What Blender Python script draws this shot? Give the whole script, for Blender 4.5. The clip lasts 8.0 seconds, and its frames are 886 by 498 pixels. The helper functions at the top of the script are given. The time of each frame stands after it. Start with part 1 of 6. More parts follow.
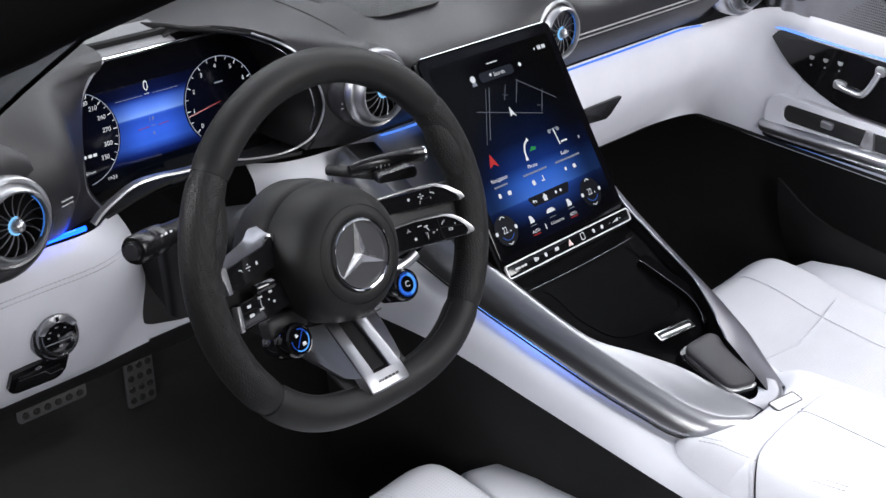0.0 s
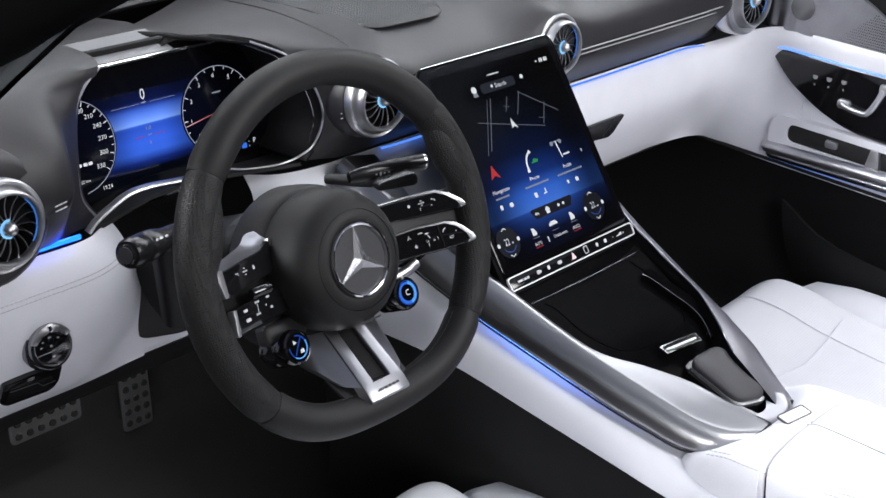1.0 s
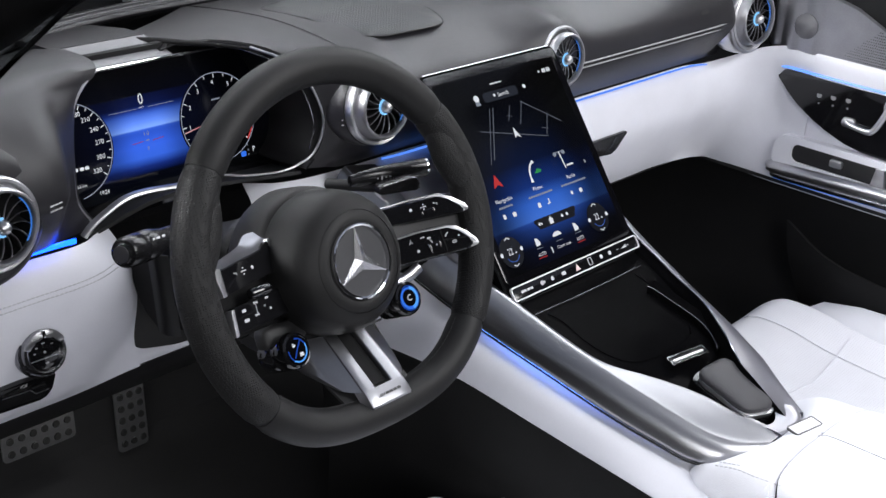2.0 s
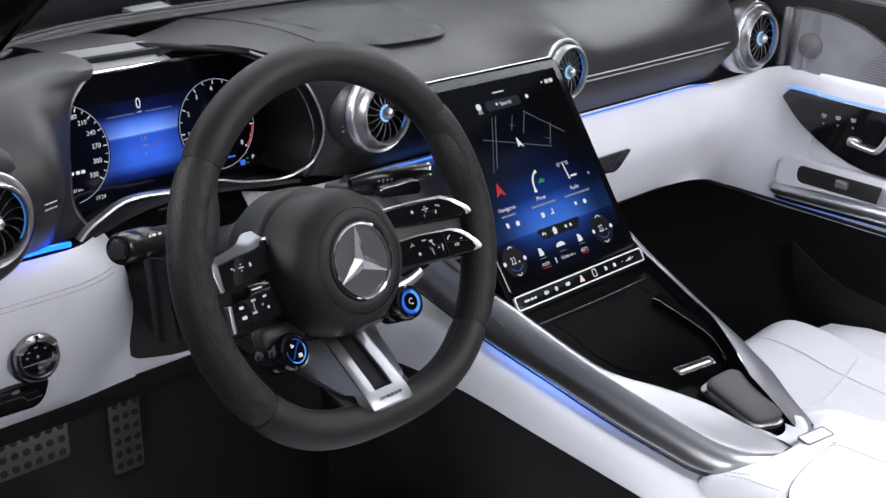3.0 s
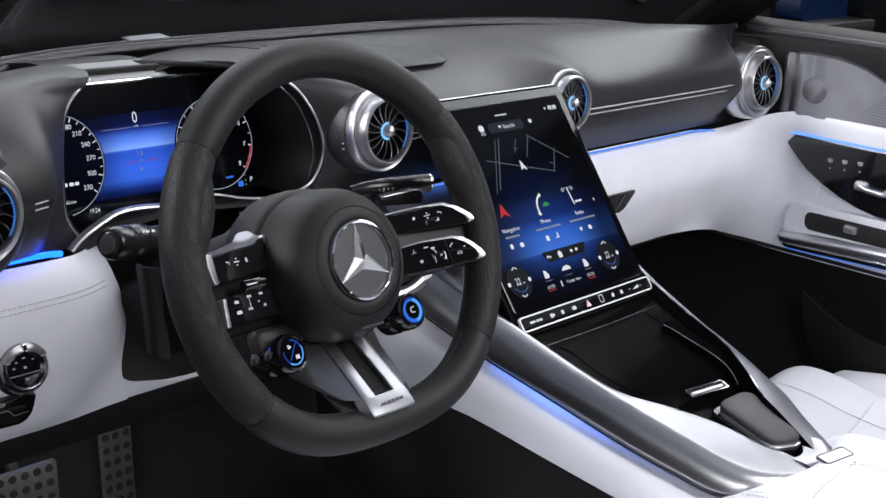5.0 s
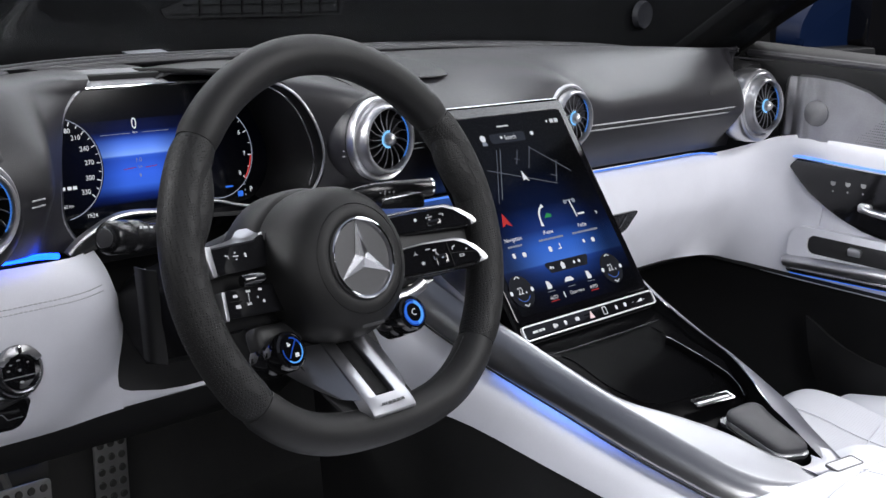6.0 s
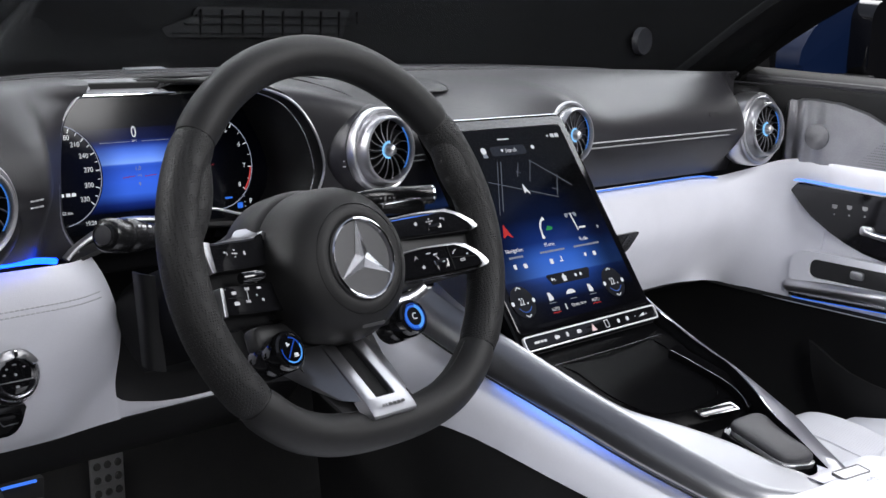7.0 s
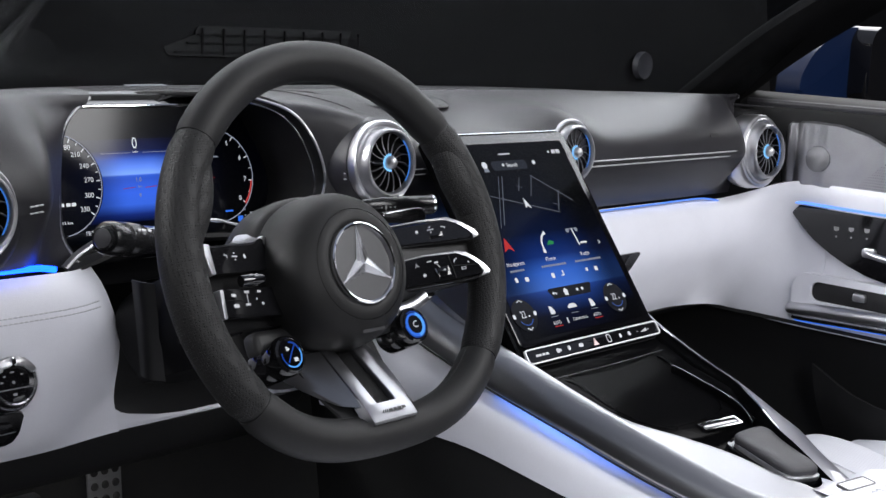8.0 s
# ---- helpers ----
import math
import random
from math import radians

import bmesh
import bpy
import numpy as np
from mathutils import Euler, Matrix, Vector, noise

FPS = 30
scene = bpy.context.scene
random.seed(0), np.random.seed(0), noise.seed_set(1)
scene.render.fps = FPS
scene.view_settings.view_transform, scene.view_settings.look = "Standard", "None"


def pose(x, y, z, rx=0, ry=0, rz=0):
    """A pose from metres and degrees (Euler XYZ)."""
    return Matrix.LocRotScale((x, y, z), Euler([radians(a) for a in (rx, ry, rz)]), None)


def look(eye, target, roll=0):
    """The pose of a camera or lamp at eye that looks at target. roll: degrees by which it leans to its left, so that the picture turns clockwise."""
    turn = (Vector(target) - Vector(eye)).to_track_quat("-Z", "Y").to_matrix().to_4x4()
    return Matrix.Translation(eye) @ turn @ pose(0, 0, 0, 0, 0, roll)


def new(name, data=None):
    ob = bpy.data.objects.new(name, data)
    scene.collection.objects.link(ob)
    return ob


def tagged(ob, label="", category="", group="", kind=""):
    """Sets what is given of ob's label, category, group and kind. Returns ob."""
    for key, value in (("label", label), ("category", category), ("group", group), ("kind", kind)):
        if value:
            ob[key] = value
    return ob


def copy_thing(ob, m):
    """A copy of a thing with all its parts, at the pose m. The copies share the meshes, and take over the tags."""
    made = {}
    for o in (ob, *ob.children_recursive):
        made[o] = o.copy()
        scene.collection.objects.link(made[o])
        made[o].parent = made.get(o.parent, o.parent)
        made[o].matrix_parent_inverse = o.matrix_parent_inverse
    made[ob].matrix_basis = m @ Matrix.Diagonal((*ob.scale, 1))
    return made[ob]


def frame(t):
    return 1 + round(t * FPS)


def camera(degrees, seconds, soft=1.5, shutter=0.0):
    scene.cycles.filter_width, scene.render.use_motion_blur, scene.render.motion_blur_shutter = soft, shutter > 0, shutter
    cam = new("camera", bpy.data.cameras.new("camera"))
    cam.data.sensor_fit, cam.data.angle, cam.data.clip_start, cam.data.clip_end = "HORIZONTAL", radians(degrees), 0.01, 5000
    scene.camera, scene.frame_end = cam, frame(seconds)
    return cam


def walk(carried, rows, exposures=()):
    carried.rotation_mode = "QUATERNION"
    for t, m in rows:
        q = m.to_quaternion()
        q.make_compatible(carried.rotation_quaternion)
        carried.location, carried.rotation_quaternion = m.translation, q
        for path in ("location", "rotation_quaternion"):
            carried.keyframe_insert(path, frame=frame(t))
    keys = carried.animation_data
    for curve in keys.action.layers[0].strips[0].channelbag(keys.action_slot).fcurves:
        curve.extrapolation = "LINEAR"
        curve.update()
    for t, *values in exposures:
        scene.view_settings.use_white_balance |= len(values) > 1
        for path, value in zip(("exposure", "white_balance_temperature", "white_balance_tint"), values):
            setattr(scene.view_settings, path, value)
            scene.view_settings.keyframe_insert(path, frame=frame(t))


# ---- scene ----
from mathutils.bvhtree import BVHTree

cam = camera(37.9, 8.0)
PATH = [
    (0, (-0.763, -0.772, 1.25), (0.559, 0.391, 0.301), 3.9),
    (0.5, (-0.761, -0.771, 1.228), (0.571, 0.404, 0.308), 3.8),
    (1, (-0.758, -0.771, 1.204), (0.584, 0.418, 0.318), 3.7),
    (1.5, (-0.757, -0.769, 1.181), (0.596, 0.431, 0.326), 3.7),
    (3, (-0.751, -0.766, 1.101), (0.631, 0.471, 0.354), 3.6),
    (3.5, (-0.75, -0.767, 1.075), (0.641, 0.483, 0.367), 3.5),
    (4, (-0.748, -0.767, 1.047), (0.653, 0.496, 0.381), 3.4),
    (4.5, (-0.747, -0.768, 1.021), (0.662, 0.507, 0.395), 3.3),
    (6, (-0.745, -0.769, 0.94), (0.686, 0.536, 0.441), 3.2),
    (6.5, (-0.745, -0.77, 0.916), (0.692, 0.544, 0.457), 3.1),
    (7, (-0.745, -0.772, 0.893), (0.697, 0.55, 0.475), 3.1),
    (7.5, (-0.744, -0.772, 0.875), (0.701, 0.556, 0.492), 3.1),
    (8, (-0.745, -0.774, 0.86), (0.703, 0.56, 0.508), 3.1),
]
walk(cam, [(t, look(*r)) for t, *r in PATH])

# ---- light: a dark photo studio with soft boxes overhead ----
world = bpy.data.worlds.new("studio_dark")
world.use_nodes = True
world.node_tree.nodes["Background"].inputs[0].default_value = (0.5, 0.55, 0.7, 1)
world.node_tree.nodes["Background"].inputs[1].default_value = 0.42
scene.world = world


def soft_box(name, eye, target, sx, sy, watts, colour=(1, 1, 1)):
    lamp = bpy.data.lights.new(name, "AREA")
    lamp.shape, lamp.size, lamp.size_y, lamp.energy, lamp.color = "RECTANGLE", sx, sy, watts, colour
    ob = new(name, lamp)
    ob.matrix_basis = look(eye, target)
    return ob


soft_box("soft_box_overhead", (0.95, -1.55, 1.85), (0.95, 0.20, 0.48), 1.0, 1.0, 39, (0.98, 0.98, 1.0))
soft_box("soft_box_front", (0.7, 1.9, 2.3), (0.6, 0.2, 0.7), 2.8, 1.0, 45, (0.97, 0.97, 1.0))
soft_box("soft_box_driver", (-1.9, -3.0, 2.0), (1.0, 0.2, 0.55), 1.2, 1.2, 50, (0.98, 0.98, 1.0))
soft_box("soft_box_left", (-3.0, 1.6, 2.4), (0.8, 0.0, 0.55), 1.3, 1.1, 100, (0.98, 0.98, 1.0))
soft_box("soft_box_right", (2.9, 0.50, 2.7), (0.6, 0.2, 0.7), 2.0, 2.2, 72, (0.97, 0.97, 1.0))

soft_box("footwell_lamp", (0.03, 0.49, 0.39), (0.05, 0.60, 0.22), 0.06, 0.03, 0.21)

# ---- materials ----


def mat(name, col, rough=0.5, metal=0.0, grain=0.0, gscale=900.0, var=0.12, vscale=25.0, coat=0.0, cells=True, spec=0.5, stretch=None):
    m = bpy.data.materials.new(name)
    m.use_nodes = True
    nt = m.node_tree
    b = nt.nodes["Principled BSDF"]
    b.inputs["Metallic"].default_value = metal
    b.inputs["Coat Weight"].default_value = coat
    b.inputs["Coat Roughness"].default_value = 0.05
    b.inputs["Specular IOR Level"].default_value = spec
    tc = nt.nodes.new("ShaderNodeTexCoord")
    src = tc.outputs["Object"]
    if stretch:
        mp = nt.nodes.new("ShaderNodeMapping")
        mp.inputs["Scale"].default_value = stretch
        nt.links.new(src, mp.inputs[0])
        src = mp.outputs[0]
    big = nt.nodes.new("ShaderNodeTexNoise")
    big.inputs["Scale"].default_value, big.inputs["Detail"].default_value = vscale, 4
    fine = nt.nodes.new("ShaderNodeTexNoise")
    fine.inputs["Scale"].default_value, fine.inputs["Detail"].default_value = vscale * 18, 3
    nt.links.new(src, big.inputs["Vector"])
    nt.links.new(src, fine.inputs["Vector"])
    mixf = nt.nodes.new("ShaderNodeMix")
    mixf.inputs[0].default_value = 0.35
    nt.links.new(big.outputs["Fac"], mixf.inputs[2])
    nt.links.new(fine.outputs["Fac"], mixf.inputs[3])
    ramp = nt.nodes.new("ShaderNodeValToRGB")
    lo, hi = [max(0, c * (1 - var)) for c in col], [min(1, c * (1 + var)) for c in col]
    ramp.color_ramp.elements[0].position, ramp.color_ramp.elements[1].position = 0.3, 0.7
    ramp.color_ramp.elements[0].color, ramp.color_ramp.elements[1].color = (*lo, 1), (*hi, 1)
    nt.links.new(mixf.outputs[0], ramp.inputs[0])
    nt.links.new(ramp.outputs[0], b.inputs["Base Color"])
    rr = nt.nodes.new("ShaderNodeMapRange")
    rr.inputs[3].default_value, rr.inputs[4].default_value = max(0.02, rough * (1 - var)), min(1, rough * (1 + var))
    nt.links.new(mixf.outputs[0], rr.inputs[0])
    nt.links.new(rr.outputs[0], b.inputs["Roughness"])
    if grain:
        if cells:
            g = nt.nodes.new("ShaderNodeTexVoronoi")
            g.inputs["Scale"].default_value = gscale
            out = g.outputs["Distance"]
        else:
            g = nt.nodes.new("ShaderNodeTexNoise")
            g.inputs["Scale"].default_value, g.inputs["Detail"].default_value = gscale, 3
            out = g.outputs["Fac"]
        nt.links.new(src, g.inputs["Vector"])
        bp = nt.nodes.new("ShaderNodeBump")
        bp.inputs["Strength"].default_value, bp.inputs["Distance"].default_value = grain, 0.0006
        nt.links.new(out, bp.inputs["Height"])
        nt.links.new(bp.outputs[0], b.inputs["Normal"])
    return m


def glow(name, col, strength):
    m = bpy.data.materials.new(name)
    m.use_nodes = True
    b = m.node_tree.nodes["Principled BSDF"]
    b.inputs["Base Color"].default_value = (0.002, 0.002, 0.002, 1)
    b.inputs["Specular IOR Level"].default_value = 0.25
    b.inputs["Emission Color"].default_value = (*col, 1)
    b.inputs["Emission Strength"].default_value = strength
    b.inputs["Roughness"].default_value = 0.1
    return m


def ramp_glow(name, axis, lo, hi, stops, strength=1.0, fade=None):
    """A lit display area whose colour runs along one local axis from lo to hi."""
    m = glow(name, (0, 0, 0), strength)
    nt = m.node_tree
    b = nt.nodes["Principled BSDF"]
    tc = nt.nodes.new("ShaderNodeTexCoord")
    sp = nt.nodes.new("ShaderNodeSeparateXYZ")
    mr = nt.nodes.new("ShaderNodeMapRange")
    mr.inputs[1].default_value, mr.inputs[2].default_value = lo, hi
    rp = nt.nodes.new("ShaderNodeValToRGB")
    nt.links.new(tc.outputs["Object"], sp.inputs[0])
    nt.links.new(sp.outputs[axis], mr.inputs[0])
    nt.links.new(mr.outputs[0], rp.inputs[0])
    els = rp.color_ramp.elements
    while len(els) < len(stops):
        els.new(0.5)
    for e, (p, c) in zip(els, stops):
        e.position, e.color = p, (*c, 1)
    nt.links.new(rp.outputs[0], b.inputs["Emission Color"])
    if fade:
        mid, near, far, least = fade
        sh = nt.nodes.new("ShaderNodeMath")
        sh.operation = "SUBTRACT"
        sh.inputs[1].default_value = mid
        ab = nt.nodes.new("ShaderNodeMath")
        ab.operation = "ABSOLUTE"
        fr_ = nt.nodes.new("ShaderNodeMapRange")
        fr_.interpolation_type = "SMOOTHSTEP"
        fr_.inputs[1].default_value, fr_.inputs[2].default_value = near, far
        fr_.inputs[3].default_value, fr_.inputs[4].default_value = strength, strength * least
        nt.links.new(sp.outputs[0], sh.inputs[0])
        nt.links.new(sh.outputs[0], ab.inputs[0])
        nt.links.new(ab.outputs[0], fr_.inputs[0])
        nt.links.new(fr_.outputs[0], b.inputs["Emission Strength"])
    return m


BLACK_LEATHER = mat("black_leather", (0.0168, 0.0162, 0.0192), 0.43, grain=0.22, gscale=1100)
RIM_LEATHER = mat("smooth_black_leather", (0.0082, 0.0081, 0.0084), 0.56, grain=0.16, gscale=1400, spec=0.33)
GRIP_LEATHER = mat("perforated_black_leather", (0.0092, 0.0091, 0.0094), 0.56, grain=0.15, gscale=900, spec=0.36)
WHITE_LEATHER = mat("white_leather", (0.72, 0.725, 0.78), 0.48, grain=0.20, gscale=1000, var=0.03)
SEAT_LEATHER = mat("white_seat_leather", (0.74, 0.745, 0.79), 0.5, grain=0.25, gscale=800, var=0.03)
PERF_LEATHER = mat("perforated_white_leather", (0.76, 0.765, 0.81), 0.52, grain=0.2, gscale=800, var=0.03)
SATIN = mat("satin_silver", (0.60, 0.60, 0.62), 0.36, 1.0, grain=0.05, gscale=500, var=0.05, cells=False)
DARK_SATIN = mat("dark_satin_metal", (0.30, 0.30, 0.32), 0.26, 1.0, grain=0.05, gscale=500, var=0.06, cells=False)
CHROME = mat("polished_chrome", (0.82, 0.82, 0.84), 0.10, 1.0, var=0.02)
GLOSS = mat("gloss_black_lacquer", (0.006, 0.006, 0.007), 0.07, coat=0.4, var=0.2)
SCREEN = mat("black_display_glass", (0.003, 0.003, 0.004), 0.09, var=0.2, spec=0.35)
PLASTIC = mat("matt_black_plastic", (0.020, 0.020, 0.021), 0.5, grain=0.15, gscale=900, spec=0.3)
DEEP = mat("deep_black_trim_plastic", (0.013, 0.013, 0.0135), 0.6, grain=0.25, gscale=700, spec=0.2)
STALK_BLACK = mat("satin_black_plastic", (0.009, 0.009, 0.010), 0.25)
SPOKE_SILVER = mat("satin_spoke_silver", (0.39, 0.39, 0.41), 0.32, 1.0, grain=0.03, gscale=900, var=0.04, cells=False)
SOFT_GREY = mat("soft_dark_grey_pad", (0.026, 0.0255, 0.030), 0.5, grain=0.2, gscale=1500)
CARPET = mat("black_carpet", (0.018, 0.018, 0.0185), 0.95, grain=0.9, gscale=700, cells=False, spec=0.1)
STUDIO = mat("dark_studio_cloth", (0.012, 0.012, 0.013), 0.9, grain=0.3, gscale=60, cells=False, vscale=1.0, spec=0.1)
BLUE_PAINT = mat("blue_car_paint", (0.0015, 0.008, 0.034), 0.5, coat=0.05, var=0.05, spec=0.2)
MESH_METAL = mat("perforated_speaker_metal", (0.36, 0.36, 0.38), 0.32, 0.9, grain=0.10, gscale=900)
ROLL_THREAD = mat("dim_grey_thread", (0.16, 0.16, 0.17), 0.7)
THREAD = mat("grey_thread", (0.45, 0.45, 0.47), 0.7, grain=0.3, gscale=2000)
WHITE_THREAD = mat("pale_grey_thread", (0.50, 0.50, 0.53), 0.7, grain=0.3, gscale=2000)
PEDAL_STEEL = mat("brushed_pedal_steel", (0.44, 0.44, 0.45), 0.36, 0.90, grain=0.2, gscale=700, cells=False, stretch=(1, 12, 1))
RUBBER = mat("black_rubber", (0.010, 0.010, 0.010), 0.75)
BLUE_LIGHT = glow("blue_ambient_light", (0.10, 0.27, 1.0), 1.05)
BLUE_WASH = glow("blue_ambient_wash", (0.004, 0.055, 1.0), 9.0)
BLUE_SOFT = glow("blue_ring_light", (0.06, 0.26, 0.9), 0.6)
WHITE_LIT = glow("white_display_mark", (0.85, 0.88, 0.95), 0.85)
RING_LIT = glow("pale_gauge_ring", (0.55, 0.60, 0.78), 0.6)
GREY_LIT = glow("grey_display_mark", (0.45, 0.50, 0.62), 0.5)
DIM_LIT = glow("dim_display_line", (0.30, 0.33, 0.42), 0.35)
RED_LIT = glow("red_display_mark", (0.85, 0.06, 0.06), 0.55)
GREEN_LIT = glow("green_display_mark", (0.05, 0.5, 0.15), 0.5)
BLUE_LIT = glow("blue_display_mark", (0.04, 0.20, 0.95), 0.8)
DARK_SATIN2 = mat("satin_console_metal", (0.34, 0.34, 0.355), 0.30, 1.0, grain=0.008, gscale=2500, var=0.015, cells=False)
TRAY_BLACK = mat("black_tray_lacquer", (0.0025, 0.0025, 0.0028), 0.12, var=0.2, spec=0.004)
FLANK = mat("satin_flank_metal", (0.36, 0.36, 0.39), 0.30, 1.0, grain=0.015, gscale=1500, var=0.03, cells=False)
PLATE_GREY = mat("grey_satin_plate", (0.17, 0.17, 0.19), 0.30, 1.0, grain=0.015, gscale=1500, var=0.03, cells=False)
LINING = mat("black_binnacle_lining", (0.004, 0.004, 0.0045), 0.6, spec=0.2, grain=0.1)
SHELF = mat("grey_shelf_pad", (0.16, 0.16, 0.17), 0.5, grain=0.2, gscale=1500)
BLUE_CONSOLE = ramp_glow("blue_console_light", 1, -0.20, 0.05, [(0.0, (0.01, 0.02, 0.08)), (0.35, (0.06, 0.13, 0.45)), (0.72, (0.10, 0.27, 1.0)), (1.0, (0.02, 0.06, 0.22))], 8.5)
BLUE_DOOR = glow("pale_blue_door_light", (0.14, 0.32, 1.0), 1.5)
BLUE_DIM = glow("dim_blue_light", (0.06, 0.22, 1.0), 1.0)
GREY_PRINT = mat("grey_printed_symbol", (0.25, 0.25, 0.26), 0.6)
PRINT = mat("pale_printed_symbol", (0.55, 0.55, 0.57), 0.6)
DARK_PRINT = mat("dark_engraved_mark", (0.035, 0.035, 0.036), 0.5)
RIM_SILVER = mat("bright_satin_rim", (0.72, 0.72, 0.74), 0.55, 0.8, var=0.03)
STAR = mat("polished_emblem_metal", (0.55, 0.55, 0.57), 0.26, 1.0, var=0.02)



def perforate(m, scale, size, dark, dims="3D", deep=0.8):
    """Small regular holes punched into a leather or metal skin."""
    nt = m.node_tree
    b = nt.nodes["Principled BSDF"]
    tc = nt.nodes.new("ShaderNodeTexCoord")
    vo = nt.nodes.new("ShaderNodeTexVoronoi")
    vo.voronoi_dimensions = dims
    vo.inputs["Scale"].default_value, vo.inputs["Randomness"].default_value = scale, 0.12
    nt.links.new(tc.outputs["Object"], vo.inputs["Vector"])
    mr = nt.nodes.new("ShaderNodeMapRange")
    mr.inputs[1].default_value, mr.inputs[2].default_value = size * 0.75, size
    nt.links.new(vo.outputs["Distance"], mr.inputs[0])
    mx = nt.nodes.new("ShaderNodeMix")
    mx.data_type = "RGBA"
    old = b.inputs["Base Color"].links[0].from_socket
    nt.links.new(mr.outputs[0], mx.inputs[0])
    mx.inputs[6].default_value = (*dark, 1)
    nt.links.new(old, mx.inputs[7])
    nt.links.new(mx.outputs[2], b.inputs["Base Color"])
    bp = nt.nodes.new("ShaderNodeBump")
    bp.inputs["Strength"].default_value, bp.inputs["Distance"].default_value = deep, 0.0006
    nt.links.new(mr.outputs[0], bp.inputs["Height"])
    nt.links.new(b.inputs["Normal"].links[0].from_socket, bp.inputs["Normal"])
    nt.links.new(bp.outputs[0], b.inputs["Normal"])


perforate(PERF_LEATHER, 260, 0.22, (0.66, 0.66, 0.70), "2D", 0.3)
perforate(GRIP_LEATHER, 430, 0.42, (0.0020, 0.0020, 0.0020), deep=1.0)
PILLAR = mat("black_pillar_cloth", (0.0035, 0.0035, 0.0038), 0.9, grain=0.3, gscale=900, spec=0.06)
glass = bpy.data.materials.new("windscreen_glass")
glass.use_nodes = True
_n = glass.node_tree
_b = _n.nodes["Principled BSDF"]
_b.inputs["Base Color"].default_value = (0.75, 0.78, 0.80, 1)
_b.inputs["Transmission Weight"].default_value = 1.0
_b.inputs["Roughness"].default_value = 0.0
_b.inputs["IOR"].default_value = 1.1

# ---- geometry helpers ----


def cr(pts, n, closed=False):
    """A smooth curve through the points, n steps to each span."""
    P = [Vector(p) for p in pts]
    k = len(P)
    out = []
    for i in range(k if closed else k - 1):
        if closed:
            a, b, c, d = P[i - 1], P[i], P[(i + 1) % k], P[(i + 2) % k]
        else:
            b, c = P[i], P[i + 1]
            a = P[i - 1] if i else b * 2 - c
            d = P[i + 2] if i + 2 < k else c * 2 - b
        for j in range(n):
            t = j / n
            out.append(0.5 * (2 * b + (c - a) * t + (2 * a - 5 * b + 4 * c - d) * t * t + (3 * b - a - 3 * c + d) * t ** 3))
    if not closed:
        out.append(P[-1].copy())
    return out


def sheet(rows, wrap=False, thick=0.0):
    bm = bmesh.new()
    vs = [[bm.verts.new(p) for p in r] for r in rows]
    m = len(vs[0])
    for a, b in zip(vs, vs[1:]):
        for j in range(m if wrap else m - 1):
            bm.faces.new((a[j], a[(j + 1) % m], b[(j + 1) % m], b[j]))
    if thick:
        bmesh.ops.recalc_face_normals(bm, faces=bm.faces)
        bmesh.ops.solidify(bm, geom=bm.faces[:], thickness=thick)
    return bm


def loft(stations, across=4, along=4):
    """A smooth surface through rows of points."""
    rows = [cr(s, across) for s in stations]
    cols = [cr([r[j] for r in rows], along) for j in range(len(rows[0]))]
    return [[c[i] for c in cols] for i in range(len(cols[0]))]


def lathe(profile, seg=48):
    bm = bmesh.new()
    rings = []
    for r, h in profile:
        if r < 1e-6:
            rings.append([bm.verts.new((0, 0, h))])
        else:
            rings.append([bm.verts.new((r * math.cos(2 * math.pi * i / seg), r * math.sin(2 * math.pi * i / seg), h)) for i in range(seg)])
    for a, b in zip(rings, rings[1:]):
        if len(a) == 1 and len(b) == 1:
            continue
        for i in range(seg):
            j = (i + 1) % seg
            if len(a) == 1:
                bm.faces.new((a[0], b[i], b[j]))
            elif len(b) == 1:
                bm.faces.new((a[i], a[j], b[0]))
            else:
                bm.faces.new((a[i], a[j], b[j], b[i]))
    return bm


def tube(pts, ra, rb=None, seg=10, closed=False, up=(0, 0, 1), taper=None):
    """A round or oval bar along the points; ra lies sideways, rb along up."""
    rb = rb or ra
    P = [Vector(p) for p in pts]
    k = len(P)
    bm = bmesh.new()
    rings = []
    for i, p in enumerate(P):
        if closed:
            t = P[(i + 1) % k] - P[i - 1]
        else:
            t = P[min(i + 1, k - 1)] - P[max(i - 1, 0)]
        t.normalize()
        s = t.cross(Vector(up))
        s.normalize()
        u = s.cross(t)
        f = taper[i] if taper else 1.0
        rings.append([bm.verts.new(p + s * (ra * f * math.cos(2 * math.pi * j / seg)) + u * (rb * f * math.sin(2 * math.pi * j / seg))) for j in range(seg)])
    for i in range(k if closed else k - 1):
        a, b = rings[i], rings[(i + 1) % k]
        for j in range(seg):
            bm.faces.new((a[j], a[(j + 1) % seg], b[(j + 1) % seg], b[j]))
    if not closed:
        bm.faces.new(rings[0])
        bm.faces.new(rings[-1])
    return bm


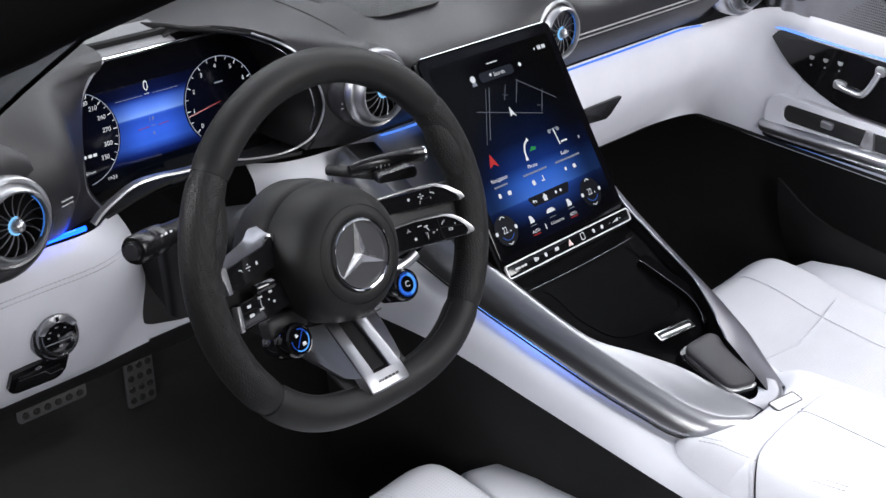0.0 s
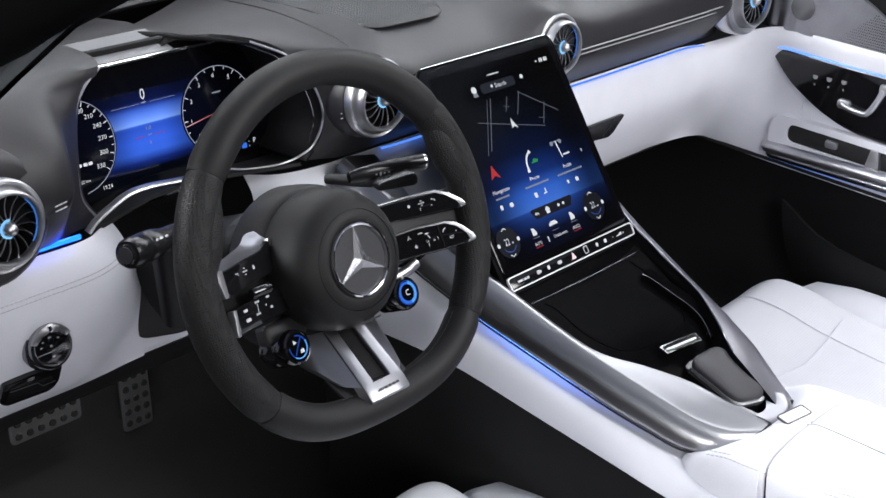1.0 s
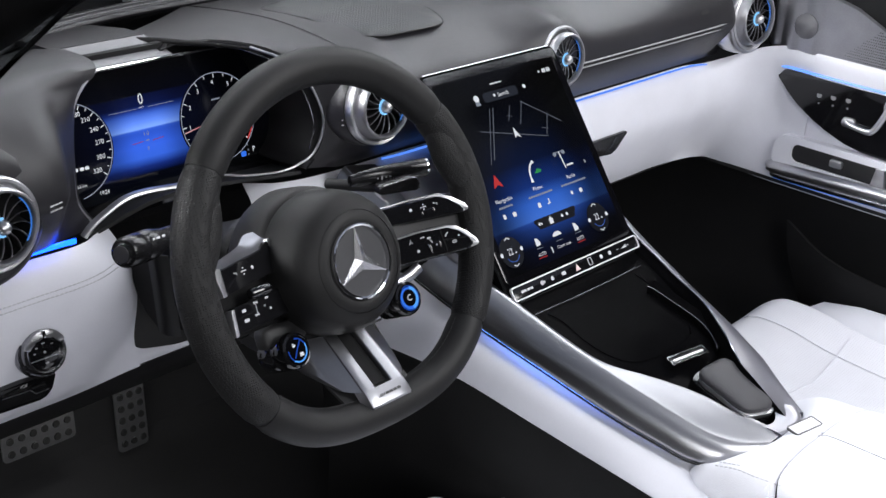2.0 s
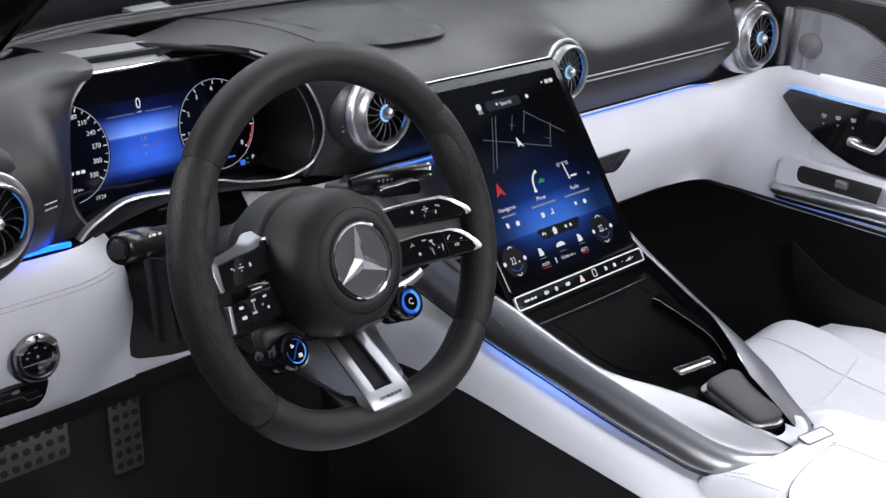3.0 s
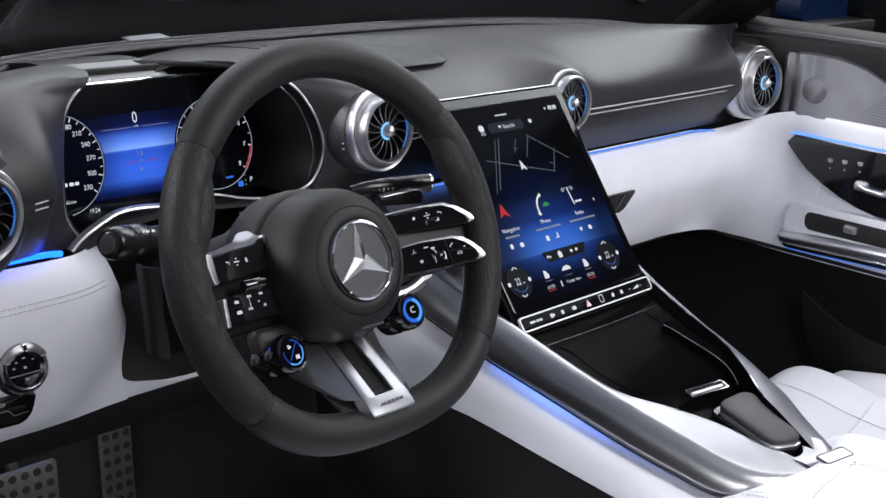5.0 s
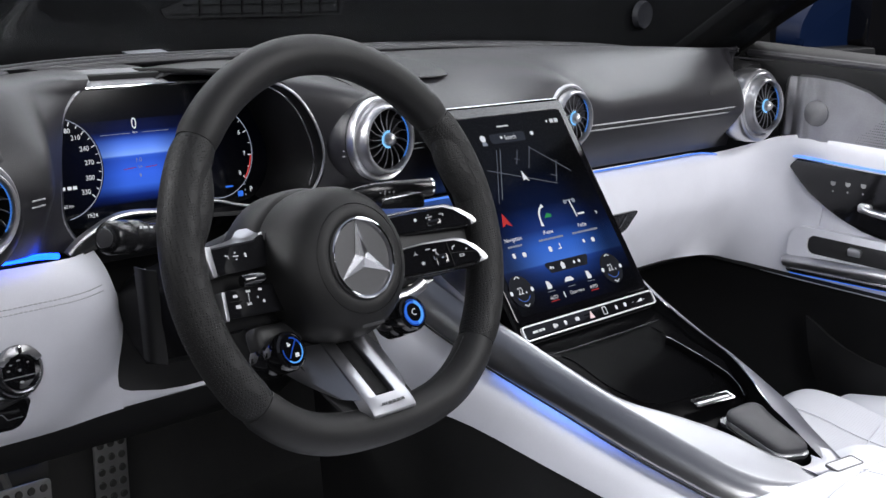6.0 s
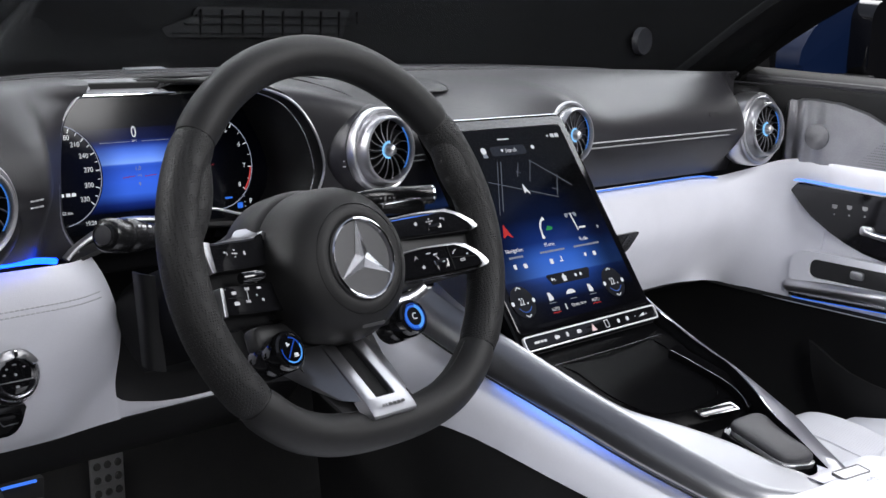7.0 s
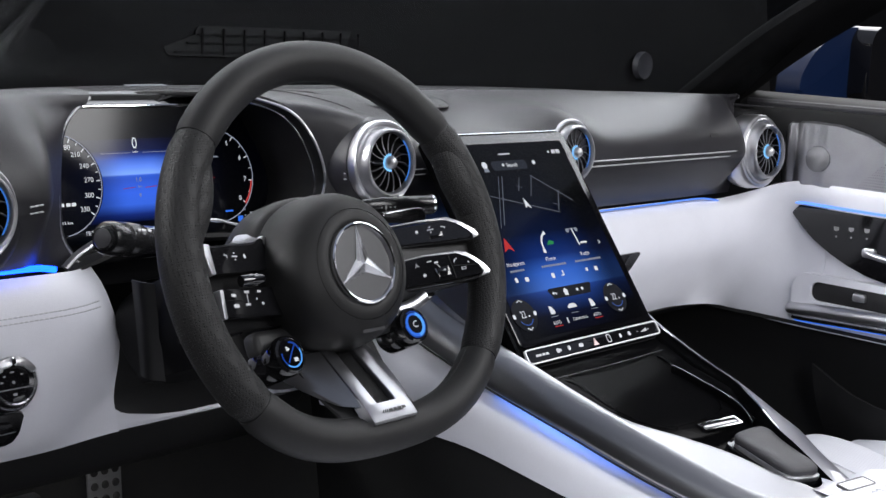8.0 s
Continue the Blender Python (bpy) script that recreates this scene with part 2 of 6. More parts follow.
def slab(outline, depth, bev=0.0, segs=2):
    """A flat outline in x and y, raised to the given depth in z, with rounded edges."""
    bm = bmesh.new()
    lo = [bm.verts.new((p[0], p[1], 0)) for p in outline]
    hi = [bm.verts.new((p[0], p[1], depth)) for p in outline]
    k = len(lo)
    bm.faces.new(lo[::-1])
    top = bm.faces.new(hi)
    for i in range(k):
        bm.faces.new((lo[i], lo[(i + 1) % k], hi[(i + 1) % k], hi[i]))
    if bev:
        bmesh.ops.bevel(bm, geom=list(top.edges), offset=bev, segments=segs, profile=0.6, affect="EDGES")
    return bm


def frame_ring(outer, inner, depth):
    """A flat ring between two outlines of the same length."""
    bm = bmesh.new()
    k = len(outer)
    layers = []
    for o, z in ((outer, 0), (outer, depth), (inner, depth), (inner, 0)):
        layers.append([bm.verts.new((p[0], p[1], z)) for p in o])
    for a, b in zip(layers, layers[1:] + layers[:1]):
        for i in range(k):
            bm.faces.new((a[i], a[(i + 1) % k], b[(i + 1) % k], b[i]))
    return bm


def rrect(w, h, r, n=5, cx=0.0, cy=0.0):
    out = []
    for sx, sy, a in ((1, 1, 0), (-1, 1, 90), (-1, -1, 180), (1, -1, 270)):
        for i in range(n + 1):
            t = radians(a + 90 * i / n)
            out.append((cx + sx * (w / 2 - r) + r * math.cos(t), cy + sy * (h / 2 - r) + r * math.sin(t)))
    return out


def disc(r, n=32, cx=0.0, cy=0.0):
    return [(cx + r * math.cos(2 * math.pi * i / n), cy + r * math.sin(2 * math.pi * i / n)) for i in range(n)]


def rounded(pts, r, n=4):
    """The outline with each corner rounded by about r."""
    out, k = [], len(pts)
    for i in range(k):
        a, b, c = Vector(pts[i - 1]), Vector(pts[i]), Vector(pts[(i + 1) % k])
        q = min(r, (a - b).length * 0.45, (c - b).length * 0.45)
        p0, p1 = b + (a - b).normalized() * q, b + (c - b).normalized() * q
        out += [tuple(p0 * (1 - t) ** 2 + b * 2 * t * (1 - t) + p1 * t * t) for t in [j / n for j in range(n + 1)]]
    return out


def block(w, d, h, bev=0.002, segs=2):
    bm = bmesh.new()
    bmesh.ops.create_cube(bm, size=1.0)
    bmesh.ops.scale(bm, vec=(w, d, h), verts=bm.verts)
    if bev:
        bmesh.ops.bevel(bm, geom=bm.edges[:], offset=bev, segments=segs, profile=0.5, affect="EDGES")
    return bm


def moved(bm, m):
    bmesh.ops.transform(bm, matrix=m, verts=bm.verts)
    return bm


def at(bm, x, y, z):
    return moved(bm, Matrix.Translation((x, y, z)))


def joined(*bms):
    bm = bmesh.new()
    for b in bms:
        me = bpy.data.meshes.new("tmp")
        b.to_mesh(me)
        bm.from_mesh(me)
        bpy.data.meshes.remove(me)
    return bm


def part(name, bm, material, parent=None, label="", sharp=38):
    bmesh.ops.recalc_face_normals(bm, faces=bm.faces)
    me = bpy.data.meshes.new(name)
    bm.to_mesh(me)
    bm.free()
    me.materials.append(material)
    me.polygons.foreach_set("use_smooth", [True] * len(me.polygons))
    me.set_sharp_from_angle(angle=radians(sharp))
    ob = new(name, me)
    ob.parent = parent
    return tagged(ob, label)


def thing(name, label, category, m=None, group="", kind=""):
    ob = new(name)
    ob.empty_display_size = 0.05
    if m:
        ob.matrix_basis = m
    return tagged(ob, label, category, group, kind)


def axes(o, x, y, z):
    m = Matrix((x, y, z)).transposed().to_4x4()
    m.translation = o
    return m


def word(text, size, x, y, z, material, parent, name="lettering", squash=1.0):
    cu = bpy.data.curves.new("tmp", "FONT")
    cu.body, cu.size, cu.align_x, cu.align_y = text, size, "CENTER", "CENTER"
    cu.resolution_u = 3
    tmp = bpy.data.objects.new("tmp", cu)
    me = bpy.data.meshes.new_from_object(tmp)
    bpy.data.objects.remove(tmp)
    me.name = name
    me.transform(Matrix.Translation((x, y, z)) @ Matrix.Diagonal((squash, 1, 1, 1)))
    me.materials.clear()
    me.materials.append(material)
    ob = new(name, me)
    ob.parent = parent
    return ob


def bar(x0, y0, x1, y1, width, z, material, parent, name="line"):
    a, b = Vector((x0, y0, 0)), Vector((x1, y1, 0))
    d = (b - a).normalized()
    s = Vector((-d.y, d.x, 0)) * width / 2
    bm = slab([(a - s)[:2], (b - s)[:2], (b + s)[:2], (a + s)[:2]], 0.0003)
    return part(name, at(bm, 0, 0, z), material, parent)


def patch(outline, z, material, parent, name, depth=0.0003):
    return part(name, at(slab(outline, depth), 0, 0, z), material, parent)


def stitches(pts, parent, material, step=0.006, length=0.0035, r=0.0005, name="stitching"):
    """A row of short threads along a curve, one mesh."""
    P = [Vector(p) for p in pts]
    bms, run, nxt = [], 0.0, 0.0
    verts, faces = [], []
    for a, b in zip(P, P[1:]):
        L = (b - a).length
        if L < 1e-6:
            continue
        d = (b - a) / L
        s = d.cross(Vector((0, 0.3, 1))).normalized() * r
        u = s.cross(d).normalized() * r
        while nxt < run + L:
            p = a + d * (nxt - run)
            q = p + d * length
            k = len(verts)
            for e in (p, q):
                verts += [e + s, e + u * 1.4, e - s, e - u]
            faces += [(k, k + 1, k + 5, k + 4), (k + 1, k + 2, k + 6, k + 5), (k + 2, k + 3, k + 7, k + 6), (k + 3, k, k + 4, k + 7), (k, k + 3, k + 2, k + 1), (k + 4, k + 5, k + 6, k + 7)]
            nxt += step
        run += L
    me = bpy.data.meshes.new(name)
    me.from_pydata([tuple(v) for v in verts], [], faces)
    me.materials.append(material)
    ob = new(name, me)
    ob.parent = parent
    return ob

# ---- the setting: studio, footwell, dashboard shell ----
CX = 0.386          # the car's centre line
Z = Vector((0, 0, 1))


def far_edge(x):
    q = (x - CX) / 0.664
    return 0.557 - 0.287 * q ** 4


ground = part("ground", at(block(14, 14, 0.1, 0), 0.4, 0.5, -0.35), STUDIO)
tagged(ground, "dark studio floor under the car", "floor", kind="structure")
for nm, loc, size in (("wall_north", (0.4, 6.0, 2), (14, 0.2, 5)), ("wall_east", (6.5, 0.5, 2), (0.2, 12, 5)), ("wall_south", (0.4, -5.5, 2), (14, 0.2, 5)), ("wall_west", (-6.2, 0.5, 2), (0.2, 12, 5))):
    tagged(part(nm, at(block(*size, 0), *loc), STUDIO), "black studio wall behind the car", "wall", kind="structure")

# footwell tub: floor, firewall, tunnel
tub = [[(x, y, z) for x in (-0.36, -0.1, 0.2, 0.55, 0.85, 1.12)] for y, z in ((-0.9, 0.06), (-0.2, 0.06), (0.45, 0.06), (0.64, 0.09), (0.72, 0.24), (0.74, 0.50), (0.70, 0.715))]
tagged(part("floor", sheet(tub, thick=0.01), CARPET), "black carpeted footwell floor and bulkhead", "floor", kind="structure")
tagged(part("door_sill", at(block(0.10, 1.5, 0.30, 0.03, 3), -0.40, -0.2, 0.12), PLASTIC), "black door sill on the driver side", "sill", kind="structure")

# upper dashboard
F = 0.212


def front_y(x):
    return float(np.interp(x, [-0.36, -0.15, 0.2, 0.4, 0.6, 0.985, 0.997, 1.008, 1.03, 1.1], [0.238, 0.238, 0.222, 0.214, 0.212, 0.213, 0.222, 0.234, 0.255, 0.270]))


def section(x, dz=0.0):
    e, f = far_edge(x), front_y(x)
    d = e - f
    b = max(math.exp(-((x - xv) / 0.048) ** 2) for xv in (0.221, 0.553))     # pods round the vents
    end = 0.271 if x > 0 else 0.285
    return [(x, e, 0.748 + dz), (x, f + d * 0.7, 0.762 + dz), (x, f + d * 0.42, 0.767 + dz), (x, f + d * 0.2 + 0.012 - 0.036 * b, 0.754 + dz + 0.004 * b), (x, f + 0.012 - 0.010 * b, 0.720 + 0.020 * b), (x, f, 0.687), (x, f + 0.010, 0.666), (x, f * 0.45 + end * 0.55, 0.640), (x, end, 0.614)]


dash = thing("dashboard", "black leather dashboard with rounded pods and grey double stitching", "dashboard", kind="structure")
LIP_L = [(-0.055, 0.45, 0.754), (-0.055, 0.40, 0.764), (-0.060, 0.338, 0.766), (-0.080, 0.331, 0.755), (-0.0985, 0.3225, 0.737), (-0.1055, 0.3185, 0.705), (-0.1045, 0.3195, 0.665), (-0.0985, 0.3225, 0.632), (-0.080, 0.320, 0.604)]
LIP_R = [(0.046, 0.45, 0.756), (0.044, 0.409, 0.761), (0.072, 0.360, 0.769), (0.115, 0.305, 0.768), (0.140, 0.268, 0.755), (0.160, 0.252, 0.725), (0.175, 0.250, 0.685), (0.170, 0.250, 0.655), (0.151, 0.252, 0.634)]
mid_l = [tuple(Vector(a) * 0.5 + Vector(b) * 0.5 + Vector((-0.006, 0.004, 0))) for a, b in zip(section(-0.165), LIP_L)]
part("upper_panel", sheet(loft([section(-0.36, -0.02), section(-0.30), section(-0.23), section(-0.165), mid_l, LIP_L], 4, 4), thick=-0.006), BLACK_LEATHER, dash)
mid_r = [tuple(Vector(a) * 0.5 + Vector(b) * 0.5 + Vector((0, -0.006, 0.002))) for a, b in zip(section(0.221), LIP_R)]
part("upper_panel", sheet(loft([LIP_R, mid_r, section(0.221), section(0.262), section(0.31), section(0.386), section(0.46), section(0.512), section(0.553), section(0.594), section(0.65), section(0.75), section(0.90), section(0.955), section(0.984), section(0.997), section(1.010), section(1.03), section(1.045)], 4, 3), thick=0.006), BLACK_LEATHER, dash)
part("upper_panel", sheet([[(x, y, z) for x in (-0.06, 0.0, 0.055)] for y, z in ((0.364, 0.7560), (0.392, 0.7610), (0.416, 0.7655))], thick=0.006), SHELF, dash, "grey padded shelf behind the display")
part("upper_panel", sheet([[(x, y, z) for x in (-0.06, 0.0, 0.055)] for y, z in ((0.4165, 0.7660), (0.45, 0.7645), (0.54, 0.750))], thick=0.006), BLACK_LEATHER, dash)
part("end_panel", at(block(0.075, 0.20, 0.085, 0.008), 1.086, 0.358, 0.700), PLASTIC, dash)
# binnacle lining
lining = [LIP_R[1:], [(p[0] - 0.003, 0.5 * p[1] + 0.18, p[2] - 0.004) for p in LIP_R[1:]], [(p[0] - 0.006, 0.372, p[2] - 0.006) for p in LIP_R[1:]]]
part("binnacle_lining", sheet(loft(lining, 3, 3), thick=0.003), LINING, dash)
part("binnacle_back", at(block(0.30, 0.01, 0.20, 0.003), 0.03, 0.385, 0.665), LINING, dash)
part("binnacle_floor", sheet(loft([[(-0.10, 0.37, 0.606), (0.0, 0.37, 0.606), (0.17, 0.37, 0.606)], [(-0.098, 0.30, 0.605), (0.0, 0.292, 0.630), (0.155, 0.265, 0.626)]], 4, 3), thick=0.004), PLASTIC, dash)
# bright lips round the instrument hood
lip_low = [(0.168, 0.256, 0.650), (0.150, 0.262, 0.637), (0.128, 0.265, 0.633), (0.100, 0.265, 0.636), (0.072, 0.265, 0.641), (0.045, 0.266, 0.648), (0.02, 0.268, 0.650)]
part("hood_lip", tube(cr([Vector(p) + Vector((-0.002, -0.002, 0)) for p in LIP_R[3:7] + lip_low], 6), 0.0015, seg=8), SATIN, dash, "thin satin metal lip")
part("hood_lip", tube(cr([Vector(p) + Vector((-0.001, -0.0065, 0)) for p in LIP_L[2:]], 6), 0.0019, seg=8), SATIN, dash, "thin satin metal lip")
brow = cr([(0.044, 0.412, 0.7600), (0.057, 0.386, 0.7640), (0.0705, 0.3575, 0.7665), (0.092, 0.3295, 0.7670), (0.114, 0.3020, 0.7660)], 5)
part("hood_brow", tube(brow, 0.0050, 0.0052, seg=12, taper=[1.0 - 0.75 * i / (len(brow) - 1) for i in range(len(brow))]), LINING, dash, "black visor edge over the display")
inner_lip = [Vector(p) + Vector((-0.006, 0.010, -0.004)) for p in LIP_R[3:8]]
part("hood_lip", tube(cr(inner_lip, 6), 0.0011, seg=8), DARK_SATIN, dash, "thin inner metal lip")
arch = [(-0.112, 0.290, 0.610), (-0.101, 0.290, 0.620), (-0.085, 0.290, 0.629), (-0.061, 0.290, 0.639), (-0.036, 0.289, 0.641), (0.0, 0.288, 0.638), (0.035, 0.286, 0.637)]
part("column_arch_trim", tube(cr(arch, 5), 0.005, 0.0032, seg=10), SATIN, dash, "satin silver arched trim")

# seam and stitching along the passenger dashboard
seam = cr([(0.60, F - 0.001, 0.685), (0.75, F - 0.001, 0.685), (0.90, F - 0.0005, 0.685), (0.976, F + 0.0030, 0.685)], 10)
part("seam_cord", tube(seam, 0.0012, seg=6), PLASTIC, dash)
for off in (0.0035, -0.0035):
    stitches([p + Vector((0, -0.0006 if off > 0 else 0.001, off)) for p in seam], dash, THREAD, 0.0052, 0.0042, 0.0009)
for a, b in (((-0.1826, 0.2272, 0.6815), (-0.169, 0.2296, 0.6822)), ((-0.1813, 0.2297, 0.6751), (-0.1675, 0.2321, 0.6758))):
    stitches([a, b], dash, THREAD, 0.0050, 0.0042, 0.0007)
for x0, x1 in ((0.196, 0.178), (0.278, 0.300)):
    sm = [Vector((x0 + (x1 - x0) * i / 6, front_y(x0) - 0.001 + (0.012 if x0 < 0 else 0.002) * i / 6, 0.690)) for i in range(7)]
    for off in (0.003, -0.003):
        stitches([p + Vector((0, -0.001, off)) for p in sm], dash, THREAD, 0.0052, 0.0040, 0.0006)
# raised edge roll beside the windscreen, with two rows of stitching
roll = [Vector((x, far_edge(x) + 0.010, 0.751)) for x in [(-0.36 + 1.44 * i / 60) for i in range(61)]]
part("edge_roll", tube(roll, 0.016, 0.009, seg=12, taper=[1.0] * 54 + [0.9, 0.75, 0.6, 0.45, 0.3, 0.2, 0.1]), BLACK_LEATHER, dash)
for off in (-0.010, -0.003):
    stitches([p + Vector((0, off, 0.0088 if off > -0.005 else 0.0068)) for p in roll[:40]], dash, ROLL_THREAD, 0.0056, 0.0042, 0.0006)
part("edge_piping", tube([p + Vector((0, -0.0185, 0.0020)) for p in roll[:54]], 0.0050, 0.0045, seg=10), BLACK_LEATHER, dash)
# small pale plate under the windscreen
part("windscreen_plate", moved(block(0.062, 0.026, 0.0020, 0.0006), pose(0.182, 0.588, 0.7575, 8, 0, 7)), mat("pale_grey_plate", (0.55, 0.55, 0.58), 0.4, var=0.05), dash, "small pale grey plate")
# perforated loudspeaker cover on top of the dashboard
e = far_edge(CX)
cover = rounded([(0.236, 0.440), (0.246, 0.360), (0.262, 0.302), (0.300, 0.286), (0.386, 0.283), (0.412, 0.291), (0.419, 0.320), (0.421, 0.400), (0.414, 0.455), (0.300, 0.462)], 0.012)
COVER = mat("perforated_black_cover", (0.020, 0.022, 0.024), 0.5, grain=0.5, gscale=500)
perforate(COVER, 210, 0.30, (0.004, 0.004, 0.004), "2D")


def top_z(y):
    d = far_edge(0.33) - front_y(0.33)
    f = (y - front_y(0.33)) / d
    return float(np.interp(f, [0.2, 0.3, 0.42, 0.55, 0.7, 1.0], [0.7540, 0.7615, 0.7670, 0.7665, 0.7620, 0.748]))


tops = [[(cx_ + (px_ - cx_) * k, 0.372 + (py_ - 0.372) * k, 0) for px_, py_ in cover] for cx_, k in ((0.335, 1.0), (0.335, 0.985), (0.335, 0.7), (0.335, 0.4), (0.335, 0.02))]
part("dash_speaker_cover", sheet([[(x, y, top_z(y) + dz) for x, y, z in r] for r, dz in zip(tops, (0.0002, 0.0014, 0.0016, 0.0016, 0.0016))], wrap=True), COVER, dash, "perforated black loudspeaker cover")
part("cover_groove", tube([(x, y, top_z(y) + 0.0005) for x, y, z in tops[0]], 0.0009, seg=6, closed=True), PLASTIC, dash)
seam_line = [Vector(a) * 0.86 + Vector(b) * 0.14 + Vector((0, 0, 0.0004)) for a, b in zip(section(0.221), mid_r)]
part("seam_cord", tube(cr(seam_line[:5], 8), 0.0010, seg=6), PLASTIC, dash)
part("airbag_mark", moved(slab(rrect(0.022, 0.006, 0.002), 0.0006), axes((0.901, 0.2180, 0.7130), Vector((1, 0, 0)), Vector((0, 0.34, 0.94)), Vector((0, -0.94, 0.34)))), DARK_PRINT, dash)

# lower dashboard, white leather
lower = thing("lower_dashboard", "white leather lower dashboard with a stitched seam", "dashboard", kind="structure")
LOW = [(0.272, 0.610), (0.257, 0.592), (0.250, 0.562), (0.252, 0.530), (0.268, 0.490), (0.285, 0.455), (0.297, 0.436)]


LOW_L = [(0.282, 0.606), (0.272, 0.590), (0.266, 0.562), (0.266, 0.530), (0.274, 0.490), (0.285, 0.455), (0.297, 0.436)]


def low(x, dy=0.0, dz=0.0):
    return [(x, y + dy, z + dz) for y, z in (LOW if x > 0 else LOW_L)]


DZ, DX = [0.412, 0.450, 0.480, 0.520, 0.570, 0.605, 0.632, 0.640], [1.100, 1.100, 1.106, 1.114, 1.112, 1.100, 1.098, 1.104]
left_end = [(-0.074, 0.318, 0.602), (-0.0665, 0.303, 0.580), (-0.0555, 0.2975, 0.543), (-0.0540, 0.2975, 0.516), (-0.0580, 0.2975, 0.485), (-0.0570, 0.2975, 0.468), (-0.050, 0.2985, 0.437)]
# the corner sweeps round into the door: x, y, top edge, bottom edge, blend into the door skin
CORNER = [(1.005, 0.248, 0.606, 0.430, 0.05, 1.03, 0.297), (1.040, 0.238, 0.612, 0.425, 0.25, 1.068, 0.296), (1.066, 0.222, 0.622, 0.420, 0.5, 1.096, 0.290), (1.085, 0.200, 0.634, 0.416, 0.75, 1.100, 0.260), (1.0955, 0.176, 0.640, 0.413, 0.95, 1.100, 0.210), (1.098, 0.152, 0.640, 0.412, 1.0, 1.100, 0.165), (1.098, 0.128, 0.640, 0.412, 1.0, 1.100, 0.128)]


def corner(x, y, top, bottom, s, cx_, cy_):
    out = []
    for y0, z0 in LOW:
        z = top + (bottom - top) * (0.610 - z0) / 0.174
        k = ((0.610 - z0) / 0.174) ** 2.6            # the lower edge turns a sharper corner
        out.append(((x + (float(np.interp(z, DZ, DX)) - 1.098) * s) * (1 - k) + cx_ * k, (y + (y0 - 0.250) * (1 - s)) * (1 - k) + cy_ * k, z))
    return out


knee = sheet(loft([low(-0.36), low(-0.28), low(-0.20), low(-0.13), [(x - 0.022, y - 0.017 * g, z) for (x, y, z), g in zip(left_end, (1, 1, 1, 0.9, 0.5, 0.15, 0.05))], left_end], 4, 4), thick=-0.006)
knee_tree = BVHTree.FromBMesh(knee)
part("knee_panel", knee, WHITE_LEATHER, lower)
part("knee_panel", sheet([cr([(x, 0.2975, zt_), (x, 0.2955, zt_ * 0.5 + 0.4362 * 0.5), (x, 0.2972, 0.4362)], 3) for x, zt_ in ((-0.0600, 0.485), (-0.0575, 0.474), (-0.0550, 0.464), (-0.0510, 0.4590), (-0.0450, 0.4545), (-0.0370, 0.4515), (-0.020, 0.4480), (0.0, 0.4440), (0.040, 0.4405), (0.12, 0.4400))], thick=-0.005), WHITE_LEATHER, lower)
part("knee_panel", sheet(loft([low(0.105, 0.035), low(0.14, 0.01), low(0.2), low(0.32), low(0.5), low(0.7), low(0.88), low(0.95)] + [corner(*c) for c in CORNER], 4, 5), thick=-0.006), WHITE_LEATHER, lower)
for off in (0.0, -0.0052):
    row = []
    for p in cr([(-0.345, 0.2, 0.5735 + off), (-0.28, 0.2, 0.5745 + off), (-0.20, 0.2, 0.5762 + off), (-0.145, 0.2, 0.5773 + off), (-0.10, 0.2, 0.5768 + off), (-0.080, 0.2, 0.5762 + off)], 9):
        place = knee_tree.ray_cast(Vector(p), Vector((0, 1, 0)))[0]
        if place:
            row.append(place + Vector((0, -0.0004, 0)))
    stitches(row, lower, WHITE_THREAD, 0.0050, 0.0036, 0.00055)
part("underside", sheet([[(x, y, z) for x in (-0.36, -0.1, 0.2)] for y, z in ((0.301, 0.437), (0.310, 0.424), (0.330, 0.400), (0.347, 0.381), (0.351, 0.379), (0.358, 0.382), (0.42, 0.41), (0.66, 0.43))], thick=0.004), PLASTIC, lower)
part("underside", sheet([[(x, y, z) for x in (0.5, 0.8, 1.09)] for y, z in ((0.300, 0.437), (0.315, 0.425), (0.40, 0.42), (0.60, 0.42))], thick=0.004), DEEP, lower)
# ambient light strips under the upper dashboard
for a in ([(-0.34, 0.2745, 0.6170), (-0.20, 0.2745, 0.6170), (-0.150, 0.2765, 0.6160), (-0.125, 0.2850, 0.6110)], [(0.285, 0.2650, 0.6105), (0.32, 0.2635, 0.610), (0.45, 0.2635, 0.610), (0.75, 0.2635, 0.610), (0.93, 0.2635, 0.611), (0.98, 0.265, 0.608), (1.035, 0.269, 0.599)]):
    part("light_strip", tube(cr(a, 6), 0.0022, 0.0030 if a[0][0] < 0 else 0.0013, seg=8), BLUE_WASH if a[0][0] < 0 else BLUE_LIGHT, lower, "glowing blue light strip")
# glovebox latch
latch = thing("glovebox_latch", "black wedge-shaped glovebox latch set in white leather", "latch", axes((0.755, 0.2495, 0.546), Vector((1, 0, 0)), Vector((0, 0.05, 0.998)), Vector((0, -0.998, 0.05))))
part("latch_plate", slab(rounded([(-0.07, -0.022), (-0.016, -0.0265), (-0.004, -0.0215), (0.0205, -0.001), (0.019, 0.0015), (-0.07, 0.001)], 0.002), 0.005, 0.0008), STALK_BLACK, latch)
part("latch_ridge", at(slab([(-0.030, -0.0225), (-0.0275, -0.0225), (-0.0060, -0.0015), (-0.0085, -0.0015)], 0.002), 0, 0, 0.0045), DARK_SATIN, latch)

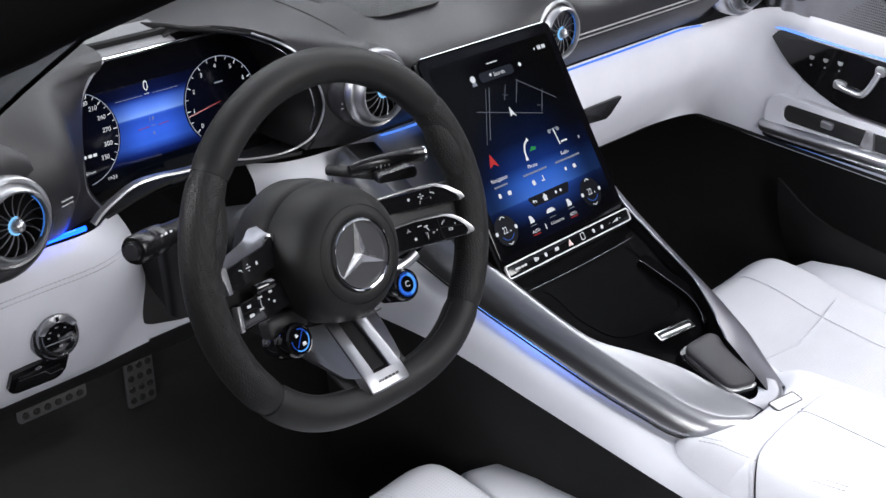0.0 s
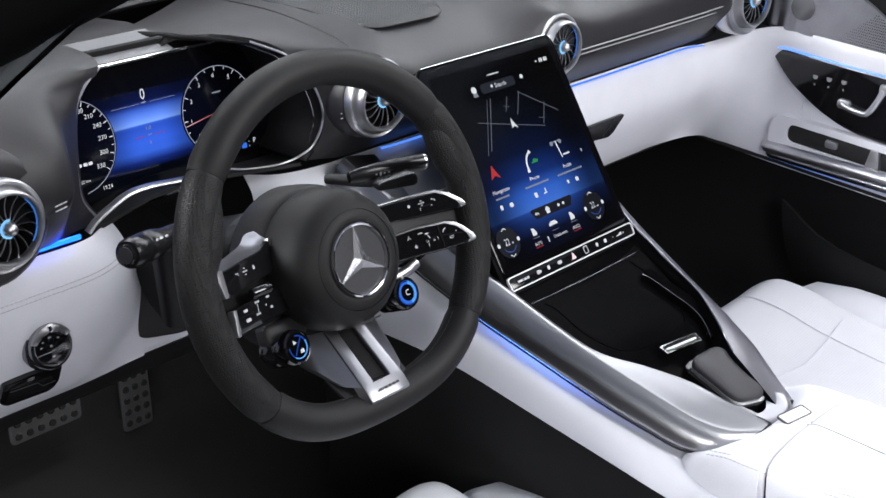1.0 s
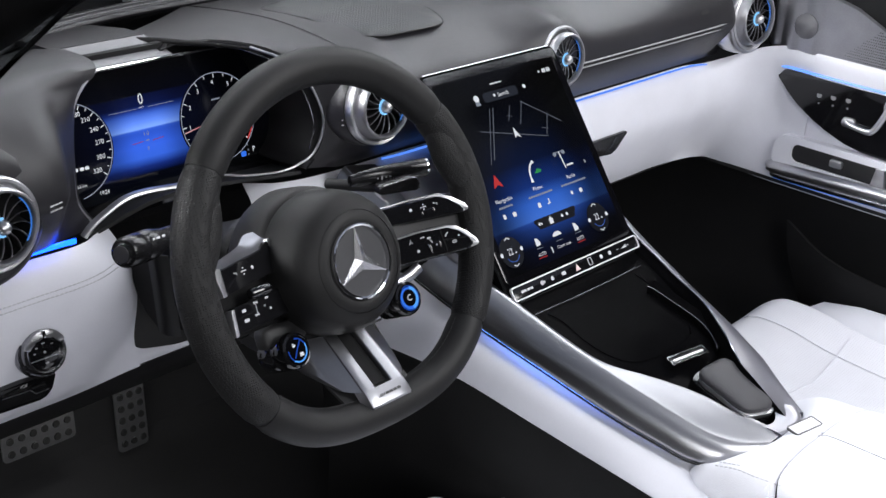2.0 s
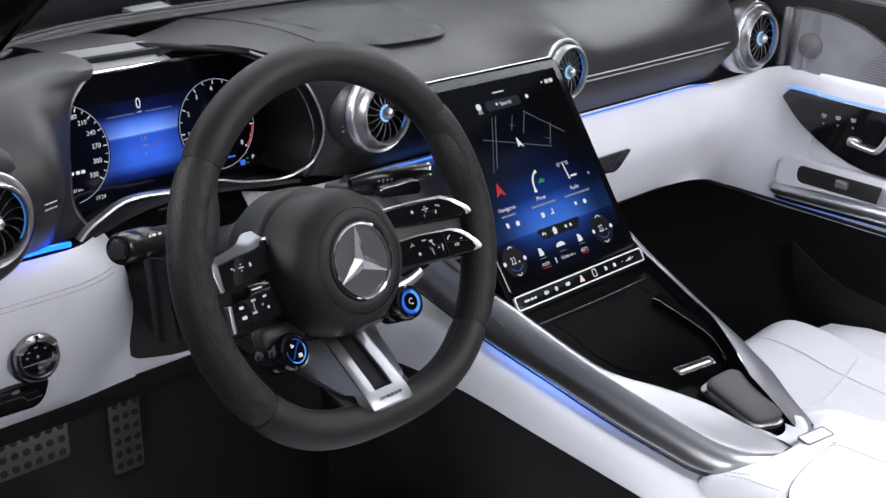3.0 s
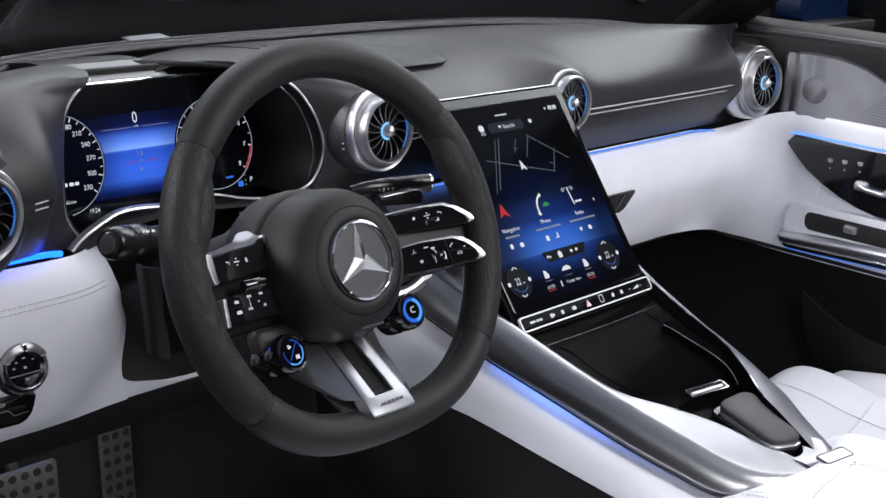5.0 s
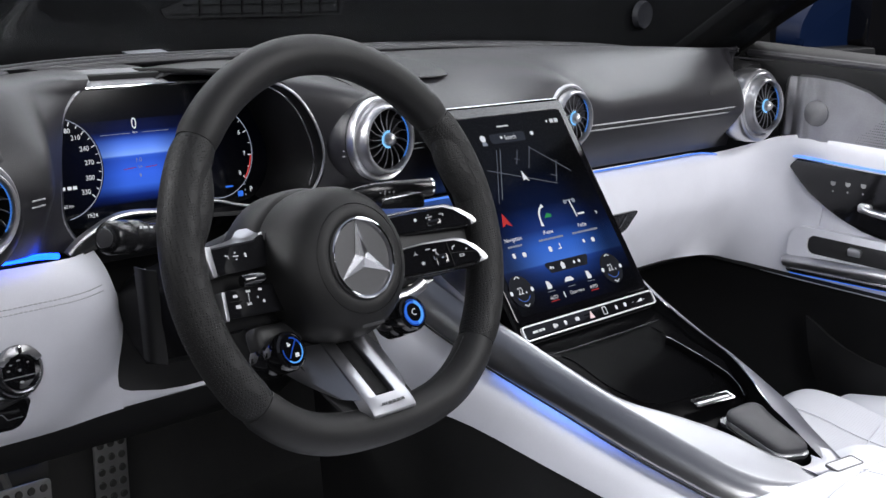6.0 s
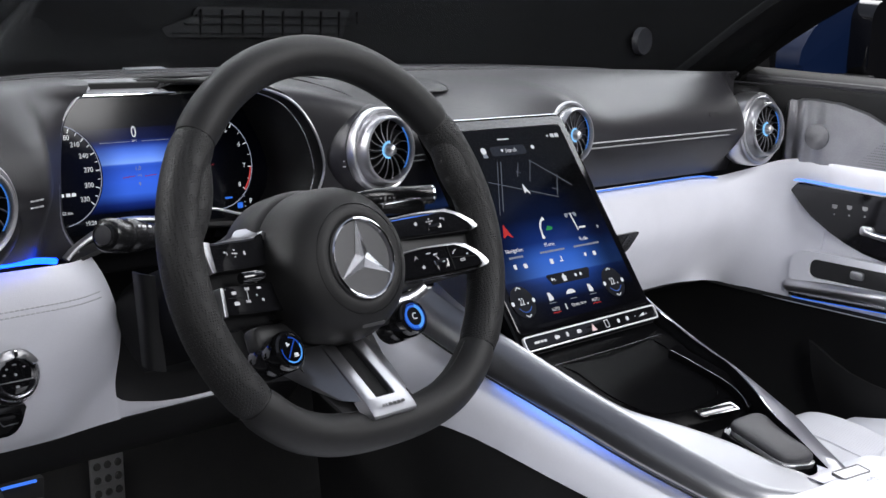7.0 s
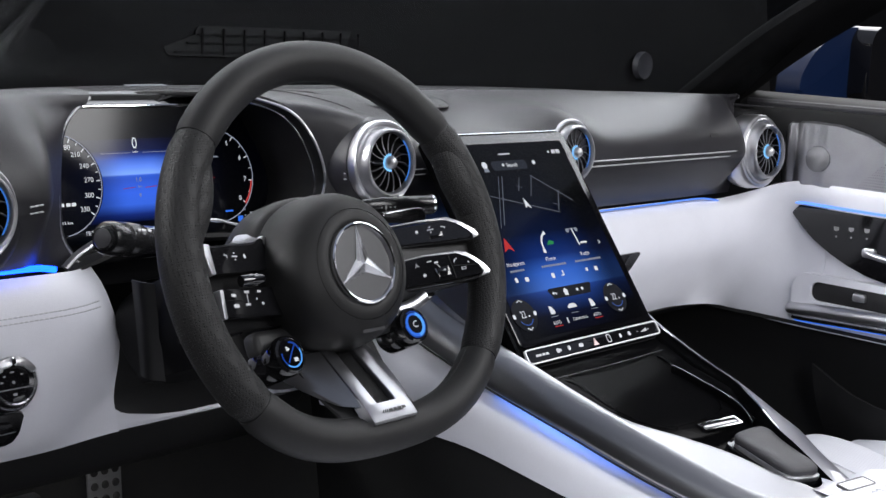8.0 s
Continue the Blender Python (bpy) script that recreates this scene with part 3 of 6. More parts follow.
# windscreen, pillars, header
ws_low = [(x, far_edge(x) + 0.03, 0.758) for x in (-0.33, -0.1, 0.14, 0.386, 0.63, 0.87, 1.06)]
ws_top = [(CX + (x - CX) * 0.86, y - 0.64, 1.20) for x, y, z in ws_low]
ws_mid = [tuple(Vector(a) * 0.5 + Vector(b) * 0.5 + Vector((0, 0.03, 0.02))) for a, b in zip(ws_low, ws_top)]
wscr = part("windscreen", sheet(loft([ws_low, ws_mid, ws_top], 4, 4), thick=0.004), glass)
wscr.visible_shadow = False
tagged(wscr, "clear raked windscreen over the dashboard", "windscreen", kind="structure")
tagged(part("a_pillar_left", tube(cr([(-0.285, 0.42, 0.752), (-0.285, 0.323, 0.815), (-0.285, 0.05, 0.960), (-0.285, -0.25, 1.118), (-0.285, -0.40, 1.197)], 5), 0.030, 0.050, seg=16), PILLAR), "black windscreen pillar on the driver side", "pillar", kind="structure")
tagged(part("a_pillar_right", tube(cr([(1.085, 0.36, 0.745), (1.075, 0.20, 0.865), (1.05, -0.04, 1.0), (1.02, -0.28, 1.13)], 5), 0.075, 0.030, seg=16), PILLAR), "black windscreen pillar on the passenger side", "pillar", kind="structure")
bonnet = part("bonnet", sheet(loft([[(x, 0.62 + 0.0 * x, 0.72 + 0.02 * math.cos((x - CX) * 3)) for x in (-0.4, 0.0, CX, 0.8, 1.2)], [(x, 1.2, 0.72 + 0.03 * math.cos((x - CX) * 3)) for x in (-0.4, 0.0, CX, 0.8, 1.2)], [(x, 1.9, 0.55) for x in (-0.4, 0.0, CX, 0.8, 1.2)]], 4, 4), thick=0.01), mat("dark_bonnet_paint", (0.006, 0.006, 0.008), 0.35, coat=0.3))
tagged(bonnet, "dark bonnet beyond the windscreen", "bonnet", kind="structure")

# ---- air vents ----


BLADE = mat("dark_blade_plastic", (0.012, 0.012, 0.013), 0.35, var=0.05)
RING_LIGHT = glow("pale_blue_ring_light", (0.22, 0.55, 1.0), 1.1)


def make_vent(m):
    v = thing("air_vent", "round turbine-style air vent with silver rings and blue glow", "air vent", m, "turbine air vents")
    part("housing", lathe([(0.0395, -0.003), (0.0404, -0.0085), (0.0412, -0.0125), (0.0424, -0.0140), (0.0434, -0.0125), (0.0444, -0.0100), (0.0474, -0.0090), (0.0488, -0.0102), (0.0494, -0.0135), (0.0493, -0.0200), (0.0482, -0.0260), (0.0400, -0.0320)], 64), SATIN, v, "satin silver housing ring")
    part("bezel", lathe([(0.0345, -0.006), (0.0350, 0.001), (0.0360, 0.0028), (0.0378, 0.0030), (0.0394, 0.0012), (0.0400, -0.006)], 64), SATIN, v, "bright silver bezel")
    part("throat", lathe([(0.0348, -0.002), (0.0345, -0.030), (0.0, -0.034)], 48), LINING, v)
    for i in range(16):
        a0 = 2 * math.pi * i / 16
        rows, rim = [], []
        for k in range(9):
            f = k / 8
            r = 0.0085 + f * 0.0262
            a = a0 - 0.30 * f * f + 0.12 * f
            rows.append([(r * math.cos(a + q * 0.10), r * math.sin(a + q * 0.10), -0.0045 - 0.002 * f - 0.014 * q) for q in (0.0, 0.5, 1.0)])
            rim.append((r * math.cos(a), r * math.sin(a), -0.0040 - 0.002 * f))
        blade = part("blade", sheet(rows, thick=0.0008), BLADE, v, "dark curved blade with a bright front edge")
        part("blade_edge", tube(rim, 0.00065, 0.0009, seg=6, taper=[1.25 - 0.5 * k / 8 for k in range(9)]), SPOKE_SILVER, blade)
    part("hub", lathe([(0.0090, -0.020), (0.0088, -0.006), (0.0078, 0.0), (0.0062, 0.0040), (0.0040, 0.0065), (0.0, 0.0075)], 32), SATIN, v, "polished hub cone")
    part("hub_light", moved(tube([(0.0093 * math.cos(a), 0.0093 * math.sin(a), 0) for a in [radians(80 + 200 * i / 24) for i in range(25)]], 0.0012, seg=6), Matrix.Translation((0, 0, -0.0022))), RING_LIGHT, v, "glowing pale blue ring")
    part("edge_light", tube([(0.0342 * math.cos(a), 0.0342 * math.sin(a), -0.004) for a in [radians(-40 + 85 * i / 20) for i in range(21)]], 0.0008, seg=6), BLUE_SOFT, v, "glowing blue arc")
    return v


def vent_pose(x, y, z, yaw=0.0):
    n = (Matrix.Rotation(radians(yaw), 3, "Z") @ Vector((0, -1, 0.10))).normalized()
    sx = Vector((0, 0, 1)).cross(n).normalized()
    return axes((x, y, z), sx, n.cross(sx), n)


VENTS = [(0.2245, 0.201, 0.7050, 0), (0.5555, 0.203, 0.703, 0), (1.0430, 0.205, 0.6855, -4), (-0.240, 0.208, 0.683, 6)]
first = make_vent(vent_pose(*VENTS[0]) @ Matrix.Scale(0.93, 4))
for v in VENTS[1:]:
    copy_thing(first, vent_pose(*v) @ Matrix.Scale(1.12 if v[0] > 1 else 0.97 if v[0] < 0 else 0.93, 4))
end_barrel = lathe([(0.0500, -0.012), (0.0550, -0.0135), (0.0562, -0.016), (0.0568, -0.022), (0.0572, -0.034), (0.0560, -0.046), (0.0530, -0.054), (0.0, -0.058)], 56)
part("vent_barrel", moved(end_barrel, vent_pose(*VENTS[2])), SATIN, dash, "deep satin silver vent barrel")
for x, y, z, yaw in VENTS:
    if x > 0.3:
        continue
    if x < 0:
        pod = lathe([(0.044, -0.024), (0.056, -0.024), (0.064, -0.030), (0.072, -0.05), (0.076, -0.09), (0.070, -0.14), (0.050, -0.19), (0.0, -0.215)], 56)
    else:
        pod = lathe([(0.042, -0.020), (0.0465, -0.020), (0.0482, -0.024), (0.0495, -0.036), (0.0490, -0.052), (0.0450, -0.060), (0.0, -0.060)], 56)
    part("vent_pod", moved(pod, vent_pose(x, y, z, yaw)), BLACK_LEATHER, dash)

# ---- steering wheel ----
TILT = radians(27)
WU = Vector((0, math.sin(TILT), math.cos(TILT)))
WN = Vector((0, -math.cos(TILT), math.sin(TILT)))
WX = Vector((1, 0, 0))
wheel = thing("steering_wheel", "black leather sports steering wheel with flattened bottom and silver lower spoke", "steering wheel", axes((0, 0, 0.65), WX, WU, WN))
RIM_W = -0.0206
RW = Matrix.Rotation(radians(6), 4, "X")      # rim and hub stand a little steeper than the spokes
RH = Matrix.Translation((0.0026, 0.004, -0.0042)) @ RW @ Matrix.Scale(1.02, 4)


def rim_point(deg):
    a = radians(deg)
    R = 0.1715
    u, v = R * math.cos(a), R * math.sin(a)
    k = 0.0147
    floor_v = -0.1628
    m = max(v, floor_v)
    v = m + k * math.log(math.exp((v - m) / k) + math.exp((floor_v - m) / k))
    return RW @ Vector((u + 0.003, v + 0.015, RIM_W))


RIM_THREAD = mat("dark_grey_thread", (0.06, 0.06, 0.062), 0.7)


def rim_arc(name, a0, a1, material, label, fat=1.0):
    n = max(12, int(abs(a1 - a0) / 3))
    pts = [rim_point(a0 + (a1 - a0) * i / n) for i in range(n + 1)]
    taper = [0.93 if i in (0, n) else 1.0 for i in range(n + 1)]
    # thumb rests swell the grips a little
    bm = tube(pts, 0.0178 * fat, 0.0188 * fat, seg=24, up=RW @ Vector((0, 0, 1)), taper=taper)
    return part(name, bm, material, wheel, label, 50)


rim_arc("rim_top", 37.6, 142.4, RIM_LEATHER, "smooth black leather upper rim")
rim_arc("rim_grip", -39.6, 36.9, GRIP_LEATHER, "perforated black leather grip", 1.0)
rim_arc("rim_grip", 143.1, 219.6, GRIP_LEATHER, "perforated black leather grip", 1.0)
rim_arc("rim_bottom", 220.3, 319.7, RIM_LEATHER, "smooth black leather flattened lower rim")
for a0, a1 in ((222, 318),):
    inner = []
    for i in range(61):
        q = rim_point(a0 + (a1 - a0) * i / 60)
        c = Vector((q.x * 0.02, q.y * 0.02 + 0.015, q.z))
        inner.append(q + (c - q).normalized() * 0.0176 + Vector((0, 0, 0.0035)))
    stitches(inner, wheel, RIM_THREAD, 0.0050, 0.0034, 0.0005)
for side in (1, -1):
    pts = []
    for i in range(17):
        q = rim_point(4 + 32 * i / 16)
        c = Vector((q.x * 0.1, 0.015, q.z))
        q = q + (c - q).normalized() * (0.0105 * math.sin(math.pi * i / 16)) + Vector((0, 0, 0.0015))
        pts.append(Vector((q.x if side > 0 else 0.006 - q.x, q.y, q.z)))
    part("thumb_rest", tube(pts, 0.0155, 0.0160, seg=20, up=RW @ Vector((0, 0, 1)), taper=[0.70 + 0.30 * math.sin(math.pi * i / 16) for i in range(17)]), GRIP_LEATHER, wheel, "padded thumb rest")
part("rim_core", tube([rim_point(6 * i) for i in range(60)], 0.0160, 0.0170, seg=12, closed=True, up=RW @ Vector((0, 0, 1))), PLASTIC, wheel)

part("hub", moved(lathe([(0.0475, -0.0030), (0.0500, -0.0045), (0.0560, -0.0085), (0.0620, -0.0160), (0.0660, -0.0260), (0.0680, -0.0400), (0.0690, -0.0560), (0.0680, -0.0600), (0.0640, -0.0620), (0.0, -0.0620)], 72), RH), RIM_LEATHER, wheel, "domed black airbag hub")
part("hub_neck", moved(lathe([(0.0655, -0.0600), (0.0700, -0.0630), (0.0722, -0.0680), (0.0730, -0.0800), (0.0725, -0.1020), (0.0690, -0.1100), (0.0, -0.1100)], 72), RH), RIM_LEATHER, wheel, "black leather collar behind the hub")
part("airbag_cover", moved(lathe([(0.0, -0.0035), (0.0345, -0.0032), (0.0360, -0.0010), (0.0385, -0.0002), (0.0440, -0.0012), (0.0470, -0.0032), (0.0470, -0.0060)], 72), RH), RIM_LEATHER, wheel)
emblem = part("emblem", moved(at(slab(disc(0.0335, 56), 0.002, 0.0005), 0, 0, -0.0032), RH), mat("grey_emblem_disc", (0.05, 0.05, 0.054), 0.35, var=0.1), wheel, "dark grey emblem disc")
part("emblem_ring", moved(lathe([(0.0315, -0.001), (0.0322, 0.0018), (0.0335, 0.0024), (0.0347, 0.0018), (0.0352, -0.001)], 72), RH), CHROME, emblem, "polished ring")
for i in range(3):
    a = radians(90 + 120 * i)
    d, s = Vector((math.cos(a), math.sin(a), 0)), Vector((-math.sin(a), math.cos(a), 0))
    bm = bmesh.new()
    tip = bm.verts.new(d * 0.0318 + Vector((0, 0, -0.0006)))
    tipt = bm.verts.new(d * 0.0316 + Vector((0, 0, 0.0002)))
    c = bm.verts.new(Vector((0, 0, 0.0021)))
    b1 = bm.verts.new((d + s * 1.732) * 0.0040 + Vector((0, 0, -0.0006)))
    b2 = bm.verts.new((d - s * 1.732) * 0.0040 + Vector((0, 0, -0.0006)))
    base = bm.verts.new(Vector((0, 0, -0.0006)))
    for f in ((tip, tipt, c, b1), (tipt, tip, b2, c), (base, tip, b1), (tip, base, b2), (c, base, b1), (base, c, b2)):
        bm.faces.new(f)
    part("emblem_arm", moved(bm, RH), STAR, emblem, "polished tapering arm", 20)
part("airbag_marking", moved(slab(rrect(0.026, 0.003, 0.001), 0.0003), pose(-0.004, -0.0535, -0.0072, 38, 0, 0)), DARK_PRINT, wheel)
part("horn_mark", moved(slab(rrect(0.006, 0.0016, 0.0006), 0.0003), pose(0.0, 0.0515, -0.0055, -30, 0, 0)), DARK_PRINT, wheel)

# paired button spokes
part("spoke_cover", sheet(loft([[(s * 0.045, 0.034, -0.06), (s * 0.05, 0.032, -0.050), (s * 0.055, 0.0, -0.048), (s * 0.05, -0.03, -0.045), (s * 0.045, -0.03, -0.06)] for s in (1,)] + [[(0.10, 0.034, -0.06), (0.10, 0.032, -0.046), (0.10, 0.01, -0.042), (0.10, -0.016, -0.046), (0.10, -0.024, -0.06)], [(0.158, 0.036, -0.036), (0.158, 0.034, -0.026), (0.158, 0.012, -0.024), (0.158, -0.018, -0.026), (0.158, -0.022, -0.036)]], 4, 4), thick=0.003), PLASTIC, wheel)
part("spoke_cover", sheet(loft([[(-x, v, w) for v, w in ((0.034, -0.064), (0.031, d), (0.01, d + 0.003), (-0.024, d), (-0.028, -0.064))] for x, d in ((0.045, -0.068), (0.10, -0.052), (0.158, -0.034))], 4, 4), thick=0.003), LINING, wheel)


def pod(name, outline, w, sign):
    o = [(sign * x, y) for x, y in outline]
    if sign < 0:
        o = o[::-1]
    ob = part(name, at(slab(o, 0.008, 0.0022, 3), 0, 0, w), GLOSS, wheel, "gloss black switch panel")
    return ob


UP_R = rounded([(0.0600, 0.0400), (0.1319, 0.0368), (0.1425, 0.0322), (0.1519, 0.0231), (0.1542, 0.0172), (0.1478, 0.0166), (0.0600, 0.0250)], 0.0016)
LO_R = rounded([(0.0600, 0.0062), (0.1008, 0.0075), (0.1337, 0.0043), (0.1441, -0.0013), (0.1525, -0.0102), (0.1546, -0.0180), (0.1500, -0.0196), (0.1266, -0.0190), (0.0600, -0.0150)], 0.0016)
W_POD = -0.0295
ur, lr = pod("switch_panel", UP_R, W_POD, 1), pod("switch_panel", LO_R, W_POD, 1)
UP_L = rounded([(0.0560, 0.0475), (0.0766, 0.0412), (0.1370, 0.0365), (0.1373, 0.0147), (0.0560, 0.0190)], 0.0020)
LO_L = rounded([(0.0540, 0.0033), (0.1335, 0.0020), (0.1380, -0.0207), (0.0520, -0.0212)], 0.0020)
ul, ll = pod("switch_panel", UP_L[::-1], W_POD, -1), pod("switch_panel", LO_L[::-1], W_POD, -1)
# silver blades: a thin line along the top that widens round the outer end
for par, outer, inner in ((ur, [(0.062, 0.0428), (0.1055, 0.0418), (0.1337, 0.0398), (0.1465, 0.0325), (0.1578, 0.0228), (0.1606, 0.0178), (0.1600, 0.0158), (0.1540, 0.0146)], [(0.1545, 0.0166), (0.1552, 0.0180), (0.1524, 0.0228), (0.1418, 0.0325), (0.1310, 0.0378), (0.1055, 0.0403), (0.062, 0.0412)]),
                          (lr, [(0.062, 0.0084), (0.1008, 0.0088), (0.1340, 0.0064), (0.1425, 0.0032), (0.1514, -0.0042), (0.1595, -0.0140), (0.1616, -0.0186), (0.1602, -0.0212), (0.1500, -0.0222)], [(0.1530, -0.0202), (0.1556, -0.0186), (0.1526, -0.0106), (0.1436, -0.0012), (0.1330, 0.0048), (0.1008, 0.0078), (0.062, 0.0070)])):
    part("silver_edge", at(slab(outer + inner, 0.0075, 0.0007, 2), 0, 0, W_POD + 0.0015), SPOKE_SILVER, par, "satin silver blade edge")
for par, quad in ((ul, [(-0.1490, 0.0395), (-0.1448, 0.0137), (-0.1388, 0.0140), (-0.1380, 0.0388)]), (ll, [(-0.1400, 0.0016), (-0.1439, -0.0222), (-0.1388, -0.0224), (-0.1352, 0.0010)])):
    part("silver_edge", at(slab(rounded(quad, 0.0012, 3), 0.0070, 0.0008, 2), 0, 0, W_POD + 0.0020), SATIN, par, "satin silver edge")
for par, path in ((ur, [(0.066, 0.0236, -0.0270), (0.100, 0.0204, -0.0270), (0.1300, 0.0176, -0.0270), (0.1535, 0.0152, -0.0265)]), (lr, [(0.062, -0.0165, -0.0270), (0.1000, -0.0190, -0.0270), (0.1300, -0.0210, -0.0270), (0.1520, -0.0222, -0.0265)])):
    part("lower_edge", tube(cr(path, 6), 0.0009, seg=8), DARK_SATIN, par, "thin dark metal line")
    part("switch_body", tube(cr([(x, y + 0.0006, -0.0330) for x, y, z in path], 4), 0.0030, 0.0050, seg=10), STALK_BLACK, par)
wing = loft([[(-0.1406, 0.0385, -0.0190), (-0.1312, 0.0378, -0.0225), (-0.1068, 0.0398, -0.0315), (-0.0800, 0.0418, -0.0410), (-0.0660, 0.0450, -0.0475), (-0.0580, 0.0478, -0.0530)],
             [(-0.1440, 0.0398, -0.0270), (-0.1300, 0.0405, -0.0330), (-0.1060, 0.0425, -0.0430), (-0.0810, 0.0445, -0.0530), (-0.0670, 0.0490, -0.0600), (-0.0570, 0.0515, -0.0630)],
             [(-0.1470, 0.0400, -0.0340), (-0.1290, 0.0425, -0.0440), (-0.1040, 0.0455, -0.0570), (-0.0800, 0.0500, -0.0680), (-0.0680, 0.0570, -0.0730), (-0.0570, 0.0575, -0.0720)]], 5, 5)
part("silver_wing", sheet(wing, thick=0.0015), PLATE_GREY, wheel, "scooped silver wing above the switches")
part("wing_tip", moved(slab(rounded([(-0.0060, -0.0030), (0.0030, -0.0045), (0.0050, 0.0020), (-0.0030, 0.0040)], 0.001), 0.004, 0.001), pose(-0.0590, 0.0450, -0.0535, 0, 20, 0)), SATIN, wheel, "bright wing tip")

# both pairs lean back towards the hub
ul.matrix_basis = ll.matrix_basis = Matrix.Translation((-0.135, 0, -0.0215)) @ Matrix.Rotation(radians(20), 4, "Y") @ Matrix.Translation((0.135, 0, 0.0215))
ur.matrix_basis = lr.matrix_basis = Matrix.Translation((0.130, 0, -0.0195)) @ Matrix.Rotation(radians(-24), 4, "Y") @ Matrix.Translation((-0.130, 0, 0.0215))
part("dial_arm", tube(cr([(0.058, -0.030, -0.056), (0.075, -0.0335, -0.052), (0.092, -0.0315, -0.049), (0.106, -0.026, -0.046)], 5), 0.0060, 0.0042, seg=12), SPOKE_SILVER, wheel, "satin silver arm above the dial")

# printed symbols and keys on the switch panels
zt = W_POD + 0.0084


def icon_home(x, y, s, z, material, parent):
    patch([(x - s, y), (x - s * 0.7, y), (x - s * 0.7, y - s), (x + s * 0.7, y - s), (x + s * 0.7, y), (x + s, y), (x, y + s)], z, material, parent, "symbol")


def icon_dots(x, y, s, z, material, parent):
    for dx, dy in ((0, s), (0, -s), (s, 0), (-s, 0)):
        patch(rrect(s * 0.7, s * 0.45, s * 0.15, 1, x + dx, y + dy), z, material, parent, "symbol")


def icon_back(x, y, s, z, material, parent):
    patch([(x - s, y), (x - s * 0.2, y + s * 0.7), (x - s * 0.2, y + s * 0.2), (x + s, y + s * 0.2), (x + s, y - s * 0.6), (x + s * 0.7, y - s * 0.6), (x + s * 0.7, y - s * 0.1), (x - s * 0.2, y - s * 0.1), (x - s * 0.2, y - s * 0.6)], z, material, parent, "symbol")


def icon_line(pts, w, z, parent):
    for (x0, y0), (x1, y1) in zip(pts, pts[1:]):
        bar(x0, y0, x1, y1, w, z, PRINT, parent, "symbol")


icon_home(0.1009, 0.0316, 0.0017, zt, PRINT, ur)
icon_dots(0.1146, 0.0310, 0.0024, zt, PRINT, ur)
patch(rrect(0.0018, 0.0010, 0.0003, 1, 0.1146, 0.0310), zt, PRINT, ur, "symbol")
icon_line([(0.1290, 0.0292), (0.1295, 0.0310), (0.1255, 0.0314), (0.1268, 0.0324)], 0.0006, zt, ur)
part("menu_key", at(slab(rrect(0.0135, 0.0060, 0.0020, 3, 0.1185, 0.0250), 0.0014, 0.0005), 0, 0, zt - 0.0006), GLOSS, ur)
icon_line([(-0.1168, 0.0280), (-0.1172, 0.0302), (-0.1210, 0.0302), (-0.1198, 0.0312)], 0.0006, zt, ul)
icon_dots(-0.1059, 0.0295, 0.0028, zt, PRINT, ul)
patch(rrect(0.0030, 0.0012, 0.0004, 1, -0.1059, 0.0295), zt, PRINT, ul, "symbol")
icon_home(-0.0914, 0.0300, 0.0020, zt, PRINT, ul)
# the lower right panel: distance, star, roller key and telephone marks
icon_line([(0.0896, -0.0012), (0.0916, 0.0010), (0.0916, 0.0030), (0.0916, 0.0010), (0.0936, -0.0008)], 0.0006, zt, lr)
patch([(0.0968 + r * math.sin(a), -0.0097 + r * math.cos(a)) for r, a in [((0.0023, 0.0010)[i % 2], math.pi * i / 5) for i in range(10)]], zt, PRINT, lr, "symbol")
patch(rrect(0.0050, 0.0010, 0.0004, 1, 0.1045, 0.0020), zt, PRINT, lr, "symbol")
patch(rrect(0.0040, 0.0016, 0.0004, 1, 0.1110, -0.0002), zt, PRINT, lr, "symbol")
icon_line([(0.1112, -0.0015), (0.1150, -0.0080)], 0.0008, zt, lr)
part("roller_key", at(slab(rrect(0.0120, 0.0100, 0.0022, 3, 0.1160, -0.0105), 0.0022, 0.0007), 0, 0, zt - 0.0010), GLOSS, lr)
part("key_trim", tube(cr([(0.1085, -0.0060, zt), (0.1090, -0.0100, zt + 0.0008), (0.1110, -0.0150, zt)], 4), 0.0006, seg=6), CHROME, lr, "thin bright trim")
icon_line([(0.1155, -0.0090), (0.1180, -0.0090), (0.1168, -0.0078)], 0.0006, zt + 0.0014, lr)
icon_line([(0.1283, -0.0040), (0.1295, -0.0016), (0.1320, -0.0006)], 0.0010, zt, lr)
icon_line([(0.1344, -0.0122), (0.1384, -0.0122), (0.1384, -0.0102), (0.1344, -0.0102), (0.1344, -0.0122)], 0.0006, zt, lr)
patch(rrect(0.0016, 0.0012, 0.0003, 1, 0.1424, -0.0066), zt, PRINT, lr, "symbol")
bar(0.1245, 0.0050, 0.1265, -0.0185, 0.0007, zt, LINING, lr, "key_gap")
bar(0.1265, -0.0066, 0.1530, -0.0110, 0.0007, zt, LINING, lr, "key_gap")
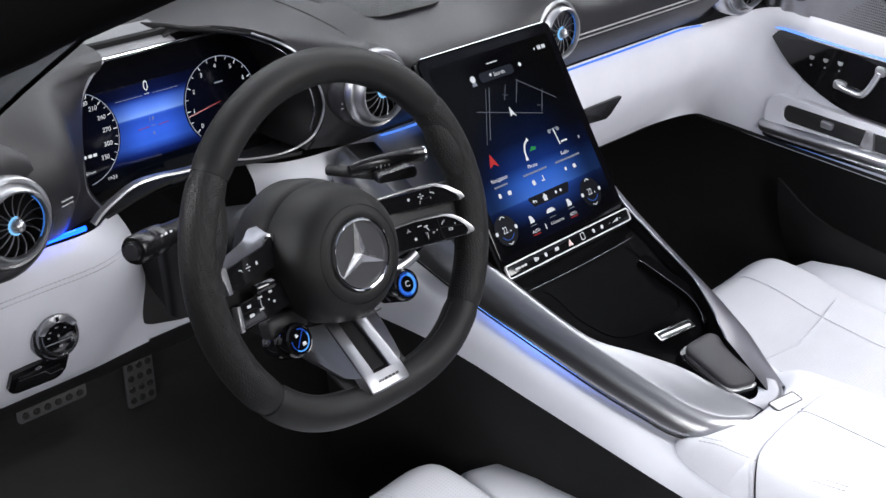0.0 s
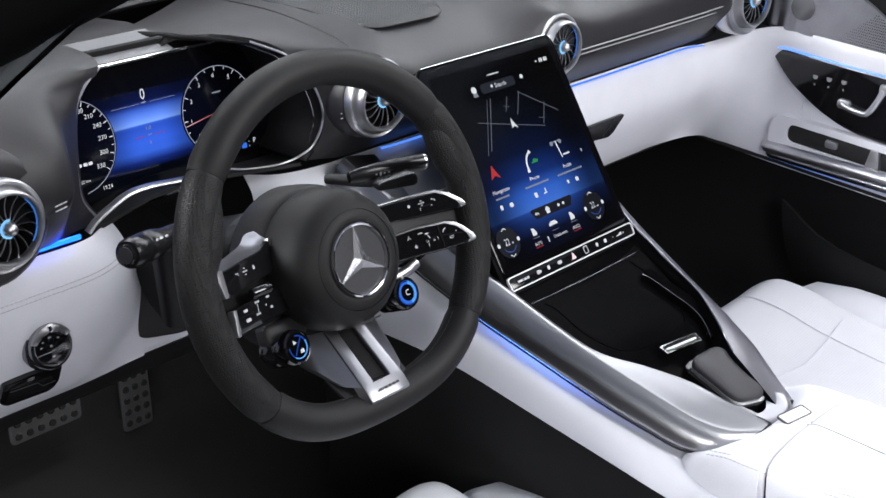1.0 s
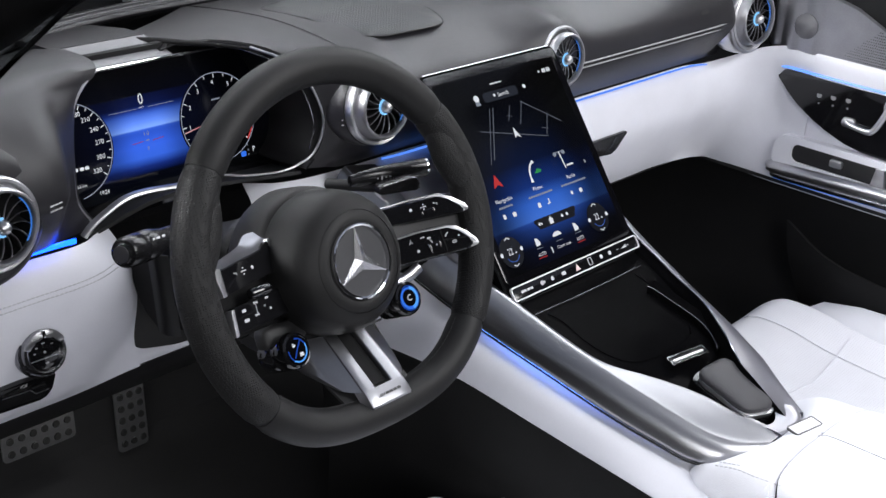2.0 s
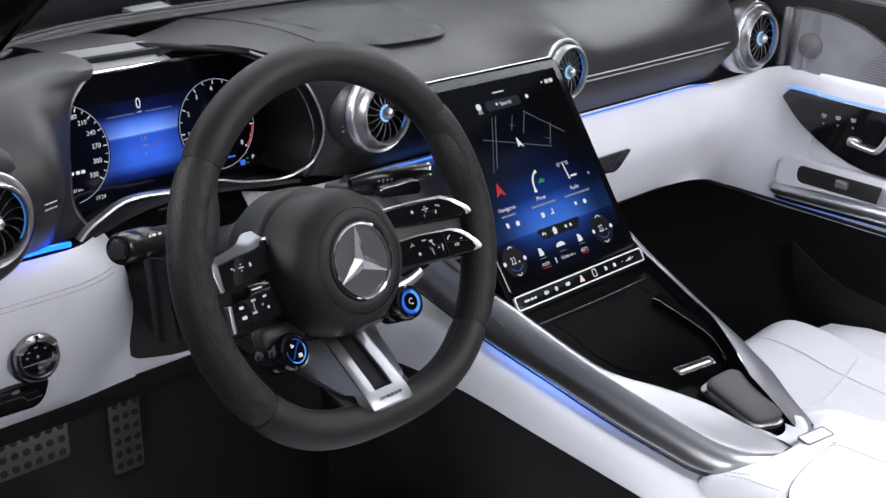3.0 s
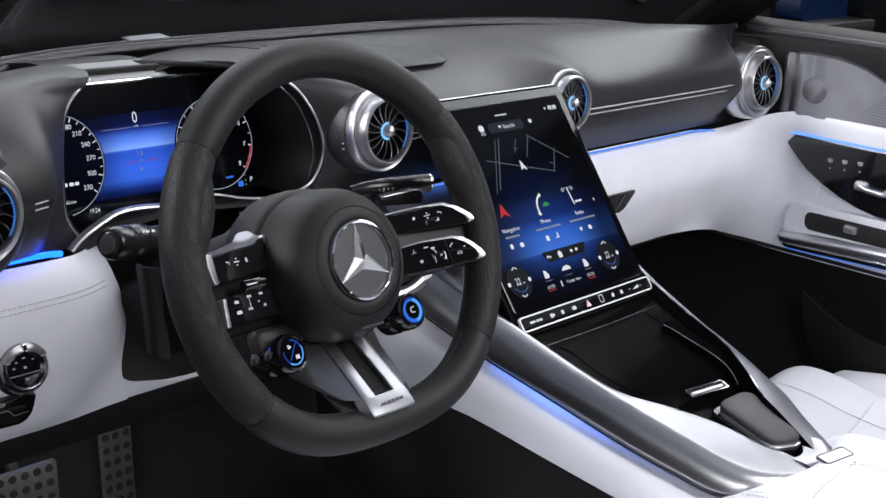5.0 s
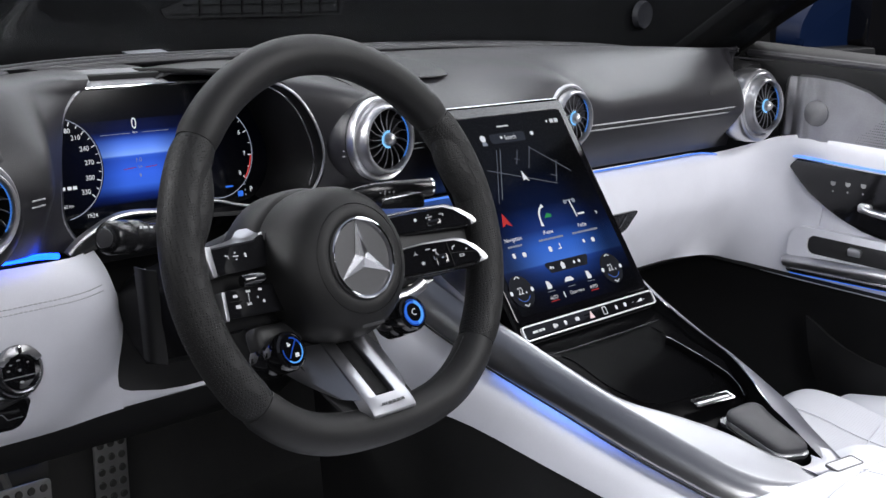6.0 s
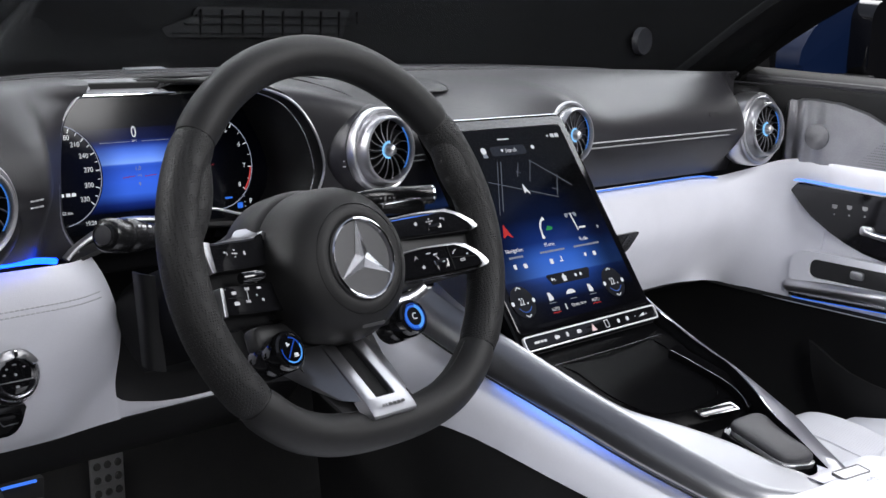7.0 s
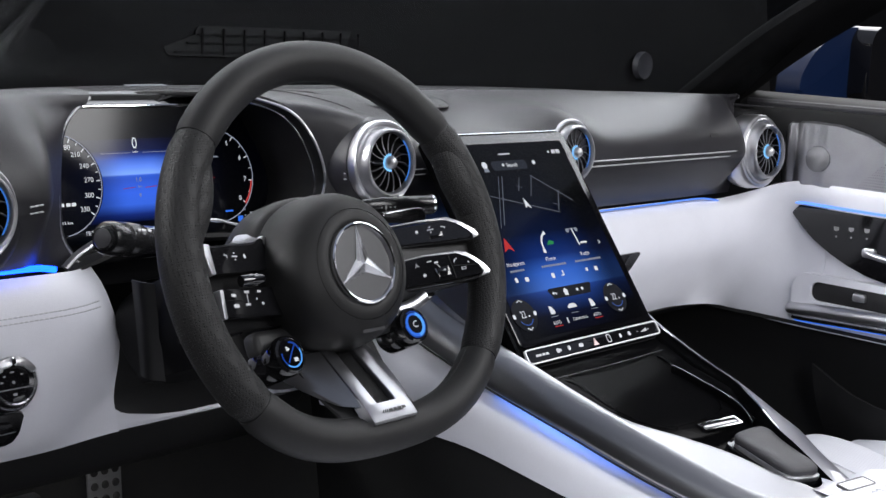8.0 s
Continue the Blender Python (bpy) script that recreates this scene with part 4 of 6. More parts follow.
# the lower left panel
for x, y, w, h in ((-0.1225, -0.0034, 0.0062, 0.0026), (-0.1219, -0.0122, 0.0075, 0.0030), (-0.1021, -0.0006, 0.0056, 0.0016), (-0.1049, -0.0112, 0.0056, 0.0016), (-0.0844, -0.0004, 0.0056, 0.0020), (-0.0902, -0.0066, 0.0016, 0.0020), (-0.0826, -0.0106, 0.0034, 0.0024)):
    patch(rrect(w, h, h * 0.3, 2, x, y), zt, PRINT, ll, "symbol")
icon_line([(-0.1030, -0.0018), (-0.1040, -0.0100)], 0.0007, zt, ll)
for x in (-0.1052, -0.0998, -0.1076, -0.1022):
    patch(rrect(0.0010, 0.0026, 0.0003, 1, x, -0.0006 if x > -0.106 and x != -0.1022 else -0.0112), zt, PRINT, ll, "symbol")
bar(-0.1320, -0.0074, -0.1120, -0.0078, 0.0006, zt, LINING, ll, "key_gap")
part("roller", moved(lathe([(0, -0.011), (0.0045, -0.011), (0.0050, -0.009), (0.0050, 0.009), (0.0045, 0.011), (0, 0.011)], 20), pose(-0.098, 0.008, -0.030, 0, 90, 0)), GLOSS, wheel, "gloss black roller")

# lower spoke: silver fork with a dark slot
fork = [(-0.056, -0.058, 0.0095, 0.0235, 0.046), (-0.070, -0.049, 0.0100, 0.0240, 0.042), (-0.088, -0.0375, 0.0104, 0.0246, 0.034), (-0.102, -0.0285, 0.0106, 0.0251, 0.025), (-0.1135, -0.0215, 0.0104, 0.0256, 0.016)]
for s in (1, -1):
    rows = []
    for v, w, hi_, ho, fl in fork:
        rows.append([(s * (hi_ - 0.0008), v, w - 0.010), (s * hi_, v, w - 0.0010), (s * (hi_ + 0.0010), v, w), (s * (hi_ * 0.5 + ho * 0.5), v, w + 0.0002), (s * (ho - 0.0024), v, w), (s * (ho - 0.0006), v, w - 0.0008), (s * ho, v, w - 0.0026), (s * (ho + fl * 0.22), v + 0.001, w - 0.0032 - fl * 0.14), (s * (ho + fl * 0.48), v + 0.003, w - 0.0036 - fl * 0.30), (s * (ho + fl * 0.72), v + 0.005, w - 0.0040 - fl * 0.54), (s * (ho + fl * 0.84), v + 0.007, w - 0.0040 - fl * 0.80)])
    cols = [cr([r[j] for r in rows], 4) for j in range(len(rows[0]))]
    part("lower_spoke", sheet([[c[i] for c in cols] for i in range(len(cols[0]))]), SPOKE_SILVER, wheel, "satin silver spoke arm", 30)
foot_rows = []
for v, w, hw in ((-0.1133, -0.0215, 0.0256), (-0.1180, -0.0190, 0.0258), (-0.1240, -0.0163, 0.0260), (-0.1290, -0.0145, 0.0258), (-0.1310, -0.0150, 0.0252), (-0.1316, -0.0180, 0.0250)):
    foot_rows.append([(-hw - 0.004, v + 0.001, w - 0.009), (-hw, v, w - 0.0026), (-hw + 0.0006, v, w - 0.0008), (-hw + 0.0024, v, w)] + [(x, v, w + 0.0002) for x in (-0.010, 0, 0.010)] + [(hw - 0.0024, v, w), (hw - 0.0006, v, w - 0.0008), (hw, v, w - 0.0026), (hw + 0.004, v + 0.001, w - 0.009)])
part("lower_spoke_foot", sheet([[(-0.0098, -0.1132, -0.033)] * 4 + [(-0.0096, -0.1132, -0.033), (0, -0.1132, -0.033), (0.0096, -0.1132, -0.033)] + [(0.0098, -0.1132, -0.033)] * 4] + foot_rows), SPOKE_SILVER, wheel, "satin silver foot plate", 30)
part("spoke_slot", sheet([[(-0.0098, v, w - 0.008), (0, v, w - 0.009), (0.0098, v, w - 0.008)] for v, w, a, b, c in fork], thick=0.002), LINING, wheel)
part("foot_emblem", moved(joined(*[at(slab(rrect(0.0042, 0.0026, 0.0005, 1), 0.0003), x, 0, 0) for x in (-0.004, 0.001, 0.006, 0.011)], *[at(slab([(-0.001, -0.0013), (0.0002, -0.0013), (0.0018, 0.0013), (0.0006, 0.0013)], 0.0003), x, 0, 0) for x in (-0.013, -0.0108, -0.0086)]), axes((0.001, -0.1215, -0.0160), Vector((1, 0, 0)), Vector((0, 0.92, -0.38)), Vector((0, 0.38, 0.92)))), DARK_PRINT, wheel)
part("spoke_back", sheet(loft([[(x, -0.052, -0.075) for x in (-0.05, 0, 0.05)], [(x, -0.09, -0.058) for x in (-0.045, 0, 0.045)], [(x, -0.128, -0.030) for x in (-0.04, 0, 0.04)]], 3, 3), thick=0.003), PLASTIC, wheel)


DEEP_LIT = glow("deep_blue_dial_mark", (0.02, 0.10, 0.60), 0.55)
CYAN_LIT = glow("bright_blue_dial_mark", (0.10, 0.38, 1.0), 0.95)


def dial(x, v, lettered):
    n = Vector((0.10 if x < 0 else 0.0, 0.05, 1)).normalized()
    sx = Vector((0, 1, 0)).cross(n).normalized()
    m = axes((x, v, -0.0425), sx, n.cross(sx), n) @ Matrix.Diagonal((0.95, 0.95, 1, 1))
    body = part("drive_dial", moved(lathe([(0.0150, -0.040), (0.0175, -0.036), (0.0178, -0.022), (0.0170, -0.020), (0.0170, -0.017), (0.0182, -0.015), (0.0184, -0.004), (0.0172, -0.001), (0.0150, 0.0002), (0.0142, -0.0006), (0.0, -0.0006)], 44), m), GLOSS, wheel, "gloss black rotary dial with a round display")
    part("dial_display", moved(at(slab(disc(0.0138, 40), 0.0004), 0, 0, -0.0004), m), SCREEN, body)
    def arc_ring(r0, r1, a0, a1, material):
        n = max(6, int((a1 - a0) / 8))
        ang = [radians(a0 + (a1 - a0) * i / n) for i in range(n + 1)]
        o = [(r1 * math.cos(a), r1 * math.sin(a)) for a in ang] + [((r0 + (r1 - r0) * 0.0) * math.cos(a), r0 * math.sin(a)) for a in ang[::-1]]
        part("dial_light", moved(at(slab(o, 0.0003), 0, 0, 0.0002), m), material, body, "glowing blue arc")

    if lettered:
        arc_ring(0.0088, 0.0120, -200, -80, BLUE_LIT)
        arc_ring(0.0092, 0.0124, -80, 70, CYAN_LIT)
        arc_ring(0.0092, 0.0116, 70, 160, BLUE_LIT)
        arc_ring(0.0124, 0.0134, -180, 120, DEEP_LIT)
    else:
        arc_ring(0.0108, 0.0122, -130, 20, CYAN_LIT)
        arc_ring(0.0104, 0.0118, 20, 90, DEEP_LIT)
        arc_ring(0.0110, 0.0120, -190, -130, DEEP_LIT)
    if lettered:
        t = word("C", 0.0095, 0, 0, 0, WHITE_LIT, body, "dial_letter")
        t.data.transform(m @ Matrix.Translation((0, 0, 0.0008)))
    else:
        for px, py, pw, ph in ((-0.0040, 0.0045, 0.0022, 0.002), (-0.0022, 0.0050, 0.0018, 0.0016), (-0.0042, 0.0065, 0.0018, 0.0016), (0.0035, -0.0045, 0.0046, 0.0024), (0.0035, -0.0064, 0.0054, 0.0010)):
            part("dial_symbol", moved(at(slab(rrect(pw, ph, ph * 0.3, 2, px, py), 0.0003), 0, 0, 0.0006), m), WHITE_LIT, body)
        p = cr([(0.006, 0.008, 0.0006), (0.0, 0.001, 0.0006), (-0.006, -0.007, 0.0006)], 5)
        part("dial_light", moved(tube(p, 0.0007, 0.0003, seg=6), m), DEEP_LIT, body)
    return body


dial(0.079, -0.051, True)
dial(-0.0685, -0.0560, False)
part("dial_bracket", at(block(0.05, 0.022, 0.02, 0.006, 3), 0.065, -0.040, -0.066), PLASTIC, wheel)
part("dial_bracket", at(block(0.05, 0.022, 0.02, 0.006, 3), -0.062, -0.040, -0.070), PLASTIC, wheel)
for s in (1, -1):
    part("shift_paddle", sheet(loft([[(s * 0.075, 0.030, -0.066), (s * 0.105, 0.032, -0.064), (s * 0.135, 0.030, -0.060)], [(s * 0.075, 0.022, -0.064), (s * 0.105, 0.022, -0.062), (s * 0.138, 0.020, -0.058)], [(s * 0.08, -0.02, -0.066), (s * 0.105, -0.03, -0.064), (s * 0.13, -0.025, -0.060)]], 4, 4), thick=0.004), GLOSS, wheel, "gloss black shift paddle")

# ---- steering column with stalks ----
col = thing("steering_column", "black steering column cowl behind the wheel", "steering column", axes((0, 0, 0.65), WX, WU, WN))
part("collar", lathe([(0.050, -0.112), (0.066, -0.114), (0.072, -0.120), (0.074, -0.140), (0.070, -0.142)], 48), PLASTIC, col)
part("cowl", sheet(loft([[(x * f, v * f + dv, w) for x, v in ((-0.055, -0.050), (-0.070, -0.01), (-0.068, 0.035), (-0.04, 0.058), (0, 0.064), (0.04, 0.058), (0.068, 0.035), (0.070, -0.01), (0.055, -0.050), (0.0, -0.058), (-0.055, -0.050))] for f, dv, w in ((0.92, 0.006, -0.120), (0.96, 0.008, -0.135), (0.88, 0.014, -0.20), (0.84, 0.020, -0.30))], 3, 3), thick=0.003), LINING, col)
FIN = mat("dark_grey_cowl_plastic", (0.013, 0.013, 0.0135), 0.5, grain=0.1, gscale=900, spec=0.3)
col_world = col.matrix_basis.inverted()
part("column_gaiter", moved(sheet(loft([[(-0.0770, 0.230, 0.6060), (-0.0760, 0.218, 0.6060), (-0.0660, 0.212, 0.6040)], [(-0.0715, 0.230, 0.5650), (-0.0705, 0.218, 0.5640), (-0.0600, 0.212, 0.5620)], [(-0.0655, 0.230, 0.5120), (-0.0645, 0.219, 0.5110), (-0.0520, 0.212, 0.5080)]], 4, 4), thick=0.002), col_world), FIN, col, "dark grey gaiter panel")
stalk = thing("indicator_stalk", "black round-ended indicator stalk on the steering column", "stalk")
root, end = Vector((-0.060, 0.170, 0.648)), Vector((-0.178, 0.120, 0.671))
d = (end - root).normalized()
sm = axes(end, d.cross(Z).normalized(), d.cross(d.cross(Z).normalized()), d)
part("grip", moved(lathe([(0.0, 0.002), (0.0085, 0.002), (0.0098, 0.0005), (0.0098, -0.001), (0.0125, -0.0015), (0.0142, -0.005), (0.0145, -0.024), (0.0132, -0.027), (0.0132, -0.029), (0.0145, -0.031), (0.0140, -0.045), (0.0110, -0.060), (0.0095, -0.12), (0.0, -0.12)], 36), sm), STALK_BLACK, stalk)
part("end_button", moved(lathe([(0.0, 0.0035), (0.0075, 0.003), (0.0084, 0.001)], 28), sm), SOFT_GREY, stalk)
for k, (a, w) in enumerate(((0.034, 0.004), (0.041, 0.006), (0.050, 0.005))):
    q = end - d * a + Vector((0.004, -0.0105, 0.0095))
    part("symbol", moved(slab(rrect(w, 0.0022, 0.0005, 1), 0.0004), axes(q, d * -1, Vector((0.25, 0.68, 0.69)).normalized(), Vector((0, -0.72, 0.69)).normalized())), PRINT, stalk)
lever = thing("gear_selector", "long black gear selector lever behind the wheel", "lever")
gs = [Vector((0.0860, 0.1120, 0.6770)), Vector((0.1050, 0.1065, 0.6785)), Vector((0.1400, 0.0985, 0.6785)), Vector((0.1735, 0.0915, 0.6782))]
arm = cr(gs, 6)
part("lever_arm", tube(arm, 0.0078, 0.0095, seg=20, taper=[0.62 + 0.38 * min(1, i / 10) for i in range(len(arm))]), STALK_BLACK, lever)
gd = (gs[3] - gs[2]).normalized()
part("lever_end", tube([gs[3] - gd * 0.0006, gs[3] + gd * 0.0010], 0.0080, 0.0097, seg=20), CHROME, lever, "chrome end ring")
part("lever_cap", tube([gs[3] + gd * 0.0008, gs[3] + gd * 0.0030, gs[3] + gd * 0.0042], 0.0076, 0.0093, seg=20, taper=[1.0, 0.93, 0.7]), STALK_BLACK, lever)
for i in range(4):
    f = 0.20 + 0.14 * i
    q = gs[1] * (1 - f) + gs[2] * f
    part("symbol", moved(slab(rrect(0.0020, 0.0014 if i != 1 else 0.0042, 0.0004, 1), 0.0004), axes(q + Vector((-0.0012, -0.0079, 0.0005)), gd, Z, gd.cross(Z))), GREY_PRINT, lever)
knobm = thing("wiper_stalk", "short flat black control lever below the gear selector", "lever")
fu = Vector((0.978, -0.206, 0.030)).normalized()
fn = fu.cross(Z).normalized()
fm = axes((0.1260, 0.0800, 0.6710), fu, fn.cross(fu) * -1 if fn.cross(fu).z < 0 else fn.cross(fu), fn)
flat = rounded([(-0.0250, -0.0040), (0.0235, -0.0075), (0.0255, -0.0030), (0.0215, 0.0055), (0.0160, 0.0078), (-0.0225, 0.0052)], 0.0030)
part("stalk_body", moved(at(slab(flat, 0.012, 0.0022, 3), 0, 0, -0.012), fm), STALK_BLACK, knobm)
part("stalk_edge", moved(tube(cr([(-0.0240, 0.0020, 0.0), (-0.0215, 0.0050, 0.0), (0.0, 0.0066, 0.0), (0.0150, 0.0074, 0.0), (0.0210, 0.0050, 0.0), (0.0240, -0.0010, 0.0)], 5), 0.0007, seg=8), fm), DARK_SATIN, knobm, "thin metal edge")
part("stalk_root", tube([(0.1000, 0.16, 0.6560), (0.1150, 0.0960, 0.6690)], 0.0060, seg=10), PLASTIC, knobm)

# ---- instrument display ----
CU, CN = Vector((0, 0.234, 0.972)).normalized(), Vector((0, -0.972, 0.234)).normalized()
clus = thing("instrument_display", "free-standing instrument display with two round gauges and a blue glow", "display", axes((0.004, 0.352, 0.717), WX, CU, CN))
part("panel", at(slab(rrect(0.31, 0.155, 0.008, 4, 0.018, -0.040), 0.008, 0.001), 0, 0, -0.009), SCREEN, clus)
part("top_edge", at(block(0.31, 0.0036, 0.012, 0.001), 0.018, 0.0386, -0.004), CHROME, clus, "bright silver upper edge")
BAND = ramp_glow("blue_horizon_glow", 1, -0.080, 0.012, [(0.0, (0, 0.001, 0.01)), (0.087, (0.006, 0.02, 0.16)), (0.196, (0.035, 0.12, 0.66)), (0.326, (0.035, 0.12, 0.72)), (0.478, (0.025, 0.085, 0.55)), (0.515, (0.03, 0.10, 0.58)), (0.535, (0.20, 0.38, 1.0)), (0.60, (0.12, 0.26, 0.90)), (0.69, (0.05, 0.13, 0.60)), (0.745, (0.012, 0.035, 0.24)), (0.80, (0.003, 0.007, 0.05)), (1.0, (0.0008, 0.0015, 0.010))], 1.15, (0.0, 0.012, 0.052, 0.45))
HAZE = ramp_glow("dim_blue_haze", 1, -0.095, 0.030, [(0.0, (0.0, 0.0005, 0.002)), (0.25, (0.0005, 0.001, 0.006)), (0.55, (0.0008, 0.0015, 0.008)), (0.80, (0.0005, 0.0009, 0.004)), (1.0, (0.0003, 0.0004, 0.001))], 1.0, (0.0, 0.05, 0.12, 0.12))
patch(rrect(0.304, 0.135, 0.006, 3, 0.018, -0.0305), 0.00005, HAZE, clus, "display_haze", 0.0002)
band = [(-0.0935 + 0.0512 * math.cos(t), -0.038 + 0.0512 * math.sin(t)) for t in [-0.95 + 1.95 * i / 14 for i in range(15)]][::1]
band2 = [(0.0945 - 0.0512 * math.cos(t), -0.038 + 0.0512 * math.sin(t)) for t in [-0.95 + 1.95 * i / 14 for i in range(15)]]
patch(band[::-1] + band2, 0.0004, BAND, clus, "lit_field")


def gauge(cx, cy, r, a_from, a_to, numbers, size, red_from=None):
    pts = [(cx + r * math.cos(radians(a)), cy + r * math.sin(radians(a)), 0.0012) for a in [a_from + (a_to - a_from) * i / 40 for i in range(41)]]
    part("gauge_ring", tube(pts, 0.00040, 0.0003, seg=6, up=(0, 0, 1)), RING_LIT, clus)
    n = len(numbers) * 2 - 1
    for i in range(n):
        a = radians(numbers[0][1] + (numbers[-1][1] - numbers[0][1]) * i / (n - 1))
        l = 0.0045 if i % 2 == 0 else 0.003
        bar(cx + (r - 0.001) * math.cos(a), cy + (r - 0.001) * math.sin(a), cx + (r - 0.001 - l) * math.cos(a), cy + (r - 0.001 - l) * math.sin(a), 0.0009 if i % 2 == 0 else 0.0006, 0.0010, WHITE_LIT, clus, "tick")
    for s, a in numbers:
        word(s, size, cx + (r - 0.0135 if len(s) > 1 else cx * 0 + r - 0.0105) * math.cos(radians(a)), cy + (r - 0.0105) * math.sin(radians(a)), 0.0010, WHITE_LIT, clus, "number")


gauge(-0.095, -0.038, 0.0505, -82, 78, [("180", 66), ("210", 47), ("240", 26), ("270", 5), ("300", -17), ("330", -39)], 0.0071)
gauge(0.0955, -0.038, 0.0500, -132, 224, [("0", 217), ("1", 187), ("2", 155), ("3", 124), ("4", 92), ("5", 60), ("6", 27), ("7", -8), ("8", -41)], 0.0072)
pts = [(0.0955 + 0.0478 * math.cos(radians(a)), -0.038 + 0.0478 * math.sin(radians(a)), 0.0014) for a in range(-42, -7, 3)]
part("red_zone", tube(pts, 0.0010, 0.0003, seg=6), RED_LIT, clus)
NEEDLE = ramp_glow("fading_red_needle", 0, 0.048, 0.094, [(0.0, (0.9, 0.55, 0.6)), (0.4, (0.75, 0.25, 0.28)), (1.0, (0.22, 0.015, 0.02))], 0.7)
bar(0.048, -0.0475, 0.094, -0.0395, 0.0010, 0.0012, NEEDLE, clus, "needle")
word("0", 0.0165, -0.001, 0.0, 0.0012, WHITE_LIT, clus, "number", 0.8)
for x0, x1 in ((-0.042, -0.007), (0.007, 0.040)):
    bar(x0, -0.0092, x1, -0.0092, 0.0005, 0.0010, GREY_LIT, clus)
word("km/h", 0.0030, -0.001, -0.0085, 0.0010, WHITE_LIT, clus)
word("1.0", 0.0062, -0.001, -0.0371, 0.0010, GREY_LIT, clus, "number")
word("km", 0.0040, 0.0, -0.0441, 0.0010, GREY_LIT, clus)
word("9", 0.0058, -0.001, -0.0534, 0.0010, GREY_LIT, clus, "number")
for x0, x1 in ((-0.020, -0.006), (0.006, 0.020)):
    bar(x0, -0.0455, x1, -0.0445, 0.0007, 0.0010, glow("dim_red_mark", (0.5, 0.05, 0.12), 0.5), clus)
word("19:24", 0.0062, -0.063, -0.0873, 0.0010, WHITE_LIT, clus, "clock_digits", 0.9)
word("162 km", 0.0046, -0.0885, -0.0752, 0.0010, WHITE_LIT, clus, "number")
word("P", 0.0080, 0.1375, -0.0832, 0.0012, WHITE_LIT, clus)
patch(rrect(0.0070, 0.0062, 0.001, 2, 0.1225, -0.0863), 0.0008, BLUE_LIT, clus, "symbol")
for dy in (0.006, 0.0, -0.005):
    patch(rrect(0.0016, 0.0016, 0.0005, 1, 0.1295, -0.083 + dy), 0.0008, GREY_LIT, clus, "symbol")
for x in (-0.098, -0.091, -0.084, -0.078):
    patch(rrect(0.0046, 0.0034, 0.0005, 1, x, -0.0575), 0.0008, WHITE_LIT, clus, "symbol")
patch(rrect(0.012, 0.0016, 0.0004, 1, 0.0955, -0.0175), 0.0008, GREY_LIT, clus, "symbol")
patch(rrect(0.010, 0.0020, 0.0004, 1, 0.1085, -0.0770), 0.0008, BLUE_LIT, clus, "symbol")

# ---- centre display ----
SU, SN = Vector((0, 0.596, 0.803)).normalized(), Vector((0, -0.803, 0.596)).normalized()
scr = thing("centre_display", "large upright centre touchscreen showing a dark blue menu", "touchscreen", axes((CX, 0.03, 0.511), WX, SU, SN))


def plate(w0, w1, y0, y1, r, n=5):
    """An outline, w0 half wide at y0 and w1 half wide at y1, with rounded corners."""
    out = []
    for sx, y, hw, a in ((1, y1, w1, 0), (-1, y1, w1, 90), (-1, y0, w0, 180), (1, y0, w0, 270)):
        sy = 1 if y == y1 else -1
        for i in range(n + 1):
            t = radians(a + 90 * i / n)
            out.append((sx * (hw - r) + r * math.cos(t), y - sy * r + r * math.sin(t)))
    return out


part("case", at(slab(plate(0.120, 0.1215, -0.002, 0.2755, 0.010), 0.013, 0.002, 3), 0, 0, -0.0135), TRAY_BLACK, scr, "gloss black case")
part("case_edge", at(frame_ring(plate(0.1210, 0.1225, -0.003, 0.2765, 0.011), plate(0.1195, 0.1210, -0.0015, 0.2750, 0.0095), 0.0035), 0, 0, -0.0050), STALK_BLACK, scr, "thin black edge")
part("top_line", tube([(-0.112, 0.2762, -0.0008), (0.112, 0.2762, -0.0008)], 0.0009, seg=8), CHROME, scr, "thin bright metal line")
part("glass", at(slab(plate(0.1185, 0.1200, 0.020, 0.2740, 0.009), 0.0008, 0.0003), 0, 0, -0.0002), SCREEN, scr, "black display glass")
zf = 0.0010
FIELD = ramp_glow("blue_menu_glow", 1, 0.024, 0.270, [(0.0, (0.001, 0.001, 0.004)), (0.10, (0.002, 0.004, 0.018)), (0.185, (0.012, 0.04, 0.20)), (0.215, (0.02, 0.07, 0.36)), (0.222, (0.05, 0.16, 0.62)), (0.30, (0.03, 0.12, 0.55)), (0.38, (0.006, 0.026, 0.16)), (0.50, (0.001, 0.005, 0.028)), (0.66, (0.0, 0.001, 0.005)), (0.85, (0, 0, 0.001))], 1.0, (-0.005, 0.015, 0.095, 0.12))
patch(plate(0.1075, 0.1075, 0.027, 0.262, 0.004), zf, FIELD, scr, "lit_field")
DARKPILL = mat("dark_menu_pill", (0.0035, 0.004, 0.007), 0.3, spec=0.2)
zi = zf + 0.0008
patch(rrect(0.020, 0.0014, 0.0006, 2, -0.006, 0.2475), zi, WHITE_LIT, scr, "symbol")
patch(rrect(0.061, 0.0120, 0.004, 3, -0.005, 0.233), zi - 0.0003, glow("pill_glow", (0.03, 0.035, 0.05), 0.6), scr, "search_field")
word("Search", 0.0075, -0.001, 0.2328, zi + 0.0003, WHITE_LIT, scr)
patch(disc(0.0018, 12, -0.0165, 0.2335), zi + 0.0003, WHITE_LIT, scr, "symbol")
for x, y, r in ((-0.0475, 0.2345, 0.0042), (0.039, 0.2345, 0.0026), (0.0745, 0.2470, 0.0014)):
    patch(disc(r, 16, x, y), zi, WHITE_LIT, scr, "symbol")
